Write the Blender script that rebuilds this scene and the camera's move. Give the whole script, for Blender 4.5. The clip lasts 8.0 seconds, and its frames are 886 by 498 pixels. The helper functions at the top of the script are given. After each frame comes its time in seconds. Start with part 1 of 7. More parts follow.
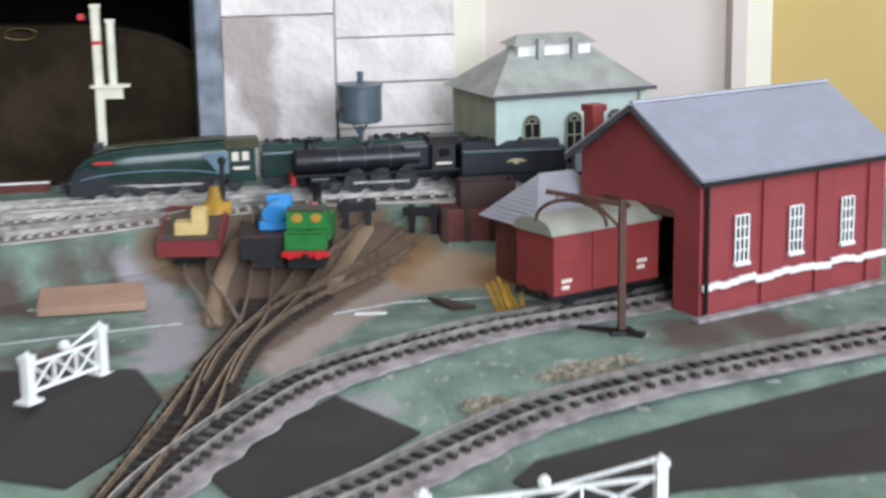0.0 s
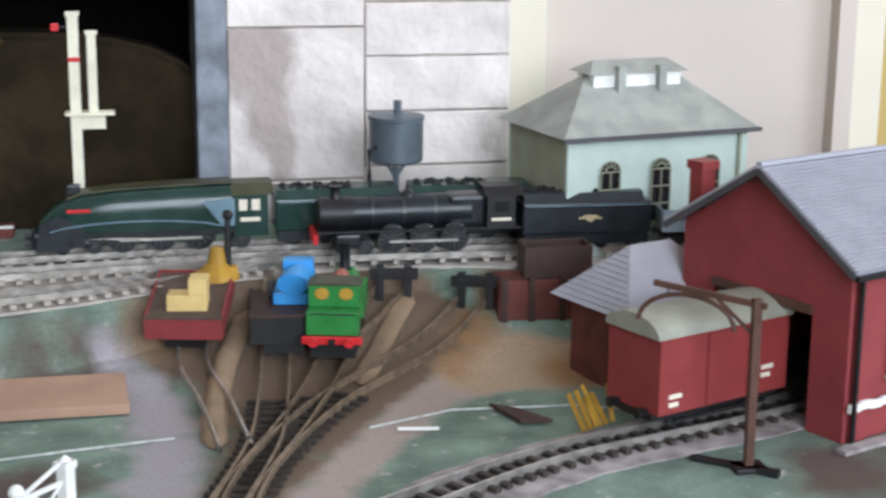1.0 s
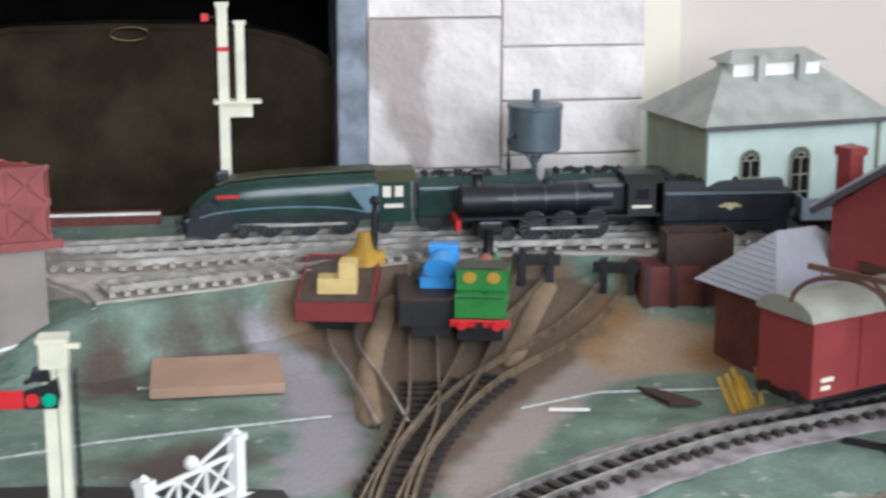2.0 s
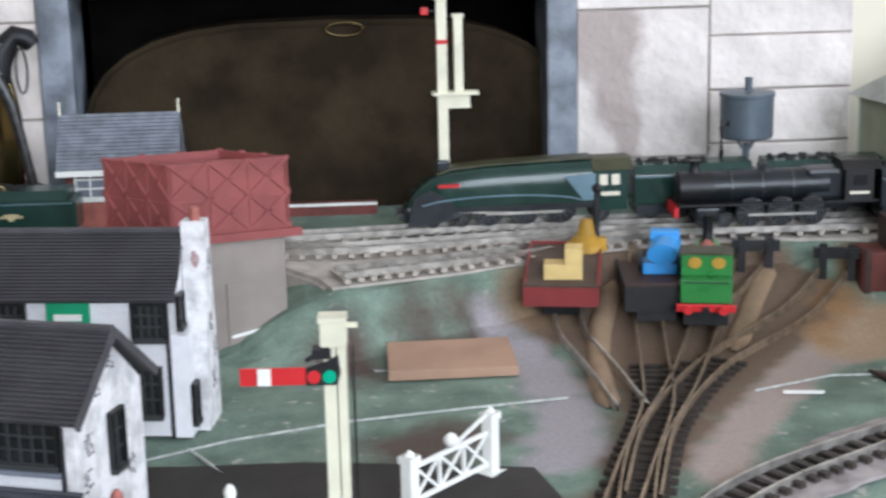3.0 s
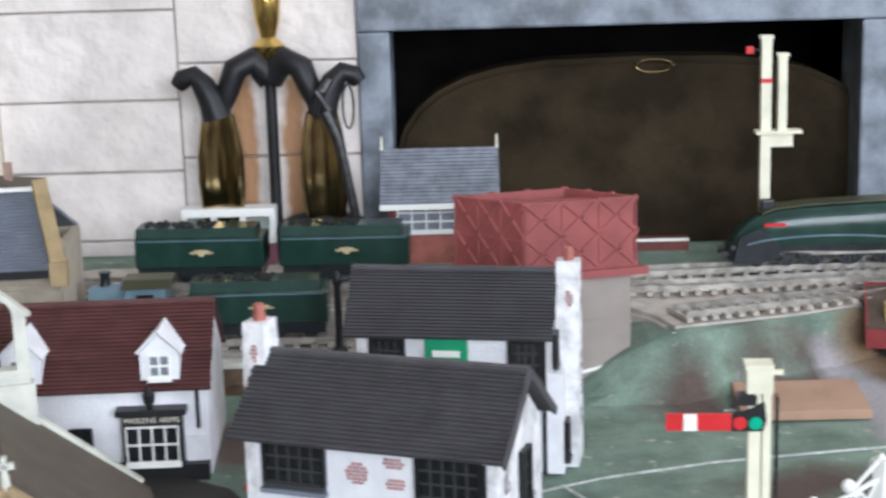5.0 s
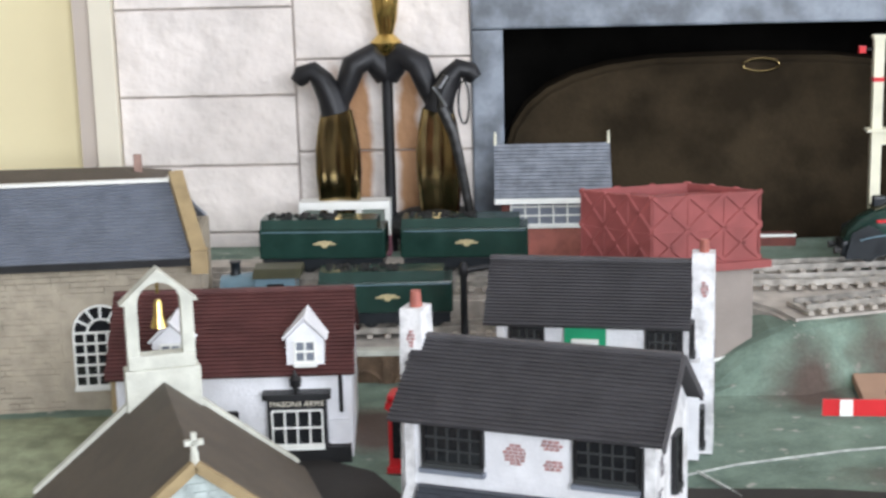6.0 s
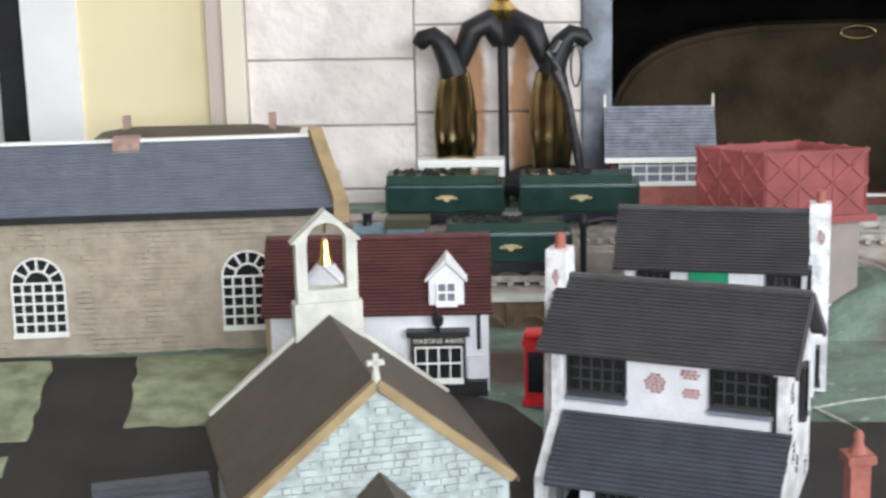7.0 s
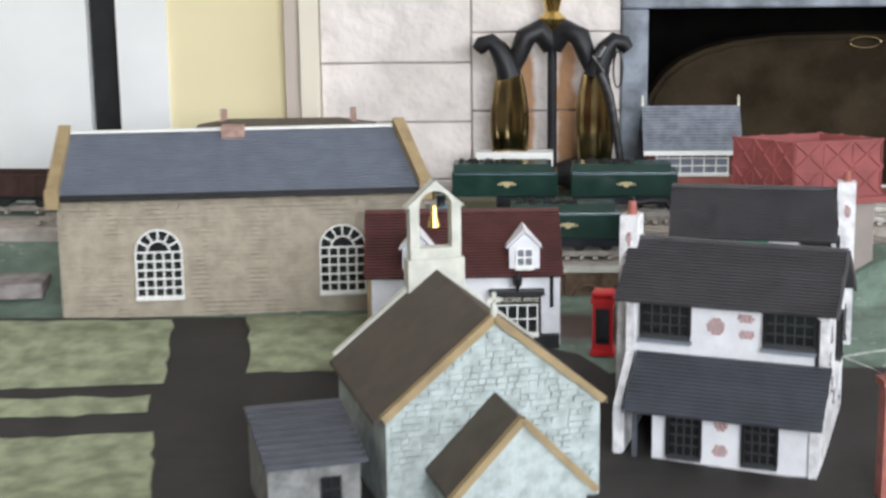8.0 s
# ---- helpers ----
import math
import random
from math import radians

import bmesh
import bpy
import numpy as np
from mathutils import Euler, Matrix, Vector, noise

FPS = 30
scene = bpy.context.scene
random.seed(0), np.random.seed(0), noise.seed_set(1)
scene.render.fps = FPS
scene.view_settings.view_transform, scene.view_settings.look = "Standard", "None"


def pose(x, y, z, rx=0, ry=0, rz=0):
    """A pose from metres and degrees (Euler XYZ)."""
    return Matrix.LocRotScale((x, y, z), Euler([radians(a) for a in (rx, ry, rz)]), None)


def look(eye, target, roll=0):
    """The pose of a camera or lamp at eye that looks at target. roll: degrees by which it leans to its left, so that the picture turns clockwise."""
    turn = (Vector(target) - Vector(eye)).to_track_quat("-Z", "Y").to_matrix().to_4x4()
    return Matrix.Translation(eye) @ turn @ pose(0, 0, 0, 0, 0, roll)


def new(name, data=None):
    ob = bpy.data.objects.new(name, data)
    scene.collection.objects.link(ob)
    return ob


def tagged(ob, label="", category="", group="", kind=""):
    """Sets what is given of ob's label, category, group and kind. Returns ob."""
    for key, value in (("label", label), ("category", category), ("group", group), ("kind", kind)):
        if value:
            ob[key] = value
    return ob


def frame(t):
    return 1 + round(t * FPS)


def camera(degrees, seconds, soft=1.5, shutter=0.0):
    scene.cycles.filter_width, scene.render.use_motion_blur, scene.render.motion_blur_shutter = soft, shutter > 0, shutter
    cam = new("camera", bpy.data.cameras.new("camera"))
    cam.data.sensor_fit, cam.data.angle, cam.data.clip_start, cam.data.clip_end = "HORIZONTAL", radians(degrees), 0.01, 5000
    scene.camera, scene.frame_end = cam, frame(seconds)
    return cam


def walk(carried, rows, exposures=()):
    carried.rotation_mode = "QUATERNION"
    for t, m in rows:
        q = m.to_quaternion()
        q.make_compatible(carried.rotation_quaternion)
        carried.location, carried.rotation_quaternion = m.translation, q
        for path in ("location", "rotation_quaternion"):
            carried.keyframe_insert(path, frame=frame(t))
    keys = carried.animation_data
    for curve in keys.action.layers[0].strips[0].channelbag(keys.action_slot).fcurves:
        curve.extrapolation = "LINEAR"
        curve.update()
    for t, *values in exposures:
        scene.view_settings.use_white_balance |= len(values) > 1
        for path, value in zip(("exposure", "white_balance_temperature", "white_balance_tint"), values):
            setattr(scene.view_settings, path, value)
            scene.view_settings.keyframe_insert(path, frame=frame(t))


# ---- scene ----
cam = camera(30.7, 8.0, soft=2.7, shutter=0.5)
PATH = [
    (0, (-0.1199, -0.0548, 0.2939), (0.2921, 1.8952, -0.1572), -0.90),
    (0.5, (-0.1028, 0.1489, 0.3040), (0.3726, 2.0989, -0.1864), 0.27),
    (1, (-0.1122, 0.2110, 0.3024), (0.3211, 2.1610, -0.1810), 0.59),
    (2.5, (-0.1777, 0.1931, 0.2944), (0.0594, 2.1222, -0.1769), -0.64),
    (3, (-0.2067, 0.1874, 0.2947), (-0.0605, 2.1256, -0.1764), -1.33),
    (3.5, (-0.2146, 0.1891, 0.2983), (-0.1129, 2.1304, -0.1720), -1.38),
    (4, (-0.2387, 0.1873, 0.3018), (-0.1860, 2.1323, -0.1608), -1.61),
    (4.5, (-0.2835, 0.1845, 0.3093), (-0.2851, 2.1335, -0.1393), -1.70),
    (6, (-0.3852, 0.1556, 0.3140), (-0.4616, 2.1045, -0.1287), -1.44),
    (6.5, (-0.4053, 0.1064, 0.3150), (-0.5088, 2.0513, -0.1397), -1.36),
    (7, (-0.4370, 0.0834, 0.3126), (-0.5656, 2.0238, -0.1545), -1.31),
    (7.5, (-0.4567, 0.0580, 0.3102), (-0.5927, 2.0013, -0.1428), -0.88),
    (8, (-0.5054, -0.0774, 0.3118), (-0.5922, 1.8727, -0.1239), -0.71),
]
walk(cam, [(t, look(eye, target, roll)) for t, eye, target, roll in PATH], [(0.0, 0.02, 6450, 10), (1.0, 0.02, 6500, 10), (2.5, 0.04, 6500, 10), (4.5, 0.10, 6450, 10), (6.0, 0.24, 6800, 10), (7.5, 0.26, 6900, 10), (8.0, 0.16, 6900, 10)])

# ---- world, window light, exposure ----
world = bpy.data.worlds.new("world")
scene.world = world
world.use_nodes = True
wn = world.node_tree.nodes
sky = wn.new("ShaderNodeTexSky")
sky.sky_type, sky.sun_disc, sky.sun_elevation, sky.sun_rotation = "NISHITA", False, radians(35), radians(150)
world.node_tree.links.new(sky.outputs[0], wn["Background"].inputs[0])
wn["Background"].inputs[1].default_value = 0.12


def window_light(name, eye, target, w, h, watts, color):
    lamp = bpy.data.lights.new(name, "AREA")
    lamp.shape, lamp.size, lamp.size_y, lamp.energy, lamp.color = "RECTANGLE", w, h, watts, color
    ob = new(name, lamp)
    ob.matrix_world = look(eye, target)
    return ob


window_light("daylight_south", (0.4, -1.93, 0.95), (0.4, 0, 0.95), 1.7, 1.25, 82, (0.88, 0.96, 1.10))
window_light("daylight_east", (1.93, 0.1, 0.95), (0, 0.1, 0.95), 1.4, 1.25, 36, (0.86, 0.95, 1.12))


# ---- materials ----
def mat(name, color, rough=0.7, metal=0.0, vary=0.25, scale=120.0, bump=0.15, fine=900.0, second=None, random_each=0.0, spec=0.4, depth=0.001):
    """A painted or raw surface: two scales of tone, fine relief, uneven gloss."""
    m = bpy.data.materials.new(name)
    m.use_nodes = True
    nt = m.node_tree
    n, l = nt.nodes, nt.links
    p = n["Principled BSDF"]
    p.inputs["Metallic"].default_value = metal
    p.inputs["Specular IOR Level"].default_value = spec
    co = n.new("ShaderNodeTexCoord")
    a, b = n.new("ShaderNodeTexNoise"), n.new("ShaderNodeTexNoise")
    a.inputs["Scale"].default_value, b.inputs["Scale"].default_value = scale, fine
    a.inputs["Detail"].default_value, b.inputs["Detail"].default_value = 5, 3
    for t in (a, b):
        l.new(co.outputs["Object"], t.inputs["Vector"])
    ramp = n.new("ShaderNodeMix")
    ramp.data_type = "RGBA"
    dark = second or tuple(c * (1 - vary) for c in color)
    ramp.inputs["A"].default_value = (*dark, 1)
    ramp.inputs["B"].default_value = (*[min(1, c * (1 + vary * 0.35)) for c in color], 1)
    shape = n.new("ShaderNodeMapRange")
    shape.inputs["From Min"].default_value, shape.inputs["From Max"].default_value = 0.36, 0.62
    l.new(a.outputs["Fac"], shape.inputs["Value"])
    l.new(shape.outputs[0], ramp.inputs["Factor"])
    out = ramp.outputs["Result"]
    fine_mix = n.new("ShaderNodeMix")
    fine_mix.data_type, fine_mix.blend_type = "RGBA", "MULTIPLY"
    fine_mix.inputs["Factor"].default_value = 0.35 * min(1, vary * 3)
    l.new(out, fine_mix.inputs["A"])
    grey = n.new("ShaderNodeMapRange")
    grey.inputs["To Min"].default_value, grey.inputs["To Max"].default_value = 0.45, 1.25
    l.new(b.outputs["Fac"], grey.inputs["Value"])
    l.new(grey.outputs[0], fine_mix.inputs["B"])
    out = fine_mix.outputs["Result"]
    if random_each:
        info, hue = n.new("ShaderNodeObjectInfo"), n.new("ShaderNodeHueSaturation")
        r = n.new("ShaderNodeMapRange")
        r.inputs["To Min"].default_value, r.inputs["To Max"].default_value = 1 - random_each, 1 + random_each
        l.new(info.outputs["Random"], r.inputs["Value"])
        l.new(r.outputs[0], hue.inputs["Value"])
        l.new(out, hue.inputs["Color"])
        out = hue.outputs[0]
    l.new(out, p.inputs["Base Color"])
    rr = n.new("ShaderNodeMapRange")
    rr.inputs["To Min"].default_value, rr.inputs["To Max"].default_value = max(0.03, rough - 0.12), min(1, rough + 0.12)
    l.new(a.outputs["Fac"], rr.inputs["Value"])
    l.new(rr.outputs[0], p.inputs["Roughness"])
    if bump:
        bp = n.new("ShaderNodeBump")
        bp.inputs["Strength"].default_value, bp.inputs["Distance"].default_value = bump, depth
        l.new(b.outputs["Fac"], bp.inputs["Height"])
        l.new(bp.outputs[0], p.inputs["Normal"])
    return m


M = {}
M["stone"] = mat("fire_stone", (0.80, 0.73, 0.68), 0.8, vary=0.17, scale=20, bump=0.6, fine=42, random_each=0.06, depth=0.008)
M["joint"] = mat("joint_mortar", (0.56, 0.50, 0.46), 0.9, scale=60)
M["slate_jamb"] = mat("blue_grey_slate", (0.235, 0.265, 0.305), 0.42, vary=0.5, scale=35, bump=0.2, fine=300)
M["soot"] = mat("sooty_firebrick", (0.014, 0.013, 0.012), 0.95, scale=40, spec=0.05)
M["screen"] = mat("dark_brown_woven", (0.040, 0.029, 0.017), 0.95, vary=0.45, scale=22, bump=0.4, fine=300, spec=0.08)
M["yellow_wall"] = mat("pale_yellow_paint", (0.80, 0.70, 0.44), 0.8, vary=0.05, scale=6, bump=0.05)
M["ochre_wall"] = mat("ochre_paint", (0.54, 0.39, 0.14), 0.8, vary=0.08, scale=6, bump=0.05)
M["beige_wall"] = mat("beige_paint", (0.61, 0.53, 0.465), 0.8, vary=0.05, scale=6, bump=0.05)
M["cream_trim"] = mat("cream_trim_paint", (0.74, 0.68, 0.55), 0.5, vary=0.05, scale=10, bump=0.03)
M["white_paint"] = mat("white_gloss", (0.82, 0.82, 0.80), 0.4, vary=0.05, scale=10, bump=0.03)
M["black"] = mat("black_paint", (0.012, 0.012, 0.013), 0.45, vary=0.3, scale=90)
M["room_floor"] = mat("carpet", (0.12, 0.09, 0.075), 0.95, vary=0.3, scale=50)
M["room_wall"] = mat("room_plaster", (0.42, 0.38, 0.33), 0.85, vary=0.05, scale=5)
M["ceiling"] = mat("ceiling_white", (0.62, 0.62, 0.62), 0.9, vary=0.03, scale=5)
M["board"] = mat("chipboard_edge", (0.45, 0.33, 0.20), 0.8, scale=80)
M["road"] = mat("black_road_paint", (0.035, 0.031, 0.028), 0.75, vary=0.25, scale=30, bump=0.2, fine=400)
M["path"] = mat("grey_pink_ballast", (0.35, 0.31, 0.30), 0.9, vary=0.4, scale=70, bump=0.5, fine=700)
M["ballast"] = mat("brown_ballast", (0.20, 0.145, 0.105), 0.95, vary=0.45, scale=60, bump=0.7, fine=800)
M["ballast_grey"] = mat("grey_ballast", (0.52, 0.47, 0.415), 0.95, vary=0.2, scale=90, bump=0.7, fine=800)
M["sleeper_dirty"] = mat("dusty_sleeper", (0.044, 0.034, 0.027), 0.9, vary=0.45, scale=150)
M["sleeper"] = mat("sleeper_brown", (0.05, 0.04, 0.033), 0.8, vary=0.4, scale=150)
M["rail"] = mat("nickel_rail", (0.62, 0.59, 0.54), 0.33, 0.8, vary=0.3, scale=120, bump=0.05)
M["rail_rust"] = mat("rusty_rail", (0.30, 0.225, 0.155), 0.45, 0.5, vary=0.4, scale=120, bump=0.05)
M["brick"] = mat("red_brick_paint", (0.265, 0.042, 0.043), 0.7, vary=0.12, scale=60, bump=0.25, fine=600)
M["brick_dark"] = mat("dark_red_plank", (0.16, 0.045, 0.035), 0.7, vary=0.3, scale=80)
M["slate"] = mat("grey_slate", (0.40, 0.40, 0.44), 0.6, vary=0.07, scale=60, bump=0.3, fine=500)
M["slate_dark"] = mat("charcoal_slate", (0.080, 0.076, 0.081), 0.65, vary=0.18, scale=70, bump=0.3, fine=500)
M["slate_blue"] = mat("blue_slate", (0.185, 0.205, 0.245), 0.6, vary=0.12, scale=70, bump=0.3, fine=500)
M["slate_patchy"] = mat("patchy_blue_slate", (0.235, 0.255, 0.29), 0.6, vary=0.28, scale=110, bump=0.2, fine=500)
M["slate_blue_dark"] = mat("dark_blue_slate", (0.085, 0.092, 0.108), 0.62, vary=0.18, scale=70, bump=0.3, fine=500)
M["maroon_tile"] = mat("maroon_roof_tile", (0.11, 0.04, 0.037), 0.65, vary=0.25, scale=80, bump=0.3, fine=500)
M["white_wall"] = mat("white_render", (0.80, 0.80, 0.82), 0.8, vary=0.10, scale=60, bump=0.4, fine=500)
M["white_dirty"] = mat("worn_white_render", (0.80, 0.79, 0.79), 0.85, vary=0.3, scale=90, bump=0.6, fine=400)
M["tower_red"] = mat("iron_tank_red", (0.30, 0.075, 0.070), 0.6, vary=0.18, scale=50, bump=0.2)
M["tower_grey"] = mat("taupe_render", (0.30, 0.255, 0.225), 0.8, vary=0.12, scale=40, bump=0.25)
M["loco_green"] = mat("brunswick_green", (0.015, 0.044, 0.034), 0.22, vary=0.2, scale=60, bump=0.02)
M["loco_dark"] = mat("smokebox_black", (0.014, 0.018, 0.022), 0.35, vary=0.3, scale=80, bump=0.05)
M["loco_roof"] = mat("olive_roof", (0.06, 0.06, 0.03), 0.4, vary=0.3, scale=60, bump=0.05)
M["loco_blue"] = mat("steel_blue_panel", (0.16, 0.25, 0.30), 0.22, vary=0.15, scale=60, bump=0.02)
M["wheel"] = mat("dull_steel", (0.10, 0.10, 0.10), 0.35, 0.8, vary=0.3, scale=200)
M["bright_green"] = mat("apple_green_plastic", (0.03, 0.22, 0.05), 0.3, vary=0.1, scale=60, bump=0.02)
M["bright_red"] = mat("signal_red", (0.62, 0.025, 0.03), 0.35, vary=0.1, scale=80, bump=0.02)
M["sky_blue"] = mat("toy_blue", (0.05, 0.32, 0.72), 0.35, vary=0.1, scale=80, bump=0.02)
M["yellow"] = mat("cream_yellow_load", (0.75, 0.55, 0.22), 0.6, vary=0.12, scale=80)
M["mustard"] = mat("mustard_paint", (0.45, 0.25, 0.03), 0.5, vary=0.2, scale=80)
M["cream"] = mat("cream_signal_paint", (0.78, 0.75, 0.58), 0.5, vary=0.12, scale=60, bump=0.1)
M["gate_white"] = mat("white_plastic", (0.83, 0.83, 0.78), 0.45, vary=0.06, scale=60, bump=0.05)
M["grey_wagon"] = mat("pale_grey_wagon", (0.28, 0.34, 0.37), 0.5, vary=0.12, scale=80)
M["wagon_brown"] = mat("chocolate_wagon", (0.055, 0.026, 0.02), 0.6, vary=0.3, scale=80)
M["van_red"] = mat("bauxite_red", (0.25, 0.036, 0.034), 0.5, vary=0.12, scale=60, bump=0.1)
M["van_roof"] = mat("van_roof_grey", (0.30, 0.30, 0.24), 0.6, vary=0.2, scale=60)
M["tank_grey"] = mat("blue_grey_steel", (0.115, 0.145, 0.17), 0.4, 0.2, vary=0.2, scale=60)
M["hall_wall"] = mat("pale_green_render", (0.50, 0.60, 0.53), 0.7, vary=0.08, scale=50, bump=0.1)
# the hall's render darkened to olive: shade of the ends put into the colour
M["hall_shade"] = mat("hall_render_shaded", (0.30, 0.31, 0.22), 0.75, vary=0.12, scale=50, bump=0.1)
M["hall_roof"] = mat("grey_green_roof", (0.36, 0.37, 0.33), 0.65, vary=0.2, scale=50, bump=0.2)
M["depot_stone"] = mat("buff_stone", (0.41, 0.355, 0.275), 0.8, vary=0.16, scale=90, bump=0.6, fine=420)
M["tan"] = mat("tan_coping", (0.36, 0.265, 0.14), 0.7, vary=0.2, scale=70)
M["church_stone"] = mat("pale_blue_stone", (0.47, 0.53, 0.51), 0.8, vary=0.25, scale=120, bump=0.6, fine=420)
M["church_light"] = mat("pale_dressed_stone", (0.62, 0.62, 0.54), 0.8, vary=0.15, scale=90, bump=0.3)
M["church_roof"] = mat("brown_church_roof", (0.105, 0.085, 0.065), 0.7, vary=0.2, scale=60, bump=0.3)
M["annex_stone"] = mat("grey_annex_stone", (0.27, 0.27, 0.26), 0.85, vary=0.35, scale=110, bump=0.5, fine=420)
M["brass"] = mat("polished_brass", (0.72, 0.50, 0.17), 0.18, 1.0, vary=0.25, scale=30, bump=0.02)
M["iron"] = mat("black_iron", (0.02, 0.02, 0.022), 0.45, 0.3, vary=0.3, scale=60, bump=0.2)
M["rust"] = mat("rust_streaked_brick", (0.36, 0.17, 0.08), 0.75, vary=0.5, scale=25, bump=0.3, fine=120)
M["cardboard"] = mat("corrugated_card", (0.40, 0.25, 0.17), 0.85, vary=0.12, scale=40, bump=0.2)
M["sign_green"] = mat("green_sign", (0.01, 0.30, 0.14), 0.4, vary=0.05, scale=60, bump=0)
M["glass_dark"] = mat("dark_pane", (0.015, 0.016, 0.018), 0.08, vary=0.2, scale=60, bump=0.0, spec=0.6)
M["terracotta"] = mat("terracotta", (0.40, 0.13, 0.10), 0.6, vary=0.25, scale=120)
M["purple_hut"] = mat("plum_hut_paint", (0.26, 0.10, 0.13), 0.6, vary=0.15, scale=80)
M["wood_brown"] = mat("brown_post", (0.10, 0.045, 0.03), 0.55, vary=0.25, scale=80)
M["gold"] = mat("crest_gold", (0.55, 0.45, 0.25), 0.4, vary=0.2, scale=300)
M["grass"] = mat("olive_grass_mat", (0.31, 0.34, 0.215), 0.95, vary=0.35, scale=60, bump=0.6, fine=700)
M["faded_brick"] = mat("faded_brick", (0.50, 0.27, 0.26), 0.8, vary=0.35, scale=300)
M["grey_brick"] = mat("sooty_bare_brick", (0.16, 0.14, 0.15), 0.85, vary=0.4, scale=300)
M["straw"] = mat("pale_straw", (0.40, 0.34, 0.25), 0.95, vary=0.6, scale=220, bump=0.8)
M["sleeper_grey"] = mat("weathered_sleeper", (0.45, 0.405, 0.35), 0.9, vary=0.25, scale=150)
M["tan_ballast"] = mat("tan_ballast_ridge", (0.29, 0.20, 0.125), 0.95, vary=0.25, scale=45, bump=0.3, fine=700)
M["old_brick"] = mat("faded_chimney_brick", (0.42, 0.27, 0.22), 0.8, vary=0.25, scale=150)
M["grey_powder"] = mat("grey_lavender_powder", (0.34, 0.315, 0.32), 0.95, vary=0.3, scale=60, bump=0.5, fine=500)
M["pink_path"] = mat("pink_tan_path", (0.42, 0.33, 0.29), 0.95, vary=0.3, scale=50, bump=0.5, fine=700)
M["brown_stone"] = mat("brown_arch_stone", (0.17, 0.11, 0.07), 0.85, vary=0.35, scale=80, bump=0.6, fine=500)
M["bronze"] = mat("dark_polished_brass", (0.33, 0.24, 0.11), 0.15, 1.0, vary=0.4, scale=30, bump=0.02)
M["pale_line"] = mat("chalky_line", (0.52, 0.54, 0.50), 0.9, vary=0.35, scale=200)
M["lattice"] = mat("grey_lattice", (0.045, 0.048, 0.048), 0.6, vary=0.1, scale=100)
M["deck_taupe"] = mat("taupe_wagon_deck", (0.10, 0.068, 0.05), 0.75, vary=0.3, scale=80)
M["coal"] = mat("coal", (0.012, 0.012, 0.012), 0.5, vary=0.4, scale=300, bump=0.8)

def stained(name, base, spots, color, ragged=0.03, soft=0.008):
    """Copy of a stone surface with soft stains (x, z, half width, half height) on its face."""
    m = M[base].copy()
    m.name = name
    n, l = m.node_tree.nodes, m.node_tree.links
    p = n["Principled BSDF"]
    out = p.inputs["Base Color"].links[0].from_socket
    co, wob = n.new("ShaderNodeTexCoord"), n.new("ShaderNodeTexNoise")
    wob.inputs["Scale"].default_value, wob.inputs["Detail"].default_value = 38, 6
    l.new(co.outputs["Object"], wob.inputs["Vector"])
    for x, z, rx, rz in spots:
        mp, ln, add, rg, mx = n.new("ShaderNodeMapping"), n.new("ShaderNodeVectorMath"), n.new("ShaderNodeMath"), n.new("ShaderNodeMapRange"), n.new("ShaderNodeMix")
        mp.inputs["Scale"].default_value = (1 / rx, 0, 1 / rz)
        mp.inputs["Location"].default_value = (-x / rx, 0, -z / rz)
        ln.operation, add.operation = "LENGTH", "MULTIPLY_ADD"
        add.inputs[1].default_value = 1.6
        l.new(co.outputs["Object"], mp.inputs[0])
        l.new(mp.outputs[0], ln.inputs[0])
        l.new(wob.outputs["Fac"], add.inputs[0])
        l.new(ln.outputs["Value"], add.inputs[2])
        rg.inputs["From Min"].default_value, rg.inputs["From Max"].default_value = 2.25, 1.65
        l.new(add.outputs[0], rg.inputs["Value"])
        mx.data_type = "RGBA"
        l.new(rg.outputs[0], mx.inputs["Factor"])
        l.new(out, mx.inputs["A"])
        mx.inputs["B"].default_value = (*color, 1)
        out = mx.outputs["Result"]
    l.new(out, p.inputs["Base Color"])
    return m


M["stone_brown"] = stained("stained_stone", "stone", ((-0.004, 0.165, 0.016, 0.034), (0.016, 0.165, 0.018, 0.034), (0.013, 0.125, 0.013, 0.034), (0.025, 0.092, 0.009, 0.026)), (0.43, 0.365, 0.335))
M["stone_rust"] = stained("rust_streaked_stone", "stone", ((-0.495, 0.10, 0.008, 0.09), (-0.512, 0.09, 0.008, 0.07), (-0.457, 0.11, 0.009, 0.075), (-0.443, 0.06, 0.006, 0.05)), (0.42, 0.23, 0.12))


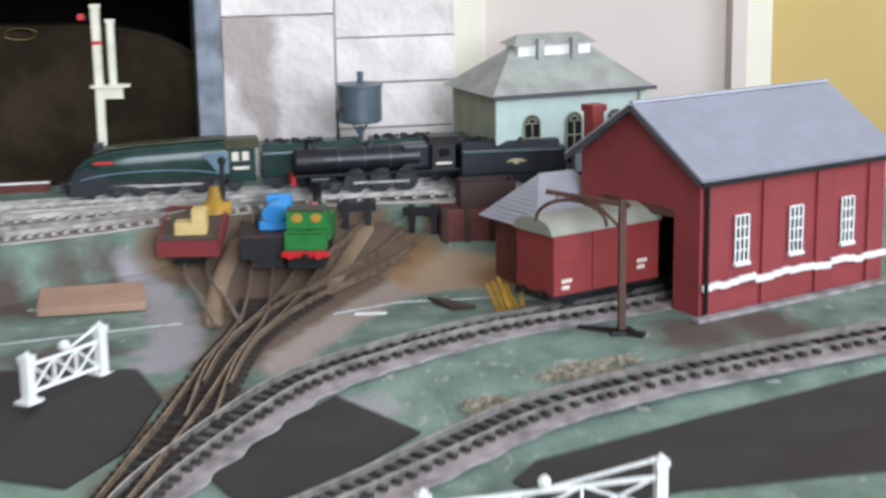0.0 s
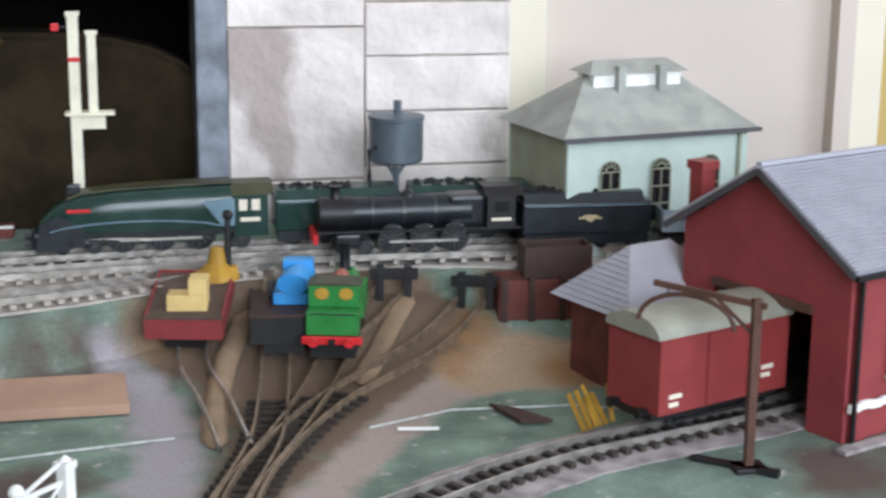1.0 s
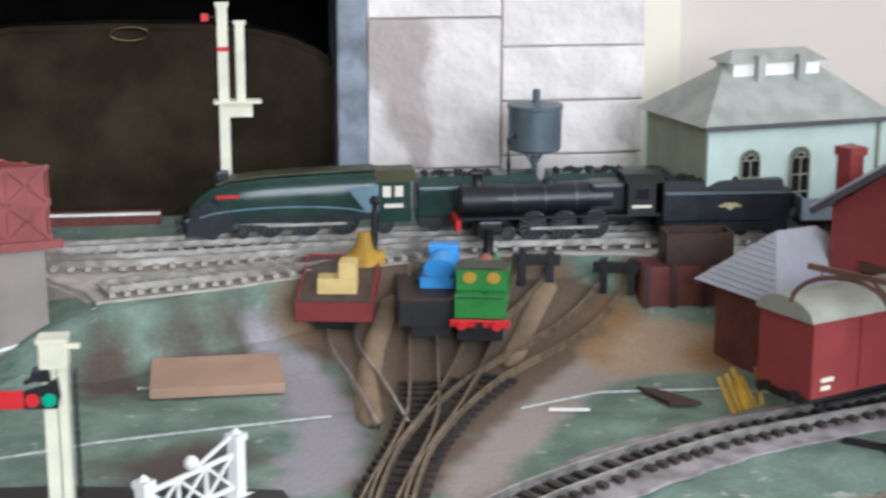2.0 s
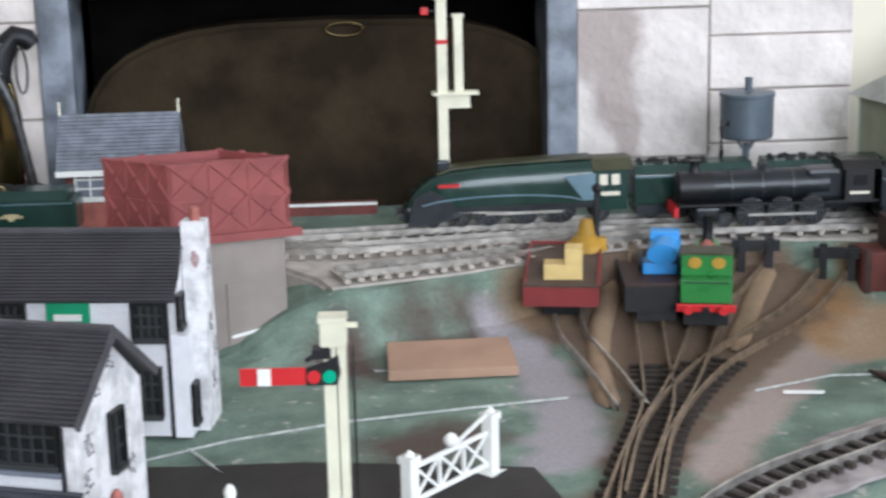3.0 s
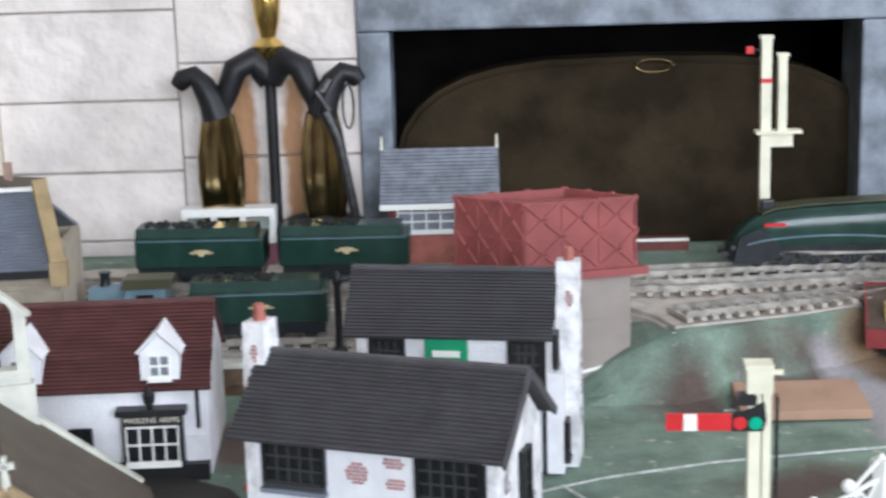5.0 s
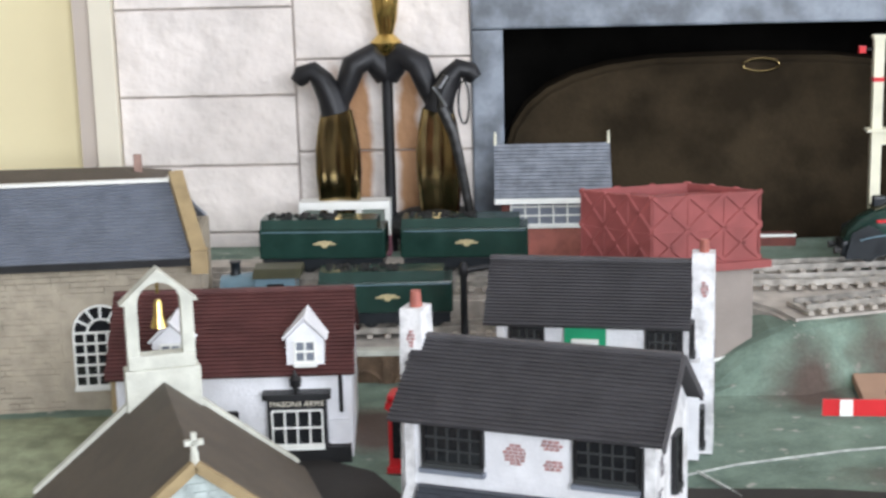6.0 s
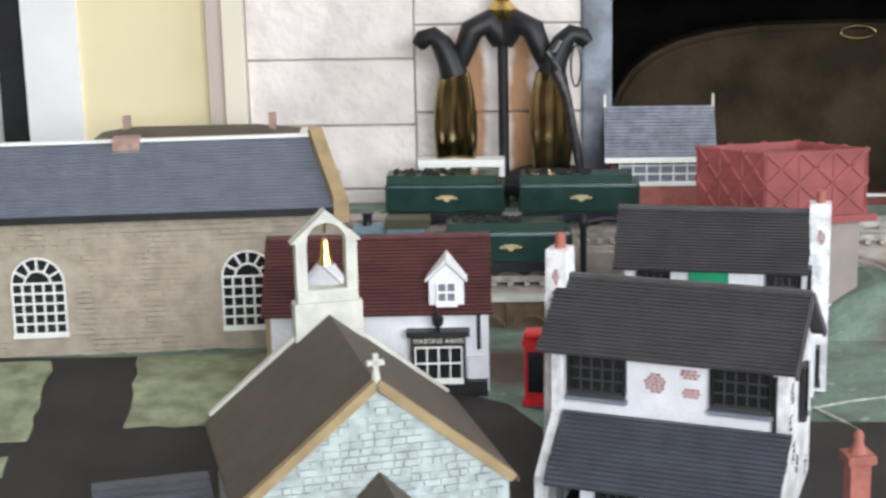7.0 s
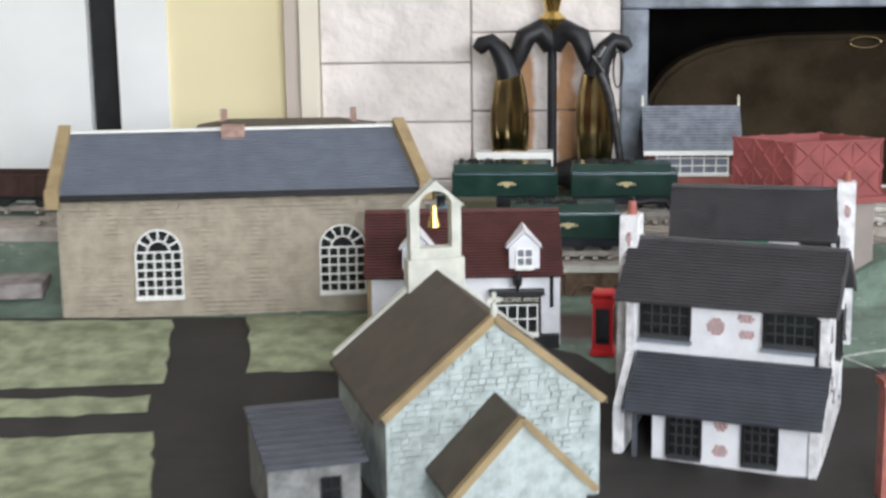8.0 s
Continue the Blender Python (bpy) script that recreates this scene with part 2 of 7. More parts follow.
def ground_material():
    """Painted board: sea green, brown scuffed patches and grey-pink powder."""
    m = bpy.data.materials.new("painted_board")
    m.use_nodes = True
    n, l = m.node_tree.nodes, m.node_tree.links
    p = n["Principled BSDF"]
    p.inputs["Roughness"].default_value = 0.9
    co = n.new("ShaderNodeTexCoord")

    def noise_tex(scale, detail, off):
        mp, t = n.new("ShaderNodeMapping"), n.new("ShaderNodeTexNoise")
        mp.inputs["Location"].default_value = off
        t.inputs["Scale"].default_value, t.inputs["Detail"].default_value = scale, detail
        l.new(co.outputs["Object"], mp.inputs[0])
        l.new(mp.outputs[0], t.inputs["Vector"])
        return t.outputs["Fac"]

    def blend(fac, lo, hi, a, b):
        r, x = n.new("ShaderNodeMapRange"), n.new("ShaderNodeMix")
        r.inputs["From Min"].default_value, r.inputs["From Max"].default_value = lo, hi
        x.data_type = "RGBA"
        l.new(fac, r.inputs["Value"])
        l.new(r.outputs[0], x.inputs["Factor"])
        for key, v in (("A", a), ("B", b)):
            if isinstance(v, tuple):
                x.inputs[key].default_value = (*v, 1)
            else:
                l.new(v, x.inputs[key])
        return x.outputs["Result"]

    green = blend(noise_tex(32, 7, (0, 0, 0)), 0.32, 0.68, (0.092, 0.132, 0.104), (0.195, 0.270, 0.212))

    ragged = noise_tex(30, 7, (1, 5, 0))

    def spot(base, x, y, r, color, rough=0.06, soft=0.010):
        """A scuffed, dusty or ballasted place with a ragged edge."""
        dist, add, mul = n.new("ShaderNodeVectorMath"), n.new("ShaderNodeMath"), n.new("ShaderNodeMath")
        dist.operation, mul.operation, add.operation = "DISTANCE", "MULTIPLY", "ADD"
        flat = n.new("ShaderNodeVectorMath")
        flat.operation = "MULTIPLY"
        flat.inputs[1].default_value = (1, 1, 0)
        l.new(co.outputs["Object"], flat.inputs[0])
        dist.inputs[1].default_value = (x, y, 0)
        mul.inputs[1].default_value = rough
        l.new(flat.outputs[0], dist.inputs[0])
        l.new(ragged, mul.inputs[0])
        l.new(dist.outputs["Value"], add.inputs[0])
        l.new(mul.outputs[0], add.inputs[1])
        return blend(add.outputs[0], r + rough * 0.5 + soft, r + rough * 0.5 - soft, base, color)

    pale = blend(noise_tex(90, 4, (4, 4, 0)), 0.63, 0.70, green, (0.33, 0.33, 0.29))
    for x, y, r in ((-0.165, 0.962, 0.028), (-0.14, 0.985, 0.022), (-0.112, 1.128, 0.020), (-0.145, 1.128, 0.016), (-0.20, 1.10, 0.022), (0.26, 0.925, 0.03), (0.31, 0.935, 0.03), (-0.45, 1.06, 0.04), (-0.40, 0.99, 0.025)):
        pale = spot(pale, x, y, r, (0.085, 0.060, 0.048), soft=0.014)
    for x, y, r in ((0.02, 0.845, 0.025), (-0.03, 0.73, 0.05), (-0.40, 0.80, 0.06)):
        pale = spot(pale, x, y, r, (0.31, 0.28, 0.285))
    for x, y, r in ((-0.13, 0.70, 0.024), (-0.128, 0.75, 0.020), (-0.115, 0.79, 0.020), (-0.095, 0.84, 0.022), (-0.07, 0.89, 0.026), (-0.05, 0.94, 0.030), (-0.028, 0.99, 0.034), (-0.01, 1.035, 0.042), (0.008, 1.08, 0.052), (0.025, 1.12, 0.062), (0.04, 1.165, 0.072), (-0.02, 1.13, 0.045), (-0.035, 1.08, 0.03), (0.08, 1.15, 0.05), (-0.03, 1.17, 0.05), (-0.05, 1.15, 0.04)):
        pale = spot(pale, x, y, r, (0.135, 0.092, 0.062))
    for x, y, r in ((-0.100, 1.142, 0.013), (-0.090, 1.118, 0.016), (-0.082, 1.088, 0.019), (-0.080, 1.055, 0.021), (-0.079, 1.022, 0.020), (-0.080, 0.992, 0.019), (-0.086, 0.965, 0.021), (-0.095, 0.942, 0.017)):
        pale = spot(pale, x, y, r, (0.30, 0.275, 0.285), 0.03, 0.006)
    edge = ((-0.016, 0.922, 0.016), (-0.006, 0.947, 0.013), (0.010, 0.975, 0.013), (0.027, 1.003, 0.014), (0.045, 1.033, 0.015), (0.063, 1.058, 0.016), (0.085, 1.084, 0.018), (0.11, 1.105, 0.026))
    for here, there in zip(edge, edge[1:]):
        for f in (0.0, 0.5):
            x, y, r = (s0 + (s1 - s0) * f for s0, s1 in zip(here, there))
            pale = spot(pale, x, y, r, (0.33, 0.265, 0.235), 0.024, 0.005)
    for x, y, r in ((0.11, 1.105, 0.026), (0.14, 1.115, 0.038), (0.165, 1.11, 0.034)):
        pale = spot(pale, x, y, r, (0.35, 0.25, 0.165), 0.03, 0.008)
    for x, y, r in ((0.095, 1.112, 0.008), (0.104, 1.130, 0.009), (0.116, 1.150, 0.009), (0.128, 1.170, 0.010), (0.140, 1.195, 0.010), (0.170, 1.10, 0.022)):
        pale = spot(pale, x, y, r, (0.27, 0.15, 0.065), 0.03, 0.010)
    for x, y, r in ((-0.070, 1.155, 0.014), (-0.085, 1.160, 0.012), (-0.046, 1.09, 0.010), (-0.050, 1.06, 0.009)):
        pale = spot(pale, x, y, r, (0.22, 0.145, 0.085), 0.03, 0.010)
    grain = noise_tex(420, 3, (0, 0, 0))
    final = n.new("ShaderNodeMix")
    final.data_type, final.blend_type = "RGBA", "MULTIPLY"
    final.inputs["Factor"].default_value = 0.6
    l.new(pale, final.inputs["A"])
    l.new(grain, final.inputs["B"])
    g2 = n.new("ShaderNodeMapRange")
    g2.inputs["To Min"].default_value, g2.inputs["To Max"].default_value = 0.6, 1.6
    l.new(grain, g2.inputs["Value"])
    l.new(g2.outputs[0], final.inputs["B"])
    l.new(final.outputs["Result"], p.inputs["Base Color"])
    bp = n.new("ShaderNodeBump")
    bp.inputs["Strength"].default_value, bp.inputs["Distance"].default_value = 0.4, 0.001
    l.new(grain, bp.inputs["Height"])
    l.new(bp.outputs[0], p.inputs["Normal"])
    return m


M["ground"] = ground_material()


# ---- mesh helpers ----
def box(bm, x0, x1, y0, y1, z0, z1, bevel=0.0):
    r = bmesh.ops.create_cube(bm, size=1.0, matrix=Matrix.Translation(((x0 + x1) / 2, (y0 + y1) / 2, (z0 + z1) / 2)) @ Matrix.Diagonal((abs(x1 - x0), abs(y1 - y0), abs(z1 - z0), 1)))
    if bevel:
        es = {e for v in r["verts"] for e in v.link_edges}
        bmesh.ops.bevel(bm, geom=list(es), offset=bevel, segments=2, affect="EDGES", profile=0.6)


def cyl(bm, p, q, r1, r2=None, seg=14):
    p, q = Vector(p), Vector(q)
    d = q - p
    m = Matrix.Translation((p + q) / 2) @ d.to_track_quat("Z", "Y").to_matrix().to_4x4()
    bmesh.ops.create_cone(bm, cap_ends=True, segments=seg, radius1=r1, radius2=r1 if r2 is None else r2, depth=d.length, matrix=m)


def bar(bm, p, q, w, h):
    """A straight bar of section w across and h up from p to q."""
    p, q = Vector(p), Vector(q)
    d = q - p
    m = Matrix.Translation((p + q) / 2) @ d.to_track_quat("X", "Z").to_matrix().to_4x4() @ Matrix.Diagonal((d.length, w, h, 1))
    bmesh.ops.create_cube(bm, size=1.0, matrix=m)


def extrude_profile(bm, pts, axis, a, b):
    """A solid with the closed outline pts (two coordinates each) from a to b along axis."""
    def place(u, v, w):
        return {"x": (w, u, v), "y": (u, w, v), "z": (u, v, w)}[axis]
    lo = [bm.verts.new(place(u, v, a)) for u, v in pts]
    hi = [bm.verts.new(place(u, v, b)) for u, v in pts]
    bm.faces.new(lo)
    bm.faces.new(hi)
    for i in range(len(pts)):
        j = (i + 1) % len(pts)
        bm.faces.new((lo[i], lo[j], hi[j], hi[i]))
    bmesh.ops.recalc_face_normals(bm, faces=bm.faces)


def lathe(bm, profile, seg=20, at=(0, 0, 0)):
    rings = []
    for r, z in profile:
        rings.append([bm.verts.new((at[0] + r * math.cos(2 * math.pi * k / seg), at[1] + r * math.sin(2 * math.pi * k / seg), at[2] + z)) for k in range(seg)])
    for lo, hi in zip(rings, rings[1:]):
        for k in range(seg):
            bm.faces.new((lo[k], lo[(k + 1) % seg], hi[(k + 1) % seg], hi[k]))
    bm.faces.new(rings[0][::-1])
    bm.faces.new(rings[-1])


def tube(bm, pts, r, seg=8):
    """A round bar along the points."""
    pts = [Vector(p) for p in pts]
    rings = []
    for i, p in enumerate(pts):
        d = (pts[min(i + 1, len(pts) - 1)] - pts[max(i - 1, 0)]).normalized()
        q = d.to_track_quat("Z", "Y")
        rr = r[i] if isinstance(r, (list, tuple)) else r
        rings.append([bm.verts.new(p + q @ Vector((rr * math.cos(2 * math.pi * k / seg), rr * math.sin(2 * math.pi * k / seg), 0))) for k in range(seg)])
    for lo, hi in zip(rings, rings[1:]):
        for k in range(seg):
            bm.faces.new((lo[k], lo[(k + 1) % seg], hi[(k + 1) % seg], hi[k]))
    bm.faces.new(rings[0][::-1])
    bm.faces.new(rings[-1])


def mesh_of(bm, name, material, smooth=False):
    me = bpy.data.meshes.new(name)
    bmesh.ops.recalc_face_normals(bm, faces=bm.faces)
    if smooth:
        for f in bm.faces:
            f.smooth = True
    bm.to_mesh(me)
    bm.free()
    if smooth:
        me.set_sharp_from_angle(angle=radians(38))
    me.materials.append(M[material])
    return me


def part(name, bm, material, parent, label="", smooth=False):
    ob = new(name, mesh_of(bm, name, material, smooth))
    ob.parent = parent
    if label:
        ob["label"] = label
    return ob


def thing(name, x, y, z, rz, label, category, group="", kind=""):
    ob = new(name)
    ob.empty_display_size = 0.02
    ob.matrix_basis = pose(x, y, z, 0, 0, rz)
    return tagged(ob, label, category, group, kind)


def boxes(*rows, bevel=0.0):
    bm = bmesh.new()
    for r in rows:
        box(bm, *r, bevel=bevel)
    return bm


def setting(name, bm, material, label="", category=""):
    ob = new(name, mesh_of(bm, name, material))
    return tagged(ob, label, category, "", "structure")


def ease(v):
    v = min(1.0, max(0.0, v))
    return v * v * (3 - 2 * v)


BANK = ((-0.205, 1.137), (-0.17, 1.147), (-0.122, 1.161), (-0.09, 1.176), (-0.02, 1.205), (0.04, 1.217), (0.10, 1.217), (0.16, 1.205), (0.2225, 1.19), (0.4, 1.19), (0.95, 1.08))


def gz(x, y):
    """Height of the layout's surface: level in the yard, banked up to the back tracks, lower in the village and in front."""
    low = ease((-0.2 - x) / 0.15)
    dip = 0.12 * ease((-0.34 - x) / 0.05) * ease((x + 0.66) / 0.05)
    z = 0.042 * ease((y - 1.08 - dip) / (0.2 - dip / 2)) - low * 0.034 * ease((1.06 - y) / 0.23) - (1 - low) * 0.03 * ease((0.95 - y) / 0.22)
    if x > -0.30:
        edge = float(np.interp(x, [p[0] for p in BANK], [p[1] for p in BANK]))
        bank = ease(1 - (edge - y) / 0.034) * ease((x + 0.30) / 0.10)
        if bank > 0:
            z = max(z, 0.040 * bank)
    return z


def drape(bm, pts, lift, step=0.02):
    """A flat patch with the outline pts laid on the surface, lifted a little."""
    vs = [bm.verts.new((x, y, 0)) for x, y in pts]
    bm.faces.new(vs)
    xs, ys = [p[0] for p in pts], [p[1] for p in pts]
    for no, lo, hi in (((0, 1, 0), min(ys), max(ys)), ((1, 0, 0), min(xs), max(xs))):
        k = math.ceil((lo + 0.001) / step) * step
        while k < hi - 0.001:
            bmesh.ops.bisect_plane(bm, geom=bm.verts[:] + bm.edges[:] + bm.faces[:], plane_co=Vector(no) * k, plane_no=no)
            k += step
    for v in bm.verts:
        v.co.z = gz(v.co.x, v.co.y) + lift


# ---- the room ----
WALL = 1.383


def solid(name, x0, x1, y0, y1, z0, z1, material, label, category="wall"):
    return setting(name, boxes((x0, x1, y0, y1, z0, z1)), material, label, category)


solid("floor", -2.1, 2.1, -2.1, 1.9, -0.50, -0.45, "room_floor", "brown carpeted room floor", "floor")
solid("ceiling", -2.1, 2.1, -2.1, 1.9, 1.95, 2.0, "ceiling", "plain white room ceiling", "ceiling")
solid("wall_west", -2.1, -2.0, -2.1, 1.9, -0.45, 1.95, "room_wall", "pale plastered room wall")
solid("wall_south_low", -2.0, 2.0, -2.1, -2.0, -0.45, 0.3, "room_wall", "pale plastered wall under a window")
solid("wall_south_top", -2.0, 2.0, -2.1, -2.0, 1.6, 1.95, "room_wall", "pale plastered wall over a window")
solid("wall_south_left", -2.0, -0.5, -2.1, -2.0, 0.3, 1.6, "room_wall", "pale plastered wall beside a window")
solid("wall_south_right", 1.3, 2.0, -2.1, -2.0, 0.3, 1.6, "room_wall", "pale plastered wall beside a window")
solid("wall_east_low", 2.0, 2.1, -2.1, 1.9, -0.45, 0.3, "room_wall", "pale plastered wall under a window")
solid("wall_east_top", 2.0, 2.1, -2.1, 1.9, 1.6, 1.95, "room_wall", "pale plastered wall over a window")
solid("wall_east_left", 2.0, 2.1, -2.1, -0.62, 0.3, 1.6, "room_wall", "pale plastered wall beside a window")
solid("wall_east_right", 2.0, 2.1, 0.82, 1.9, 0.3, 1.6, "room_wall", "pale plastered wall beside a window")
# alcoves and doorway beside the chimney breast
solid("wall_alcove_east", 0.52, 2.0, 1.46, 1.56, -0.45, 1.95, "ochre_wall", "ochre painted alcove wall")
solid("wall_beige", 0.231, 0.475, 1.42, 1.56, -0.45, 1.95, "beige_wall", "smooth beige painted wall beside the fireplace")
solid("trim_cream_east", 0.1985, 0.231, 1.40, 1.56, -0.45, 1.95, "cream_trim", "pale cream strip at the end of the stonework", "trim")
solid("trim_beige_east", 0.475, 0.49, 1.405, 1.56, -0.45, 1.95, "beige_wall", "beige moulded door trim", "trim")
solid("trim_light_east", 0.49, 0.52, 1.415, 1.56, -0.45, 1.95, "cream_trim", "light moulded door trim", "trim")
solid("trim_cream_west", -0.697, -0.680, 1.375, 1.56, -0.45, 1.95, "cream_trim", "cream moulded strip beside the stonework", "trim")
solid("trim_beige_west", -0.712, -0.697, 1.385, 1.56, -0.45, 1.95, "beige_wall", "beige moulded strip beside the yellow wall", "trim")
solid("wall_yellow", -0.822, -0.712, 1.40, 1.56, -0.45, 1.95, "yellow_wall", "pale yellow painted wall beside the fireplace")
solid("trim_white_west", -0.868, -0.822, 1.395, 1.56, -0.45, 1.95, "white_paint", "white glossy door frame upright", "trim")
solid("wall_gap", -0.897, -0.868, 1.415, 1.56, -0.45, 1.95, "black", "dark gap beside a white door", "wall")
solid("door_1", -1.5, -0.897, 1.40, 1.56, -0.45, 1.95, "white_paint", "plain white painted door", "door")
solid("wall_alcove_west", -2.0, -1.5, 1.40, 1.56, -0.45, 1.95, "room_wall", "pale plastered room wall")

# chimney breast with its fire opening
JL, JLI, JRI, JR, LINTEL = -0.408, -0.384, -0.036, -0.0135, 0.205
breast = setting("wall_north", boxes((-0.680, JL, WALL + 0.0035, 1.7, -0.45, 1.95), (JR, 0.1985, WALL + 0.0035, 1.7, -0.45, 1.95), (JL, JR, WALL + 0.0035, 1.7, LINTEL + 0.05, 1.95)), "joint", "stone clad chimney breast with a black fire opening", "wall")
solid("wall_firebox_back", JL, JR, 1.66, 1.70, -0.45, LINTEL + 0.05, "soot", "sooty black back of the fire opening")
solid("wall_firebox_west", JL - 0.02, JL, WALL + 0.02, 1.70, -0.449, LINTEL + 0.049, "soot", "sooty black cheek of the fire opening")
solid("wall_firebox_east", JR, JR + 0.02, WALL + 0.02, 1.70, -0.449, LINTEL + 0.049, "soot", "sooty black cheek of the fire opening")


def slab(x0, x1, z0, z1, material="stone", out=0.0):
    bm = bmesh.new()
    box(bm, x0 + 0.0009, x1 - 0.0006, WALL - out, WALL + 0.0195, z0 + 0.0008, z1 - 0.0008)
    bmesh.ops.bevel(bm, geom=[e for e in bm.edges], offset=0.0009, segments=1, affect="EDGES")
    return part("stone_slab", bm, material, breast)


def column(x0, x1, joints, brown=(), stain="stone_brown"):
    for k, (a, b) in enumerate(zip(joints, joints[1:])):
        slab(x0, x1, a, b, stain if k in brown else "stone", random.uniform(0, 0.0012))


column(-0.680, -0.543, (-0.45, -0.2, -0.06, 0.0, 0.051, 0.104, 0.158, 0.225, 0.30, 0.45, 0.7, 1.0, 1.4, 1.9))
column(-0.543, JL, (-0.45, -0.2, -0.06, 0.04, 0.114, 0.185, 0.26, 0.40, 0.6, 0.9, 1.3, 1.9), (2, 3, 4), "stone_rust")
column(JR, 0.0875, (-0.45, -0.2, 0.0, 0.069, 0.182, 0.25, 0.38, 0.6, 0.9, 1.3, 1.9), (3,))
column(0.0875, 0.1985, (-0.45, -0.2, 0.0, 0.04, 0.078, 0.119, 0.160, 0.20, 0.26, 0.38, 0.6, 0.9, 1.3, 1.9))
column(JL, JR, (LINTEL + 0.045, 0.34, 0.6, 1.0, 1.9))
surround = thing("fire_surround", (JL + JR) / 2, WALL, -0.45, 0, "polished blue-grey slate surround framing the fire opening", "fireplace", kind="structure")
cx = (JL + JR) / 2
part("jamb", boxes((JL - cx, JLI - cx, -0.006, 0.06, 0, LINTEL + 0.45), bevel=0.002), "slate_jamb", surround)
part("jamb", boxes((JRI - cx, JR - cx, -0.006, 0.06, 0, LINTEL + 0.45), bevel=0.002), "slate_jamb", surround)
part("lintel", boxes((JL - cx, JR - cx, -0.008, 0.06, LINTEL + 0.4505, LINTEL + 0.495), bevel=0.002), "slate_jamb", surround)

# rounded dark screen in the opening
screen = thing("fire_screen", -0.197, 1.43, -0.45, 0, "rounded dark brown screen with brass handle in the fireplace", "fire screen")
bm = bmesh.new()
pts = [(-0.19, 0.0)]
for k in range(17):
    a = math.pi - math.pi * k / 16
    c, s = math.cos(a), math.sin(a)
    pts.append((0.19 * math.copysign(abs(c) ** 0.62, c), 0.45 + 0.06 + 0.118 * abs(s) ** 0.62))
pts.append((0.19, 0.0))
extrude_profile(bm, pts, "y", -0.018, 0.02)
bmesh.ops.bevel(bm, geom=[e for e in bm.edges if abs(e.verts[0].co.y - e.verts[1].co.y) < 1e-6 and e.verts[0].co.y < 0], offset=0.005, segments=3, affect="EDGES")
part("panel", bm, "screen", screen, smooth=True)
bm = bmesh.new()
tube(bm, [(0.012 + 0.014 * math.cos(a), -0.020, 0.621 + 0.005 * math.sin(a)) for a in [k * math.pi / 8 for k in range(17)]], 0.0008)
part("handle", bm, "bronze", screen, "tarnished brass ring handle", True)

# ---- the layout board ----
bm = bmesh.new()
X = [-1.24 + 0.02 * k for k in range(110)]
Y = [0.42 + 0.02 * k for k in range(32)] + [1.06 + 0.008 * k for k in range(40)]
grid = [[bm.verts.new((x, y, gz(x, y))) for x in X] for y in Y]
for r0, r1 in zip(grid, grid[1:]):
    for k in range(len(X) - 1):
        bm.faces.new((r0[k], r0[k + 1], r1[k + 1], r1[k]))
ext = bmesh.ops.extrude_face_region(bm, geom=bm.faces[:])
for v in [g for g in ext["geom"] if isinstance(g, bmesh.types.BMVert)]:
    v.co.z = -0.06
ground = setting("ground", bm, "ground", "model railway baseboard painted green with brown scuffed patches", "ground")
tressle = thing("trestle", -0.05, 0.9, -0.45, 0, "plain wooden trestle under the layout board", "trestle")
for sx in (-1.0, 1.0):
    for sy in (-0.35, 0.35):
        part("leg", boxes((sx - 0.02, sx + 0.02, sy - 0.02, sy + 0.02, 0, 0.389)), "board", tressle)


def patch(name, pts, material, label, category, lift=0.0015):
    bm = bmesh.new()
    drape(bm, pts, lift)
    ext = bmesh.ops.extrude_face_region(bm, geom=bm.faces[:])
    for v in [g for g in ext["geom"] if isinstance(g, bmesh.types.BMVert)]:
        v.co.z -= lift + 0.001
    return setting(name, bm, material, label, category)


def ragged(corners, seed):
    """The outline with short uneven steps between its corners, as of hand-cut matting."""
    rnd = random.Random(seed)
    out = []
    for (x0, y0), (x1, y1) in zip(corners, corners[1:] + corners[:1]):
        n = max(2, int(math.hypot(x1 - x0, y1 - y0) / 0.012))
        out += [(x0 + (x1 - x0) * k / n + rnd.uniform(-0.0018, 0.0018), y0 + (y1 - y0) * k / n + rnd.uniform(-0.0018, 0.0018)) for k in range(n)]
    return out


patch("road_west", [(-1.2, 0.60), (-0.44, 0.60), (-0.30, 0.80), (-0.19, 0.812), (-0.152, 0.795), (-0.118, 0.83), (-0.095, 0.885), (-0.108, 0.931), (-0.2, 0.948), (-0.30, 0.976), (-0.40, 0.983), (-0.44, 0.972), (-0.46, 1.0), (-0.62, 1.08), (-1.2, 1.07)], "road", "matt black road through the village", "road", 0.002)
patch("road_crossing", [(-0.078, 0.803), (-0.04, 0.834), (0.008, 0.871), (0.05, 0.822), (0.011, 0.792), (-0.02, 0.76), (-0.06, 0.76)], "road", "black road at the level crossing", "road", 0.002)
patch("road_east", [(0.089, 0.757), (0.108, 0.778), (0.224, 0.812), (0.367, 0.85), (0.7, 0.93), (0.7, 0.80), (0.304, 0.726), (0.177, 0.725), (0.108, 0.711)], "road", "black road in front of the engine shed", "road", 0.002)
for plot, corners in enumerate(([(-1.0, 1.056), (-0.756, 1.064), (-0.74, 0.958), (-1.0, 0.942)], [(-0.702, 1.075), (-0.60, 1.081), (-0.615, 0.977), (-0.686, 0.973)], [(-0.95, 0.931), (-0.747, 0.938), (-0.746, 0.92), (-0.95, 0.904)], [(-0.95, 0.876), (-0.735, 0.891), (-0.705, 0.74), (-0.95, 0.735)])):
    pts = ragged(corners, plot)
    patch("grass_plot", pts, "grass", "flat olive green grass plot beside the black road", "grass", 0.004)
bm = bmesh.new()
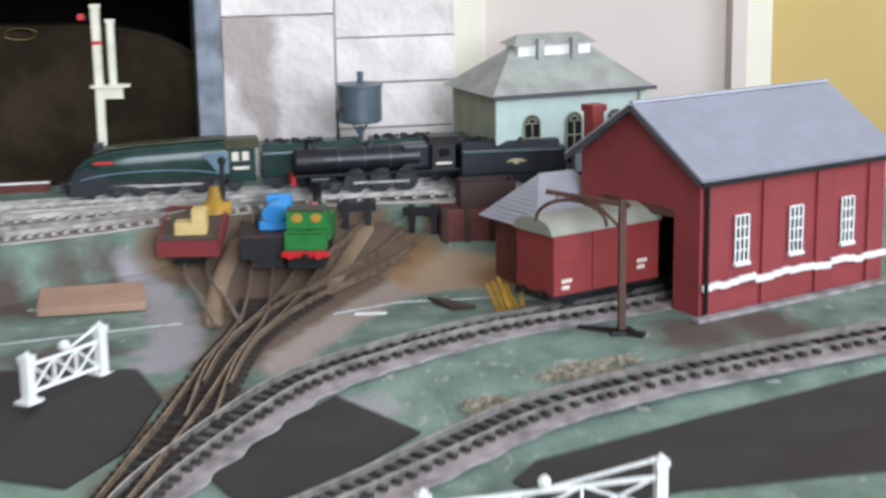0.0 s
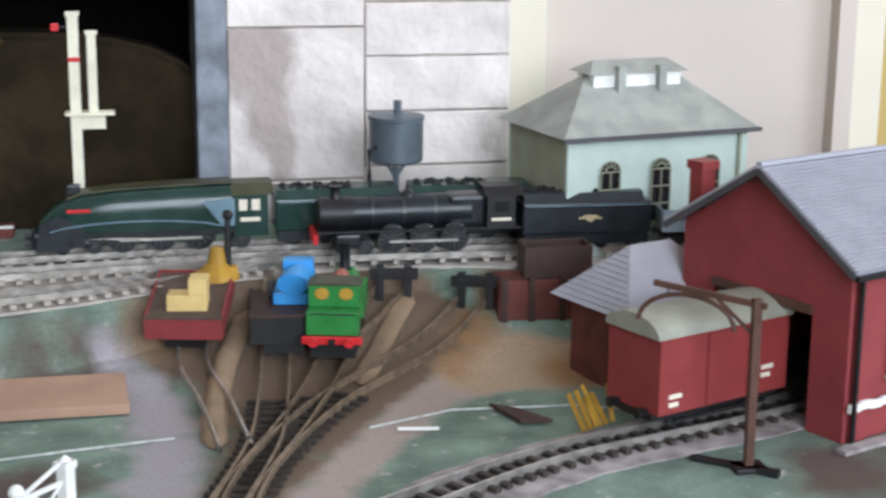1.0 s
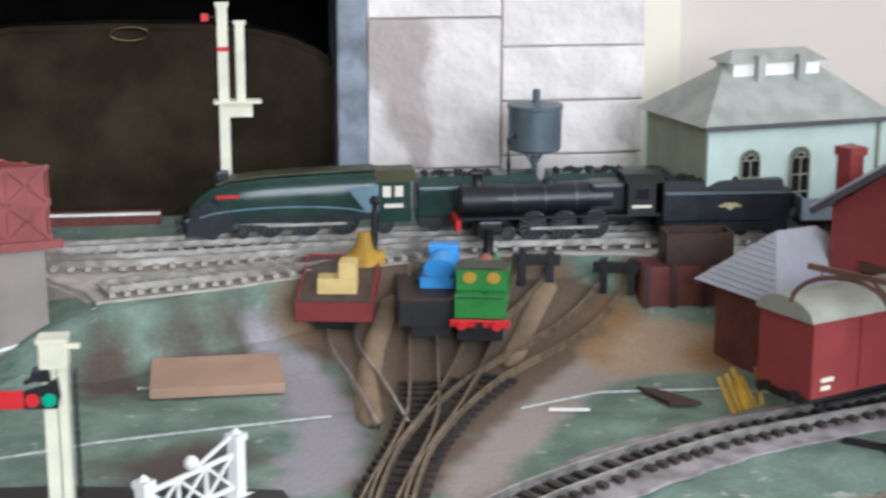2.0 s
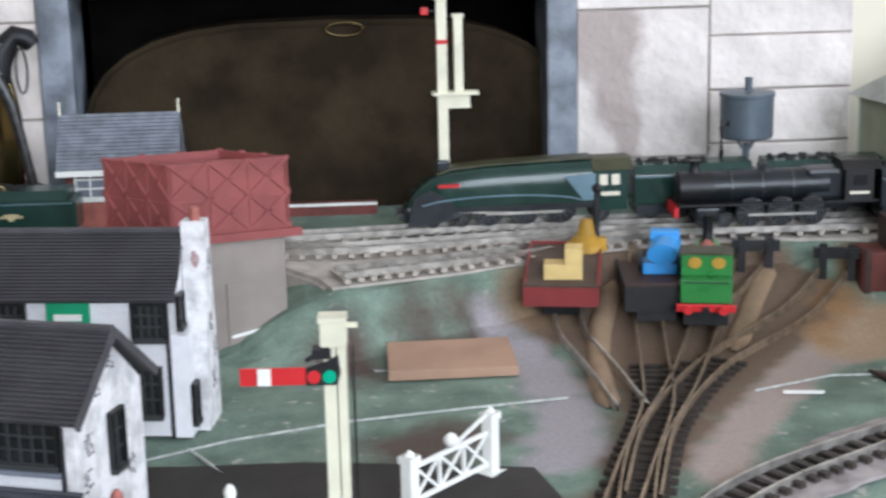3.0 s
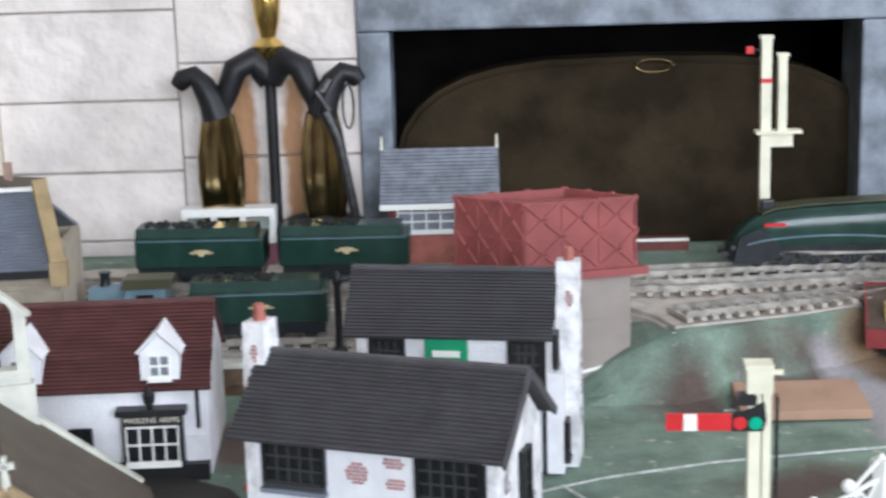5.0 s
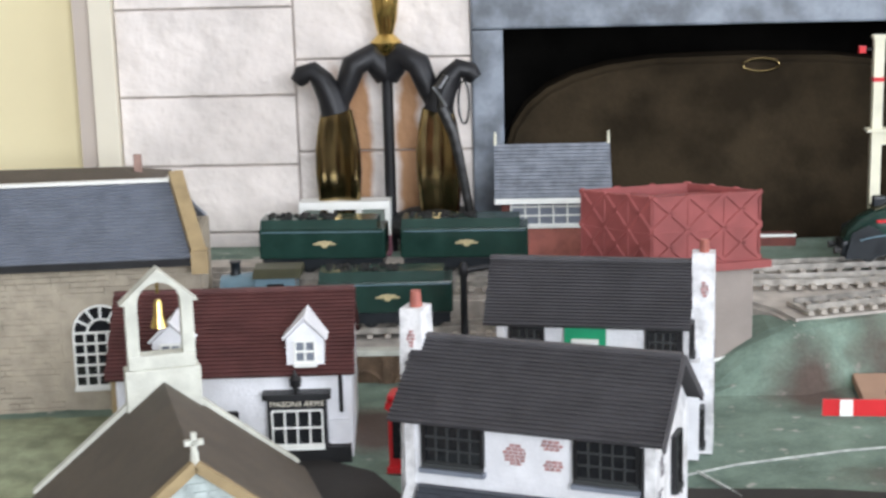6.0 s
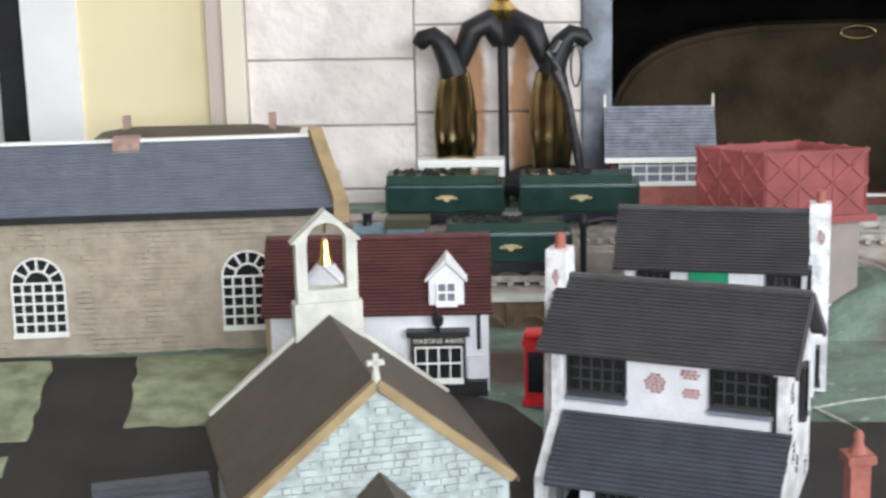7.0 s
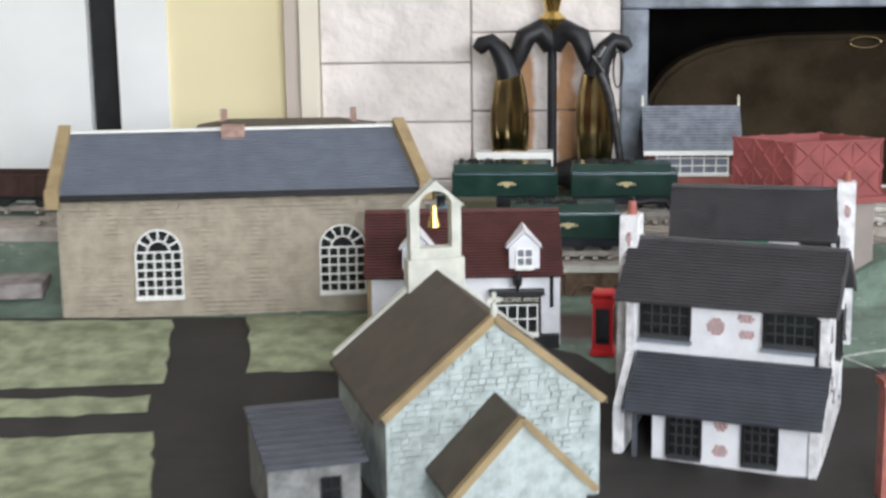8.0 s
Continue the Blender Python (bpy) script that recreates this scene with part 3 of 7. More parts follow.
extrude_profile(bm, [(-1.2, 1.215), (-0.87, 1.212), (-0.64, 1.235), (-0.61, 1.2095), (-0.37, 1.2095), (-0.33, 1.213), (-0.252, 1.220), (-0.214, 1.165), *BANK, (0.95, 1.365), (-1.2, 1.365)], "z", -0.02, 0.0415)
bmesh.ops.bevel(bm, geom=[e for e in bm.edges if min(v.co.z for v in e.verts) > 0.04], offset=0.003, segments=2, affect="EDGES")
loop = bmesh.new()
extrude_profile(loop, [(-0.66, 1.158), (-0.385, 1.158), (-0.372, 1.170), (-0.372, 1.209), (-0.66, 1.209)], "z", -0.02, 0.022)
setting("trackbed_loop", loop, "ballast_grey", "lower bed of pale grey ballast under the loop siding", "ballast")
setting("trackbed", bm, "ballast_grey", "raised bed of pale grey ballast under the main lines", "ballast")


# ---- track ----
def smooth_line(pts, step=0.004):
    """A Catmull-Rom line through the points, at even steps."""
    P = [Vector((*p, 0)) for p in pts]
    P = [2 * P[0] - P[1], *P, 2 * P[-1] - P[-2]]
    dense = []
    for a, b, c, d in zip(P, P[1:], P[2:], P[3:]):
        for k in range(40):
            t = k / 40
            dense.append(0.5 * ((2 * b) + (c - a) * t + (2 * a - 5 * b + 4 * c - d) * t * t + (3 * b - a - 3 * c + d) * t ** 3))
    dense.append(P[-2])
    out, run = [dense[0]], 0.0
    for a, b in zip(dense, dense[1:]):
        run += (b - a).length
        if run >= step:
            out.append(b)
            run = 0.0
    return out


RAIL_TOP = 0.0075
BED = 0.0415
SLEEPER = {}


def sleeper_mesh(material):
    if material not in SLEEPER:
        SLEEPER[material] = mesh_of(boxes((-0.015, 0.015, -0.0018, 0.0018, 0.0018, 0.0043)), "sleeper", material)
    return SLEEPER[material]


def track(pts, rail, label, level=None, wood="sleeper", shoulder=None, buried=9.0):
    """Two rails on separate sleepers along the points, on the surface or at a fixed level; shoulder: its ballast strip; past y = buried the sleepers lie under the ballast."""
    line = smooth_line(pts)
    high = (lambda p: gz(p.x, p.y)) if level is None else (lambda p: level)
    root = tagged(new("railway_track"), label, "track", "tracks of the layout", "")
    side = []
    for i, p in enumerate(line):
        d = (line[min(i + 1, len(line) - 1)] - line[max(i - 1, 0)]).normalized()
        side.append(Vector((-d.y, d.x, 0)))

    def strip(prof, off):
        bm = bmesh.new()
        rows = []
        for k, (p, s) in enumerate(zip(line, side)):
            c = p + s * off
            rows.append([bm.verts.new((c.x + s.x * w * (1 + 0.12 * math.sin(k * 0.9 + w * 300) * (w > 0.01 or w < -0.01)), c.y + s.y * w, high(c) + z)) for w, z in prof])
        for a, e in zip(rows, rows[1:]):
            for k in range(len(prof)):
                m = (k + 1) % len(prof)
                bm.faces.new((a[k], a[m], e[m], e[k]))
        return bm

    for off in (-0.00825, 0.00825):
        part("rail", strip(((-0.0007, 0.003), (-0.0007, RAIL_TOP), (0.0007, RAIL_TOP), (0.0007, 0.003)), off), rail, root)
    if shoulder:
        part("ballast_bed", strip(((-0.027, -0.001), (-0.027, 0.0008), (-0.018, 0.0014), (0.018, 0.0014), (0.027, 0.0008), (0.027, -0.001)), 0), shoulder, root)
    for i in range(0, len(line) - 1, 2):
        p, s = line[i], side[i]
        if p.y > buried:
            continue
        ob = new("sleeper", sleeper_mesh(wood))
        ob.parent = root
        ob.matrix_basis = Matrix.Translation((p.x, p.y, high(p))) @ Matrix.Rotation(math.atan2(s.y, s.x) + random.uniform(-0.04, 0.04), 4, "Z")
    return root


track([(-0.17, 0.62), (-0.137, 0.74), (-0.113, 0.80), (-0.086, 0.855), (-0.063, 0.91), (-0.032, 0.998), (-0.018, 1.07), (-0.001, 1.19), (0.0, 1.20)], "rail_rust", "weathered yard track curving through the goods yard", wood="sleeper_dirty", buried=1.085)
track([(-0.075, 0.85), (-0.05, 0.94), (-0.012, 1.03), (0.03, 1.14), (0.055, 1.175), (0.074, 1.20)], "rail_rust", "weathered yard track under the green tank engine", wood="sleeper_dirty", buried=1.085)
track([(-0.062, 0.89), (-0.03, 0.985), (0.024, 1.08), (0.088, 1.14), (0.125, 1.185)], "rail_rust", "weathered siding curving to a buffer stop", wood="sleeper_dirty", buried=1.085)
track([(-0.045, 1.0), (-0.05, 1.08), (-0.058, 1.13), (-0.054, 1.17)], "rail", "half buried siding under the red wagon", buried=0.5)
track([(-0.15, 0.70), (-0.128, 0.752), (-0.10, 0.80), (-0.0375, 0.869), (0.0, 0.90), (0.05, 0.928), (0.12, 0.965), (0.180, 0.986), (0.262, 1.014), (0.42, 1.087)], "rail", "clean track leading into the engine shed", shoulder="path")
track([(-0.10, 0.66), (-0.05, 0.725), (0.01, 0.768), (0.07, 0.806), (0.125, 0.836), (0.2, 0.859), (0.27, 0.874), (0.333, 0.887), (0.6, 0.94)], "rail", "clean outer track beside the black road", shoulder="path")
G = "sleeper_grey"
track([(-0.9, 1.236), (-0.565, 1.228), (-0.48, 1.228), (-0.4, 1.230), (-0.3, 1.236), (-0.2, 1.222), (-0.1, 1.231), (0.0, 1.238), (0.142, 1.232), (0.3, 1.225), (0.6, 1.18), (0.85, 1.12)], "rail", "inner main line of pale rails", BED, G)
track([(-1.1, 1.29), (-0.6, 1.268), (-0.4, 1.256), (-0.23, 1.262), (-0.1, 1.272), (0.0, 1.272), (0.148, 1.27), (0.4, 1.255), (0.85, 1.16)], "rail", "outer main line of pale rails", BED, G)
track([(-0.198, 1.156), (-0.17, 1.165), (-0.12, 1.18), (-0.05, 1.207), (0.02, 1.234)], "rail", "loop line joining the inner main line", BED, G)
track([(-0.65, 1.184), (-0.50, 1.186), (-0.385, 1.188)], "rail", "siding on the raised bank behind the village", 0.022, G)


def ridge(pts, w, h, material):
    """A long rounded heap of ballast."""
    line = smooth_line(pts, 0.006)
    bm = bmesh.new()
    rows = []
    for i, p in enumerate(line):
        d = (line[min(i + 1, len(line) - 1)] - line[max(i - 1, 0)]).normalized()
        s = Vector((-d.y, d.x, 0))
        f = min(1.0, 0.25 + min(i, len(line) - 1 - i) / 2.5) * (1 + 0.10 * noise.noise(p * 60))
        rows.append([bm.verts.new((*(p + s * (w * f * a)).xy, gz(p.x, p.y) + 0.001 + h * f * (1 - a ** 4) * (1 + 0.12 * noise.noise(p * 90 + Vector((a, 0, 0)))))) for a in (-1, -0.7, -0.35, 0, 0.35, 0.7, 1)])
    for a, e in zip(rows, rows[1:]):
        for k in range(6):
            bm.faces.new((a[k], a[k + 1], e[k + 1], e[k]))
    me = mesh_of(bm, "ballast_ridge", material, True)
    return tagged(new("ballast_ridge", me), "long low ridge of tan ballast between yard tracks", "ballast", "ballast ridges", "")


ridge([(-0.0545, 1.012), (-0.053, 1.045), (-0.047, 1.095), (-0.039, 1.135), (-0.028, 1.168), (-0.020, 1.19)], 0.0075, 0.005, "tan_ballast")
ridge([(0.036, 1.10), (0.053, 1.138), (0.075, 1.182), (0.088, 1.205)], 0.0075, 0.003, "tan_ballast")


def paint_line(pts, w=0.0007):
    bm = bmesh.new()
    for (x0, y0), (x1, y1) in zip(pts, pts[1:]):
        bar(bm, (x0, y0, gz(x0, y0) + 0.0012), (x1, y1, gz(x1, y1) + 0.0012), w, 0.0012)
    setting("trim_white_line", bm, "pale_line", "thin white line across the green board", "line")


paint_line([(-0.34, 0.974), (-0.30, 0.986), (-0.26, 0.997), (-0.199, 1.011), (-0.13, 1.024), (-0.075, 1.033)])
paint_line([(-0.282, 0.992), (-0.262, 0.957)], 0.0016)
paint_line([(-0.18, 1.095), (-0.15, 1.095), (-0.13, 1.094)])
paint_line([(0.03, 1.03), (0.08, 1.05), (0.15, 1.045), (0.185, 1.03)])


def straw_bed(cx, cy, rx, ry, turn, count):
    """Loose pale straws strewn over a rough oval."""
    rnd = random.Random(count)
    bm = bmesh.new()
    for k in range(count):
        r, a, d = math.sqrt(rnd.random()), rnd.uniform(0, 2 * math.pi), rnd.gauss(turn, 0.6)
        u, v = rx * r * math.cos(a), ry * r * math.sin(a)
        x, y = cx + u * math.cos(turn) - v * math.sin(turn), cy + u * math.sin(turn) + v * math.cos(turn)
        h = rnd.uniform(0.002, 0.006)
        z = gz(x, y) + 0.0006 + rnd.uniform(0, 0.0014)
        bar(bm, (x - h * math.cos(d), y - h * math.sin(d), z), (x + h * math.cos(d), y + h * math.sin(d), z + rnd.uniform(-0.0004, 0.0008)), 0.0006, 0.0005)
    tagged(new("straw", mesh_of(bm, "straw", "straw")), "pale dry straw strewn on the green board", "straw", "", "stuff")


straw_bed(0.095, 0.847, 0.016, 0.010, 0.3, 130)
straw_bed(0.172, 0.882, 0.038, 0.010, 0.25, 190)


# ---- things: buildings ----
def roof_part(name, material, parent, label, x0, x1, y0, z0, y1, z1, th, courses=1, jitter=0.0, taper=(0.0, 0.0)):
    """A roof slope from the eave (y0, z0) to the ridge (y1, z1): a thin deck with overlapping courses of slates on it."""
    d = Vector((0, y1 - y0, z1 - z0))
    no = Vector((0, -d.z, d.y)).normalized() * (1 if d.y > 0 else -1)

    def sheet(f0, f1, lo, hi0, hi1, a, b):
        bm = bmesh.new()
        p, q = Vector((0, y0, z0)) + d * f0, Vector((0, y0, z0)) + d * f1
        vs = []
        for x, sx in ((x0 + a, taper[0]), (x1 + b, -taper[1])):
            for s, f, up in ((p, f0, hi0), (q, f1, hi1), (q, f1, lo), (p, f0, lo)):
                r = s + no * up
                vs.append(bm.verts.new((x + sx * f, r.y, r.z)))
        for f in ((0, 1, 2, 3), (7, 6, 5, 4), (0, 4, 5, 1), (1, 5, 6, 2), (2, 6, 7, 3), (3, 7, 4, 0)):
            bm.faces.new([vs[k] for k in f])
        return bm
    deck = part(name, sheet(0, 1, 0, th * 0.55, th * 0.55, 0, 0), material, parent, label)
    for k in range(courses):
        a, e = random.uniform(-jitter, jitter), random.uniform(-jitter, jitter)
        part("slate_course", sheet(k / courses, min(1.0, (k + 1.1) / courses), th * 0.55, th + 0.0007 + random.uniform(0, 0.0002), th * 0.62, a, e), material, deck)
    return deck


def window(parent, x, y, z, w, h, nx, nz, frame_mat="gate_white", glass="glass_dark", bars=0.0011, depth=0.002, arch=False, axis="y"):
    """A framed window with glazing bars in a wall that faces -y (axis y) or +x (axis x)."""
    def put(bm, a0, a1, d0, d1, z0, z1):
        if axis == "y":
            box(bm, x + a0, x + a1, y - d1, y - d0, z0, z1)
        else:
            box(bm, y + d0, y + d1, x + a0, x + a1, z0, z1)
    rise = w / 2 if arch else 0.0
    body = h - rise
    bm = bmesh.new()
    put(bm, -w / 2, w / 2, 0.0002, 0.0008, z, z + body)
    if arch:
        pts = [(x + w / 2 * math.cos(a), z + body + w / 2 * math.sin(a)) for a in [k * math.pi / 12 for k in range(13)]]
        extrude_profile(bm, pts, "y", y - 0.0008, y - 0.0002)
    win = part("window", bm, glass, parent)
    bm = bmesh.new()
    for k in range(nx + 1):
        a = -w / 2 + w * k / nx
        put(bm, a - bars / 2, a + bars / 2, 0.0008, depth, z, z + body)
    for k in range(nz + 1):
        c = z + body * k / nz
        put(bm, -w / 2, w / 2, 0.0008, depth - 0.0003, c - bars / 2, c + bars / 2)
    if arch:
        for r in (w / 2, w / 4):
            arc = [(x + r * math.cos(a), y - 0.0014, z + body + r * math.sin(a)) for a in [k * math.pi / 12 for k in range(13)]]
            tube(bm, arc, bars * 0.6, 5)
        for k in range(1, 6):
            a = k * math.pi / 6
            bar(bm, (x + w / 4 * math.cos(a), y - 0.0014, z + body + w / 4 * math.sin(a)), (x + w / 2 * math.cos(a), y - 0.0014, z + body + w / 2 * math.sin(a)), bars, bars)
    part("glazing", bm, frame_mat, win)
    bm = bmesh.new()
    put(bm, -w / 2 - 0.001, w / 2 + 0.001, 0.0, depth + 0.0015, z - 0.0025, z - 0.0002)
    part("sill", bm, frame_mat, win)
    if frame_mat == "lattice":
        bm = bmesh.new()
        for a0, a1, c0, c1 in ((-w / 2 - 0.0014, -w / 2 + 0.0004, z - 0.0002, z + h + 0.001), (w / 2 - 0.0004, w / 2 + 0.0014, z - 0.0002, z + h + 0.001), (-w / 2 + 0.0004, w / 2 - 0.0004, z + h - 0.0004, z + h + 0.001)):
            put(bm, a0, a1, 0.0, depth + 0.0008, c0, c1)
        part("frame", bm, "black", win)
    return win


def gable_wall(bm, x0, x1, half, z1, ridge, z0=0.0, cy=0.0):
    extrude_profile(bm, [(cy - half, z0), (cy + half, z0), (cy + half, z1), (cy, ridge), (cy - half, z1)], "x", x0, x1)


def engine_shed():
    # local x along the long side wall, y = 0 on the front wall, the doors at x = 0
    t = thing("engine_shed", 0.2735, 0.960, 0, 22, "red brick model engine shed with grey slate roof and open doors", "engine shed")
    L, W, H, R = 0.185, 0.132, 0.0985, 0.1385
    part("wall", boxes((0, L, 0, 0.004, 0, H)), "brick", t)
    part("wall", boxes((0.004, L, W - 0.004, W, 0, H)), "brick", t)
    bm = bmesh.new()
    extrude_profile(bm, [(0.004, 0), (0.004, H), (W / 2, R), (W - 0.004, H), (W - 0.004, 0)], "x", L - 0.004, L)
    part("gable", bm, "brick", t)
    bm = bmesh.new()
    extrude_profile(bm, [(0.004, 0.0), (0.026, 0), (0.026, 0.068), (W - 0.03, 0.068), (W - 0.03, 0), (W - 0.004, 0), (W - 0.004, H), (W / 2, R), (0.004, H)], "x", 0, 0.004)
    part("gable", bm, "brick", t, "dark red front gable with a wide door opening")
    for x in (0.0045, 0.058, 0.112, 0.166):
        part("pilaster", boxes((x, x + 0.012, -0.002, 0.0, 0, H - 0.004)), "brick", t)
    part("cornice", boxes((0, L, -0.0035, 0.0, H - 0.0035, H)), "brick", t)
    bm = bmesh.new()
    for k in range(22):
        x0 = 0.0005 + L * k / 22
        dz = 0.0008 * math.sin(k * 1.7) + (0.0014 if (k // 3) % 2 else 0)
        box(bm, x0, x0 + L / 22 - 0.0001, -0.0042, -0.0021, 0.018 + dz, 0.0225 + dz)
    part("painted_band", bm, "gate_white", t, "uneven white painted band")
    for x in (0.038, 0.091, 0.144):
        window(t, x, -0.0005, 0.034, 0.0125, 0.033, 3, 4)
    slope = (R - H) / (W / 2)
    ov = 0.007
    for sgn, y0 in ((1, -ov), (-1, W + ov)):
        roof_part("roof_slope", "slate", t, "pale grey slates in fine courses", -0.006, L + 0.006, y0, H - slope * ov + 0.001, W / 2, R + 0.001, 0.0025, 30)
    bm = bmesh.new()
    bar(bm, (-0.006, W / 2, R + 0.004), (L + 0.006, W / 2, R + 0.004), 0.004, 0.002)
    part("ridge", bm, "slate", t)
    bm = bmesh.new()
    bar(bm, (-0.006, -ov - 0.001, H - slope * ov - 0.0005), (L + 0.006, -ov - 0.001, H - slope * ov - 0.0005), 0.003, 0.003)
    part("gutter", bm, "black", t, smooth=False)
    bm = bmesh.new()
    bar(bm, (-0.0062, -ov, H - slope * ov), (-0.0062, W / 2, R), 0.0022, 0.0035)
    bar(bm, (-0.0062, W + ov, H - slope * ov), (-0.0062, W / 2, R), 0.0022, 0.0035)
    part("bargeboard", bm, "slate_dark", t)
    part("downpipe", boxes((0.001, 0.003, -0.0065, -0.0045, 0, H - 0.004)), "black", t)
    bm = boxes((0.003, 0.014, W * 0.90, W * 0.90 + 0.011, H - 0.02, 0.129), bevel=0.001)
    box(bm, 0.0018, 0.0152, W * 0.90 - 0.0012, W * 0.90 + 0.0122, 0.129, 0.134)
    part("chimney", bm, "van_red", t, "bright red chimney stack")
    part("lintel", boxes((-0.002, 0.0, 0.026, W - 0.03, 0.066, 0.071)), "wood_brown", t)
    part("plinth", boxes((-0.012, L + 0.01, -0.014, -0.0062, 0.0, 0.0022)), "path", t, "grey-pink slab along the wall foot")


engine_shed()


def hip_roof(bm, x0, x1, y0, y1, z0, z1, inset):
    cy = (y0 + y1) / 2
    v = [bm.verts.new(p) for p in ((x0, y0, z0), (x1, y0, z0), (x1, y1, z0), (x0, y1, z0), (x0 + inset, cy, z1), (x1 - inset, cy, z1))]
    for f in ((0, 1, 5, 4), (1, 2, 5), (2, 3, 4, 5), (3, 0, 4), (3, 2, 1, 0)):
        bm.faces.new([v[i] for i in f])


def yard_hut():
    t = thing("yard_hut", 0.184, 1.061, gz(0.19, 1.05), 20, "small dark red hut with a hipped grey slate roof", "hut")
    part("wall", boxes((0, 0.075, 0, 0.05, 0, 0.0475)), "brick_dark", t)
    bm = bmesh.new()
    hip_roof(bm, -0.008, 0.083, -0.014, 0.062, 0.048, 0.082, 0.03)
    part("roof", bm, "slate", t, "hipped grey slate roof")
    bm = bmesh.new()
    for k in range(1, 12):
        f = k / 12
        x = -0.0083 + 0.03 * f
        box(bm, x - 0.0003, x + 0.0003, -0.014 + 0.038 * f, 0.062 - 0.038 * f, 0.0478 + 0.034 * f, 0.0484 + 0.034 * f)
    part("slate_ribs", bm, "slate", t)


yard_hut()


def goods_hall():
    t = thing("goods_hall", 0.195, 1.217, 0.036, 11, "pale green arched-window hall with hipped grey roof and clerestory", "hall")
    L, D, H = 0.140, 0.090, 0.088
    part("wall", boxes((0.0, L, 0, 0.003, 0, H)), "hall_wall", t)
    part("wall", boxes((0, L, D - 0.003, D, 0, H)), "hall_wall", t)
    # end walls wear the darker render, so their shade is painted on
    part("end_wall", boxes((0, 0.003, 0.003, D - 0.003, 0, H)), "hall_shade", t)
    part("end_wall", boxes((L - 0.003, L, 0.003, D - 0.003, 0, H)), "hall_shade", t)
    bm = bmesh.new()
    hip_roof(bm, -0.006, L + 0.006, -0.006, D + 0.006, H, H + 0.036, 0.042)
    part("roof", bm, "hall_roof", t, "hipped weathered grey roof")
    part("eave", boxes((-0.0065, L + 0.0065, -0.0075, -0.0062, H - 0.002, H + 0.001)), "slate_dark", t)
    part("clerestory", boxes((0.036, L - 0.036, D / 2 - 0.012, D / 2 + 0.012, H + 0.022, H + 0.037)), "gate_white", t, "white glazed clerestory")
    bm = bmesh.new()
    hip_roof(bm, 0.031, L - 0.031, D / 2 - 0.016, D / 2 + 0.016, H + 0.037, H + 0.045, 0.01)
    part("clerestory_roof", bm, "hall_roof", t)
    for x in (0.052, L - 0.056):
        part("vent", boxes((x, x + 0.006, D / 2 - 0.018, D / 2 - 0.012, H + 0.02, H + 0.042), bevel=0.0006), "hall_roof", t)
    for x in (0.032, 0.071, 0.110):
        window(t, x, 0.0, 0.028, 0.0145, 0.043, 2, 3, "hall_shade", arch=True, bars=0.0008)
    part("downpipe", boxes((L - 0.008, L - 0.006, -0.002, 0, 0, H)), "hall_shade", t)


goods_hall()


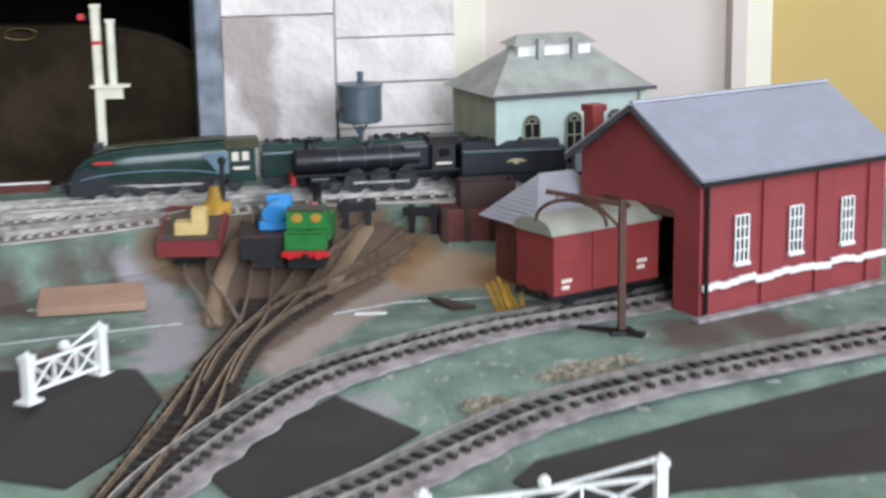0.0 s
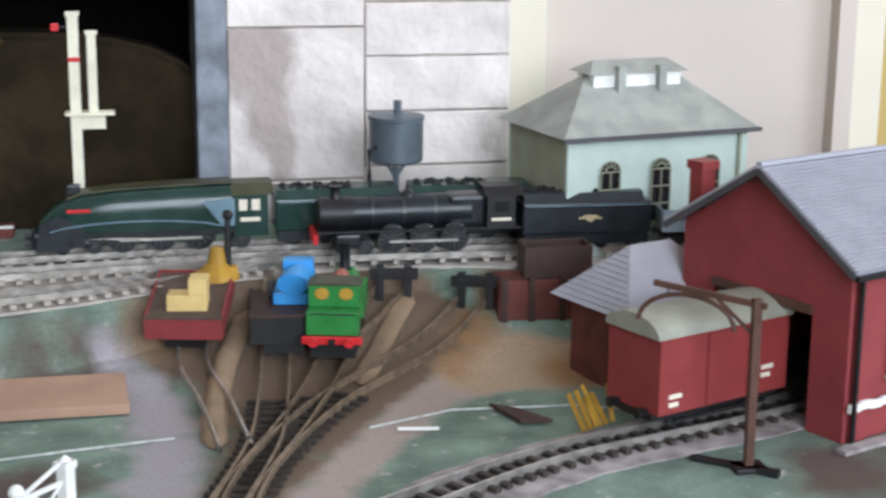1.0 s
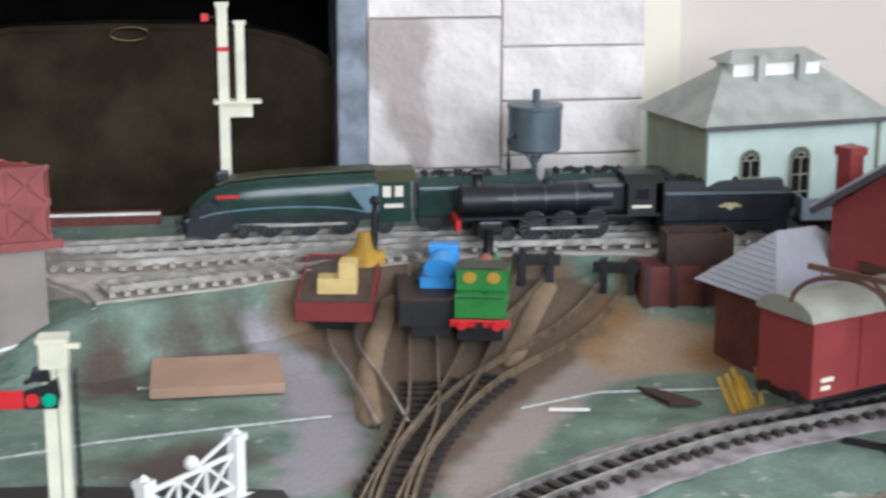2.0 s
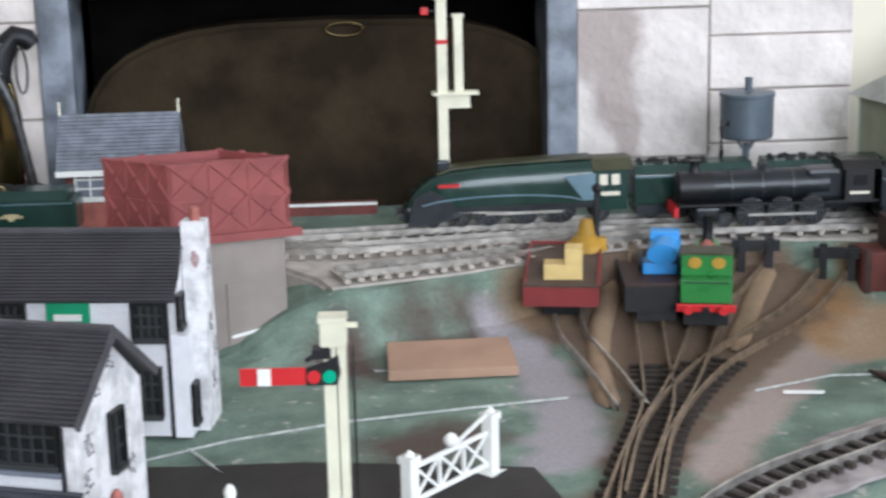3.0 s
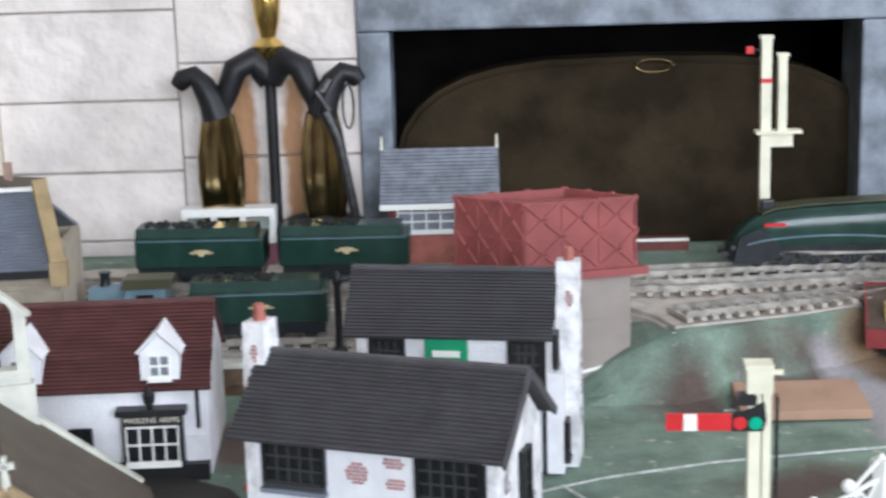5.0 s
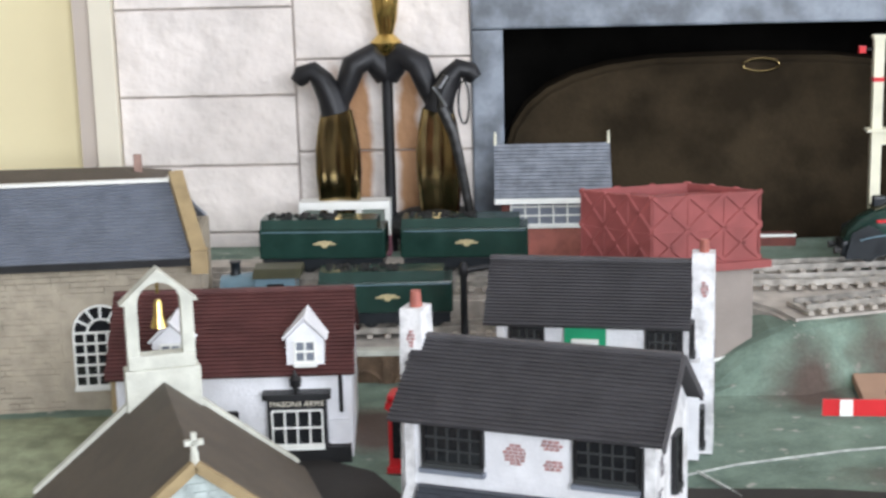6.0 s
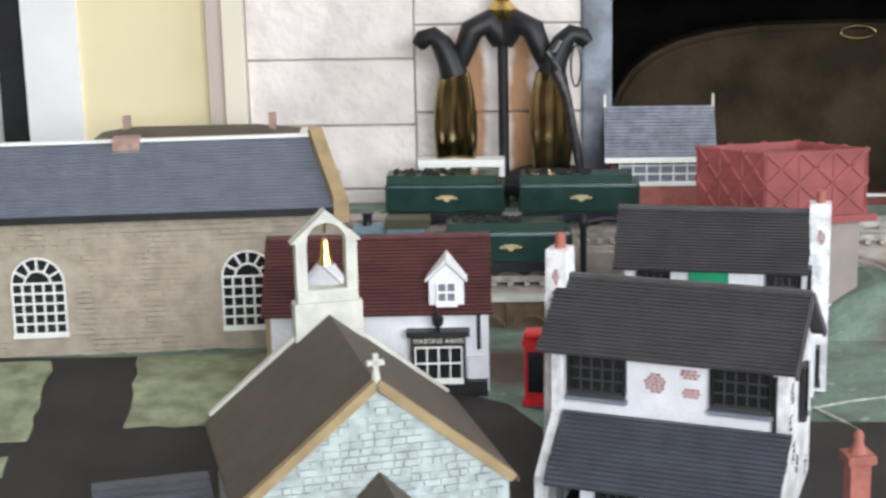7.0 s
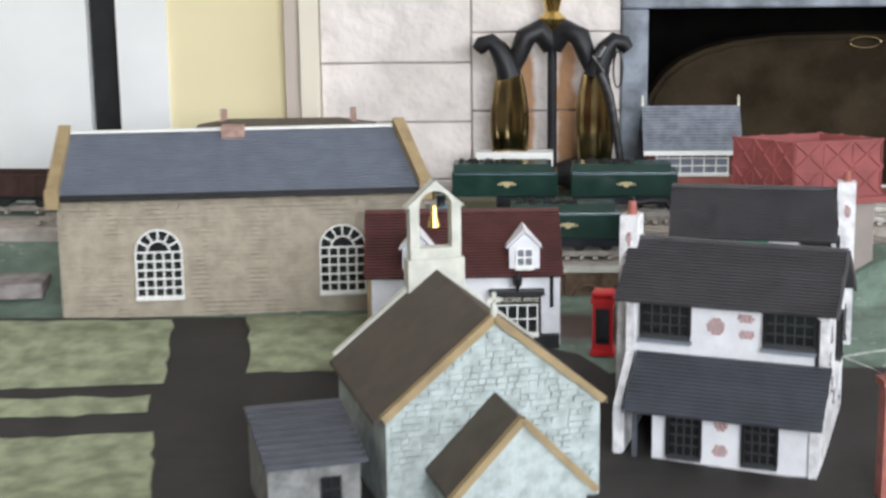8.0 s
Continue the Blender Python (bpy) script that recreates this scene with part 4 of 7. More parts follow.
def water_tower():
    t = thing("water_tower", -0.296, 1.121, gz(-0.28, 1.12), 26, "square red iron water tank on a taupe rendered tower", "water tower")
    W, D, z0, z1 = 0.077, 0.064, 0.0735, 0.120
    t.matrix_basis = pose(-0.2955, 1.1215, gz(-0.28, 1.12))
    bm = boxes((0.002, W - 0.002, 0.002, D - 0.002, 0, z0 - 0.002), bevel=0.001)
    part("tower", bm, "tower_grey", t)
    part("door_panel", boxes((0.034, 0.053, 0.0006, 0.002, 0.004, 0.045)), "tower_grey", t)
    part("ledge", boxes((-0.004, W + 0.006, -0.004, D + 0.004, z0 - 0.002, z0 + 0.003)), "tower_red", t)
    part("tank_floor", boxes((0.002, W - 0.002, 0.002, D - 0.002, z0 + 0.003, z0 + 0.030)), "tower_red", t)
    part("tank_cover", boxes((0.002, W - 0.002, 0.002, D - 0.020, z1 - 0.006, z1 - 0.004), (0.002, W * 0.45, D - 0.020, D - 0.002, z1 - 0.006, z1 - 0.004)), "tower_red", t, "flat cover with an open slot")

    def side(length, place):
        """One wall of raised plates with crossed ribs; place maps (along, out, up)."""
        n = 3
        bm = bmesh.new()
        def q(a0, a1, o0, o1, u0, u1):
            c = [place(a, o, u) for a in (a0, a1) for o in (o0, o1) for u in (u0, u1)]
            lo = Vector([min(p[i] for p in c) for i in range(3)])
            hi = Vector([max(p[i] for p in c) for i in range(3)])
            box(bm, lo.x, hi.x, lo.y, hi.y, lo.z, hi.z)
        q(0, length, -0.002, 0, z0 + 0.003, z1)
        part("tank_wall", bm, "tower_red", t)
        def rib(*span):
            nonlocal bm
            bm = bmesh.new()
            q(*span)
            part("tank_rib", bm, "tower_red", t)
        for k in range(n + 1):
            a = length * k / n
            rib(max(0, a - 0.0006), min(length, a + 0.0006), 0, 0.0008, z0 + 0.003, z1)
        for u in (z0 + 0.004, (z0 + z1) / 2, z1 - 0.001):
            rib(0, length, 0, 0.0009, u - 0.0007, u + 0.0007)
        for k in range(n):
            for r in range(2):
                a0, a1 = length * k / n, length * (k + 1) / n
                u0 = z0 + 0.004 + r * (z1 - z0 - 0.004) / 2
                u1 = u0 + (z1 - z0 - 0.004) / 2
                for p, s in (((a0, u0), (a1, u1)), ((a0, u1), (a1, u0))):
                    bm = bmesh.new()
                    bar(bm, place(p[0], 0.0003, p[1]), place(s[0], 0.0003, s[1]), 0.0024, 0.0024)
                    part("tank_brace", bm, "tower_red", t)
    side(W, lambda a, o, u: (a, -o, u))
    side(W, lambda a, o, u: (a, D + o, u))
    side(D, lambda a, o, u: (-o, a, u))
    side(D, lambda a, o, u: (W + o, a, u))
    bm = bmesh.new()
    bar(bm, (0.035, -0.0005, 0.012), (0.06, -0.0005, 0.016), 0.001, 0.0018)
    part("white_strip", bm, "gate_white", t)
    # skewed in plan: the sides meet at blunt and sharp corners
    skew = Matrix(((0.885, -0.640, 0, 0), (0.221, 0.477, 0, 0), (0, 0, 1, 0), (0, 0, 0, 1)))
    for ob in bpy.data.objects:
        if ob.parent == t:
            ob.data.transform(skew)


water_tower()


def signal_box():
    t = thing("signal_box", -0.392, 1.318, 0.042, 0, "signal box with white windows, red brick base and slate roof", "signal box")
    L, D = 0.086, 0.05
    part("base", boxes((0.004, L - 0.006, 0.004, D, 0, 0.022)), "terracotta", t, "orange red brick base")
    part("cabin", boxes((0.005, L - 0.007, 0.005, D - 0.001, 0.022, 0.046)), "brick_dark", t)
    window(t, 0.043, 0.005, 0.0245, 0.062, 0.020, 6, 3, "gate_white", "slate_blue", bars=0.0012)
    bm = bmesh.new()
    gable_wall(bm, 0.005, 0.008, 0.022, 0.046, 0.076, 0.046, 0.027)
    gable_wall(bm, L - 0.010, L - 0.007, 0.022, 0.046, 0.076, 0.046, 0.027)
    part("gable", bm, "tan", t)
    for y0 in (-0.003, 0.057):
        roof_part("roof_slope", "slate_patchy", t, "", 0, L, y0, 0.043, 0.027, 0.0805, 0.0009, 16)
    part("fascia", boxes((0, L, -0.0045, -0.0032, 0.0415, 0.0455)), "gate_white", t)
    for x in (0.0, L - 0.002):
        bm = bmesh.new()
        cyl(bm, (x + 0.001, 0.027, 0.080), (x + 0.001, 0.027, 0.090), 0.0012, 0.0008, 6)
        part("finial", bm, "cream", t)
    bm = bmesh.new()
    extrude_profile(bm, [(-0.022, 0.0), (-0.008, 0.0), (-0.013, 0.032), (-0.020, 0.032)], "y", 0.004, 0.012)
    part("stair", bm, "cream", t, "pale stair flight")


signal_box()


def slate_roof_pair(t, x0, x1, yf, yb, ze, yr, zr, material, courses=18, th=0.0022):
    for y0 in (yf, yb):
        roof_part("roof_slope", material, t, "", x0, x1, y0, ze, yr, zr, th, courses, 0.0006)
    bm = bmesh.new()
    bar(bm, (x0, yr, zr + th), (x1, yr, zr + th), 0.004, 0.002)
    part("ridge_tile", bm, material, t)


def brick_patches(t, spots, y):
    """Small areas of bare brick showing through the render."""
    rnd = random.Random(int(abs(y) * 1e4))
    bm = bmesh.new()
    for x, z, w, n in spots:
        for k in range(n):
            half = w / 2 * math.sqrt(max(0.15, 1 - ((k + 0.5) / n * 2 - 1) ** 2))
            a = x - half + rnd.uniform(-0.0008, 0.0008)
            while a < x + half:
                e = min(a + rnd.uniform(0.0022, 0.0032), x + half + 0.0006)
                if e - a > 0.0009:
                    box(bm, a, e - 0.0005, y - 0.0006, y - 0.0001, z + k * 0.0018, z + k * 0.0018 + 0.0013)
                a = e
    tagged(part("bare_brick_patch", bm, "faded_brick", t, "patches of bare red brick"), "patches of bare red brick", kind="stuff")


def speckle(t, x, spots):
    """Ragged rows of dark brick showing through the render of a wall that faces +x."""
    rnd = random.Random(len(spots))
    bm = bmesh.new()
    for y, z in spots:
        for k in range(6):
            for _ in range(3):
                a = y + rnd.uniform(-0.004, 0.003)
                box(bm, x + 0.0001, x + 0.0005, a, a + rnd.uniform(0.0006, 0.0018), z + k * 0.0018, z + k * 0.0018 + 0.0009)
    tagged(part("bare_brick_patch", bm, "grey_brick", t, "dark brick showing through worn render"), "dark brick showing through worn render", kind="stuff")


def inn_front():
    t = thing("village_inn", -0.3655, 0.909, -0.032, -19, "white rendered inn with two dark slate roofs and a chimney", "inn")
    hx = 0.062
    part("wall", boxes((-hx + 0.005, hx - 0.005, -0.033, -0.029, 0.03, 0.0945)), "white_wall", t)
    part("wall", boxes((-hx + 0.005, hx - 0.005, 0.029, 0.033, 0, 0.088)), "white_wall", t)
    for x0 in (-hx, hx - 0.005):
        bm = bmesh.new()
        extrude_profile(bm, [(-0.062, 0), (0.034, 0), (0.034, 0.093), (0.0, 0.123), (-0.034, 0.095), (-0.034, 0.060), (-0.062, 0.034)], "x", x0, x0 + 0.005)
        part("gable", bm, "white_dirty", t)
    slate_roof_pair(t, -hx - 0.006, hx + 0.005, -0.039, 0.039, 0.0935, 0.0, 0.1245, "slate_dark", 20)
    roof_part("porch_roof", "slate_blue_dark", t, "", -hx + 0.008, hx + 0.003, -0.071, 0.033, -0.034, 0.061, 0.0022, 16, 0.0006)
    part("porch_wall", boxes((-hx + 0.024, hx - 0.005, -0.060, -0.056, 0, 0.037)), "white_wall", t)
    part("porch_post", boxes((-hx + 0.012, -hx + 0.015, -0.063, -0.060, 0, 0.037)), "slate_blue_dark", t)
    for x in (-0.037, 0.039):
        window(t, x, -0.033, 0.0735, 0.029, 0.0190, 5, 3, "lattice", bars=0.0008)
    for x in (-0.018, 0.028):
        window(t, x, -0.060, 0.006, 0.019, 0.026, 4, 4, "lattice", bars=0.0008)
    brick_patches(t, [(-0.006, 0.076, 0.011, 6), (0.012, 0.085, 0.011, 3), (0.013, 0.075, 0.011, 3)], -0.033)
    brick_patches(t, [(0.004, 0.024, 0.009, 4), (0.004, 0.008, 0.009, 4)], -0.060)
    for x in (-0.037, 0.039):
        part("sill_band", boxes((x - 0.0165, x + 0.0165, -0.0375, -0.0332, 0.0685, 0.0707)), "slate_blue", t)
    bm = bmesh.new()
    extrude_profile(bm, [(-0.014, 0.0), (0.014, 0), (0.009, 0.10), (0.007, 0.141), (-0.007, 0.141), (-0.009, 0.10)], "x", -hx - 0.012, -hx - 0.0005)
    part("chimney", bm, "white_dirty", t, "worn white chimney breast")
    brick_patches(t, [(-hx - 0.006, 0.122, 0.004, 5)], -0.0078)
    bm = bmesh.new()
    cyl(bm, (-hx - 0.006, 0, 0.141), (-hx - 0.006, 0, 0.149), 0.0032, 0.0026, 10)
    part("chimney_pot", bm, "terracotta", t, smooth=True)
    for y0 in (-0.041, 0.041):
        bm = bmesh.new()
        bar(bm, (hx + 0.0055, y0, 0.0935), (hx + 0.0055, 0.0, 0.1250), 0.0016, 0.004)
        part("bargeboard", bm, "slate_dark", t)
    bm = bmesh.new()
    cyl(bm, (hx - 0.0060, -0.0345, 0.062), (hx - 0.0060, -0.0345, 0.091), 0.0011, None, 8)
    part("downpipe", bm, "black", t)
    window(t, 0.004, hx, 0.060, 0.011, 0.026, 2, 3, "lattice", bars=0.0008, axis="x")
    speckle(t, hx, ((-0.024, 0.058), (-0.021, 0.074), (-0.010, 0.098), (0.003, 0.106), (-0.014, 0.040), (0.018, 0.050), (-0.004, 0.030), (0.022, 0.020)))
    part("side_patch", boxes((-hx - 0.001, -hx + 0.006, -0.060, -0.034, 0, 0.030)), "white_dirty", t)


def inn_back():
    t = thing("white_inn", -0.334, 1.040, gz(-0.33, 1.04), -9, "white rendered inn with charcoal slate roof and green sign", "inn")
    hx = 0.053
    part("wall", boxes((-hx + 0.004, hx - 0.004, -0.026, -0.022, 0, 0.0765)), "white_wall", t)
    part("wall", boxes((-hx + 0.004, hx - 0.004, 0.022, 0.026, 0, 0.0765)), "white_wall", t)
    for x0 in (-hx, hx - 0.004):
        bm = bmesh.new()
        gable_wall(bm, x0, x0 + 0.004, 0.0265, 0.0775, 0.103)
        part("gable", bm, "white_dirty", t)
    slate_roof_pair(t, -hx - 0.007, hx + 0.001, -0.030, 0.030, 0.0745, 0.0, 0.1045, "slate_dark", 20)
    for x, w in ((-0.036, 0.017), (0.039, 0.016)):
        window(t, x, -0.026, 0.0545, w, 0.0185, 4, 3, "lattice", bars=0.0008)
    for x, w in ((-0.036, 0.017), (0.034, 0.018)):
        window(t, x, -0.026, 0.012, w, 0.026, 4, 3, "lattice", bars=0.0008)
    part("sign", boxes((-0.015, 0.008, -0.0285, -0.0265, 0.0555, 0.0745)), "sign_green", t, "green painted sign with pale lettering bars")
    part("sign_bar", boxes((-0.011, 0.004, -0.0295, -0.0287, 0.0645, 0.068)), "gate_white", t)
    part("sign_bar", boxes((-0.009, 0.002, -0.0295, -0.0287, 0.0585, 0.0600)), "gate_white", t)
    bm = bmesh.new()
    extrude_profile(bm, [(-0.017, 0.0), (0.012, 0), (0.010, 0.05), (0.006, 0.08), (0.006, 0.112), (-0.006, 0.112), (-0.007, 0.08), (-0.013, 0.05)], "x", hx + 0.0005, hx + 0.013)
    part("chimney", bm, "white_dirty", t, "worn white chimney breast")
    bm = bmesh.new()
    cyl(bm, (hx + 0.007, 0, 0.112), (hx + 0.007, 0, 0.119), 0.003, 0.0025, 10)
    part("chimney_pot", bm, "terracotta", t, smooth=True)
    brick_patches(t, [(hx + 0.0075, 0.088, 0.0045, 5)], -0.0068)
    speckle(t, hx + 0.013, ((-0.001, 0.086), (-0.003, 0.052), (-0.002, 0.020), (0.004, 0.036)))
    speckle(t, hx, ((-0.020, 0.050), (-0.018, 0.030), (-0.020, 0.004)))
    part("side_porch", boxes((hx - 0.003, hx + 0.006, -0.028, -0.016, 0, 0.056)), "white_wall", t)
    bm = bmesh.new()
    cyl(bm, (hx - 0.004, -0.0285, 0.0), (hx - 0.004, -0.0285, 0.0755), 0.0011, None, 8)
    part("downpipe", bm, "black", t)
    for z in (0.008, 0.046):
        window(t, -0.022, hx + 0.006, z, 0.008, 0.02, 2, 3, "lattice", bars=0.0008, axis="x") if z < 0.04 else window(t, -0.020, hx, 0.060, 0.009, 0.016, 2, 3, "lattice", bars=0.0008, axis="x")


inn_front()
inn_back()


def sign_text(parent, words, x, y, z, size, width):
    """Raised lettering on a fascia that faces -y."""
    cu = bpy.data.curves.new("lettering", "FONT")
    cu.body, cu.size, cu.extrude, cu.align_x, cu.resolution_u = words, size, 0.0002, "CENTER", 2
    tmp = bpy.data.objects.new("lettering", cu)
    me = bpy.data.meshes.new_from_object(tmp)
    bpy.data.objects.remove(tmp)
    xs = [v.co.x for v in me.vertices]
    me.transform(Matrix.Translation((x, y, z)) @ Matrix.Rotation(radians(90), 4, "X") @ Matrix.Diagonal((width / (max(xs) - min(xs)), 1, 1, 1)))
    me.materials.append(M["cream_trim"])
    ob = new("lettering", me)
    ob.parent = parent
    ob["label"] = "cream raised pub name lettering"


def corner_shop():
    t = thing("village_pub", -0.540, 1.018, -0.006, 3, "white village pub with maroon tiled roof and dormer windows", "pub")
    hx = 0.0645
    part("wall", boxes((-hx, hx, 0, 0.004, 0.012, 0.056)), "white_wall", t)
    part("wall", boxes((-hx, hx, 0.076, 0.080, 0, 0.056)), "white_wall", t)
    part("plinth", boxes((0.015, hx + 0.002, -0.007, 0.004, 0, 0.0118)), "black", t)
    part("plinth", boxes((-hx, 0.0148, -0.001, 0.004, 0, 0.0118)), "black", t)
    for x0 in (-hx - 0.003, hx):
        bm = bmesh.new()
        gable_wall(bm, x0, x0 + 0.003, 0.04, 0.056, 0.090, 0.0, 0.04)
        part("gable", bm, "tan" if x0 < 0 else "white_wall", t)
    slate_roof_pair(t, -hx - 0.005, hx + 0.005, -0.006, 0.086, 0.0535, 0.04, 0.091, "maroon_tile", 22, 0.0016)
    bm = boxes((0.0205, 0.0535, -0.008, -0.001, 0.0121, 0.041))
    part("pub_front", bm, "black", t, "black timber window surround")
    window(t, 0.037, -0.008, 0.0145, 0.028, 0.020, 4, 2, "gate_white", "glass_dark", bars=0.0009)
    part("cornice", boxes((0.018, 0.056, -0.011, -0.001, 0.0412, 0.0445)), "black", t)
    sign_text(t, "MASONS ARMS", 0.037, -0.0085, 0.0368, 0.0042, 0.030)
    window(t, -0.003, 0.0, 0.014, 0.012, 0.018, 2, 2, "black", "glass_dark", bars=0.0012)
    part("corner_pier", boxes((hx - 0.010, hx + 0.001, -0.0025, -0.0002, 0.0121, 0.026)), "white_wall", t)
    bm = bmesh.new()
    lathe(bm, [(0.001, 0), (0.0014, 0.003), (0.003, 0.0045), (0.0036, 0.009), (0.0015, 0.011), (0.0006, 0.014)], 8, (0.037, -0.012, 0.045))
    part("lantern", bm, "black", t)
    bm = bmesh.new()
    cyl(bm, (hx - 0.003, -0.002, 0.031), (hx - 0.003, -0.002, 0.055), 0.0012, None, 8)
    part("downpipe", bm, "black", t)
    for x in (-0.032, 0.0425):
        bm = bmesh.new()
        extrude_profile(bm, [(x - 0.0105, 0.057), (x + 0.0105, 0.057), (x + 0.0105, 0.074), (x, 0.084), (x - 0.0105, 0.074)], "y", -0.002, 0.022)
        d = part("dormer", bm, "white_wall", t)
        bm = bmesh.new()
        bar(bm, (x - 0.0125, 0.0, 0.0735), (x, 0.0, 0.0855), 0.002, 0.0018)
        for sgn in (-1, 1):
            vs = [bm.verts.new(p) for p in ((x + sgn * 0.0125, -0.003, 0.073), (x, -0.003, 0.0855), (x, 0.03, 0.0855), (x + sgn * 0.0125, 0.03, 0.073))]
            f = bm.faces.new(vs)
        part("dormer_roof", bm, "white_wall", d)
        window(t, x, -0.002, 0.061, 0.011, 0.012, 2, 2, "gate_white", "slate_blue", bars=0.0012)


corner_shop()


def depot():
    t = thing("stone_depot", -0.842, 1.078, -0.002, 7, "long buff stone goods depot with dark slate roof", "depot")
    L, D, H, R = 0.272, 0.115, 0.099, 0.132
    part("wall", boxes((0, L, 0, 0.004, 0, H)), "depot_stone", t)
    part("wall", boxes((0, L, D - 0.004, D, 0, H)), "depot_stone", t)
    for x0 in (0.0, L - 0.005):
        bm = bmesh.new()
        gable_wall(bm, x0, x0 + 0.005, D / 2 - 0.0045, H, H + 0.004, 0, D / 2)
        part("gable", bm, "depot_stone", t)
    for y0 in (-0.008, D + 0.008):
        roof_part("roof_slope", "slate_blue", t, "dark blue-grey slates in courses", 0.002, L - 0.002, y0, H - 0.003, D / 2, R, 0.0022, 22, 0.0, (0.003, 0.016))
    part("gutter", boxes((0.002, L - 0.002, -0.0105, -0.0082, H - 0.0055, H - 0.001)), "black", t)
    bm = bmesh.new()
    bar(bm, (0.004, D / 2, R + 0.003), (L - 0.016, D / 2, R + 0.003), 0.005, 0.002)
    part("ridge_capping", bm, "gate_white", t)
    for x0 in (-0.005, L - 0.003):
        bm = bmesh.new()
        for sy, y0 in ((1, -0.010),):
            bar(bm, (x0 + 0.004, y0, H), (x0 + (0.006 if x0 < 0 else -0.013), D / 2, R + 0.006), 0.009, 0.007)
        box(bm, x0 - 0.001, x0 + 0.009, -0.014, -0.0025, H - 0.010, H + 0.004)
        part("coping", bm, "tan", t, "tan stone gable coping")
    for x in (0.073, 0.210):
        window(t, x, 0.0, 0.018, 0.034, 0.051, 5, 5, "gate_white", bars=0.0013, arch=True)
    for x in (0.02, 0.125, 0.170, 0.245):
        part("panel", boxes((x - 0.016, x + 0.016, -0.0009, -0.0001, 0.014, 0.082)), "depot_stone", t)
    bm = boxes((0.120, 0.138, D / 2 - 0.010, D / 2 + 0.004, R - 0.004, R + 0.006))
    part("ridge_vent", bm, "old_brick", t)
    # stone courses, low relief
    bm = bmesh.new()
    rnd = random.Random(5)
    for r in range(26):
        z = 0.002 + r * 0.0036
        x = rnd.uniform(0, 0.006)
        while x < L - 0.012:
            w = rnd.uniform(0.005, 0.013)
            mid = x + w / 2
            if not any(abs(mid - c) < 0.0245 and z < 0.074 for c in (0.073, 0.210)) and rnd.random() < 0.72:
                box(bm, x, x + w - 0.0006, -0.0012 - rnd.uniform(0, 0.0007), 0.0, z, z + 0.0030)
            x += w
    tagged(part("stone_relief", bm, "depot_stone", t), kind="stuff")


depot()


def back_shed():
    t = thing("low_shed", -0.76, 1.215, 0.016, 4, "low building with a shallow brown roof behind the depot", "shed")
    part("wall", boxes((0, 0.135, 0, 0.05, 0, 0.103)), "depot_stone", t)
    bm = bmesh.new()
    hip_roof(bm, -0.008, 0.143, -0.01, 0.06, 0.103, 0.112, 0.03)
    part("roof", bm, "church_roof", t)
    for x in (0.015, 0.122):
        part("chimney", boxes((x, x + 0.005, 0.022, 0.028, 0.108, 0.120)), "old_brick", t)


back_shed()


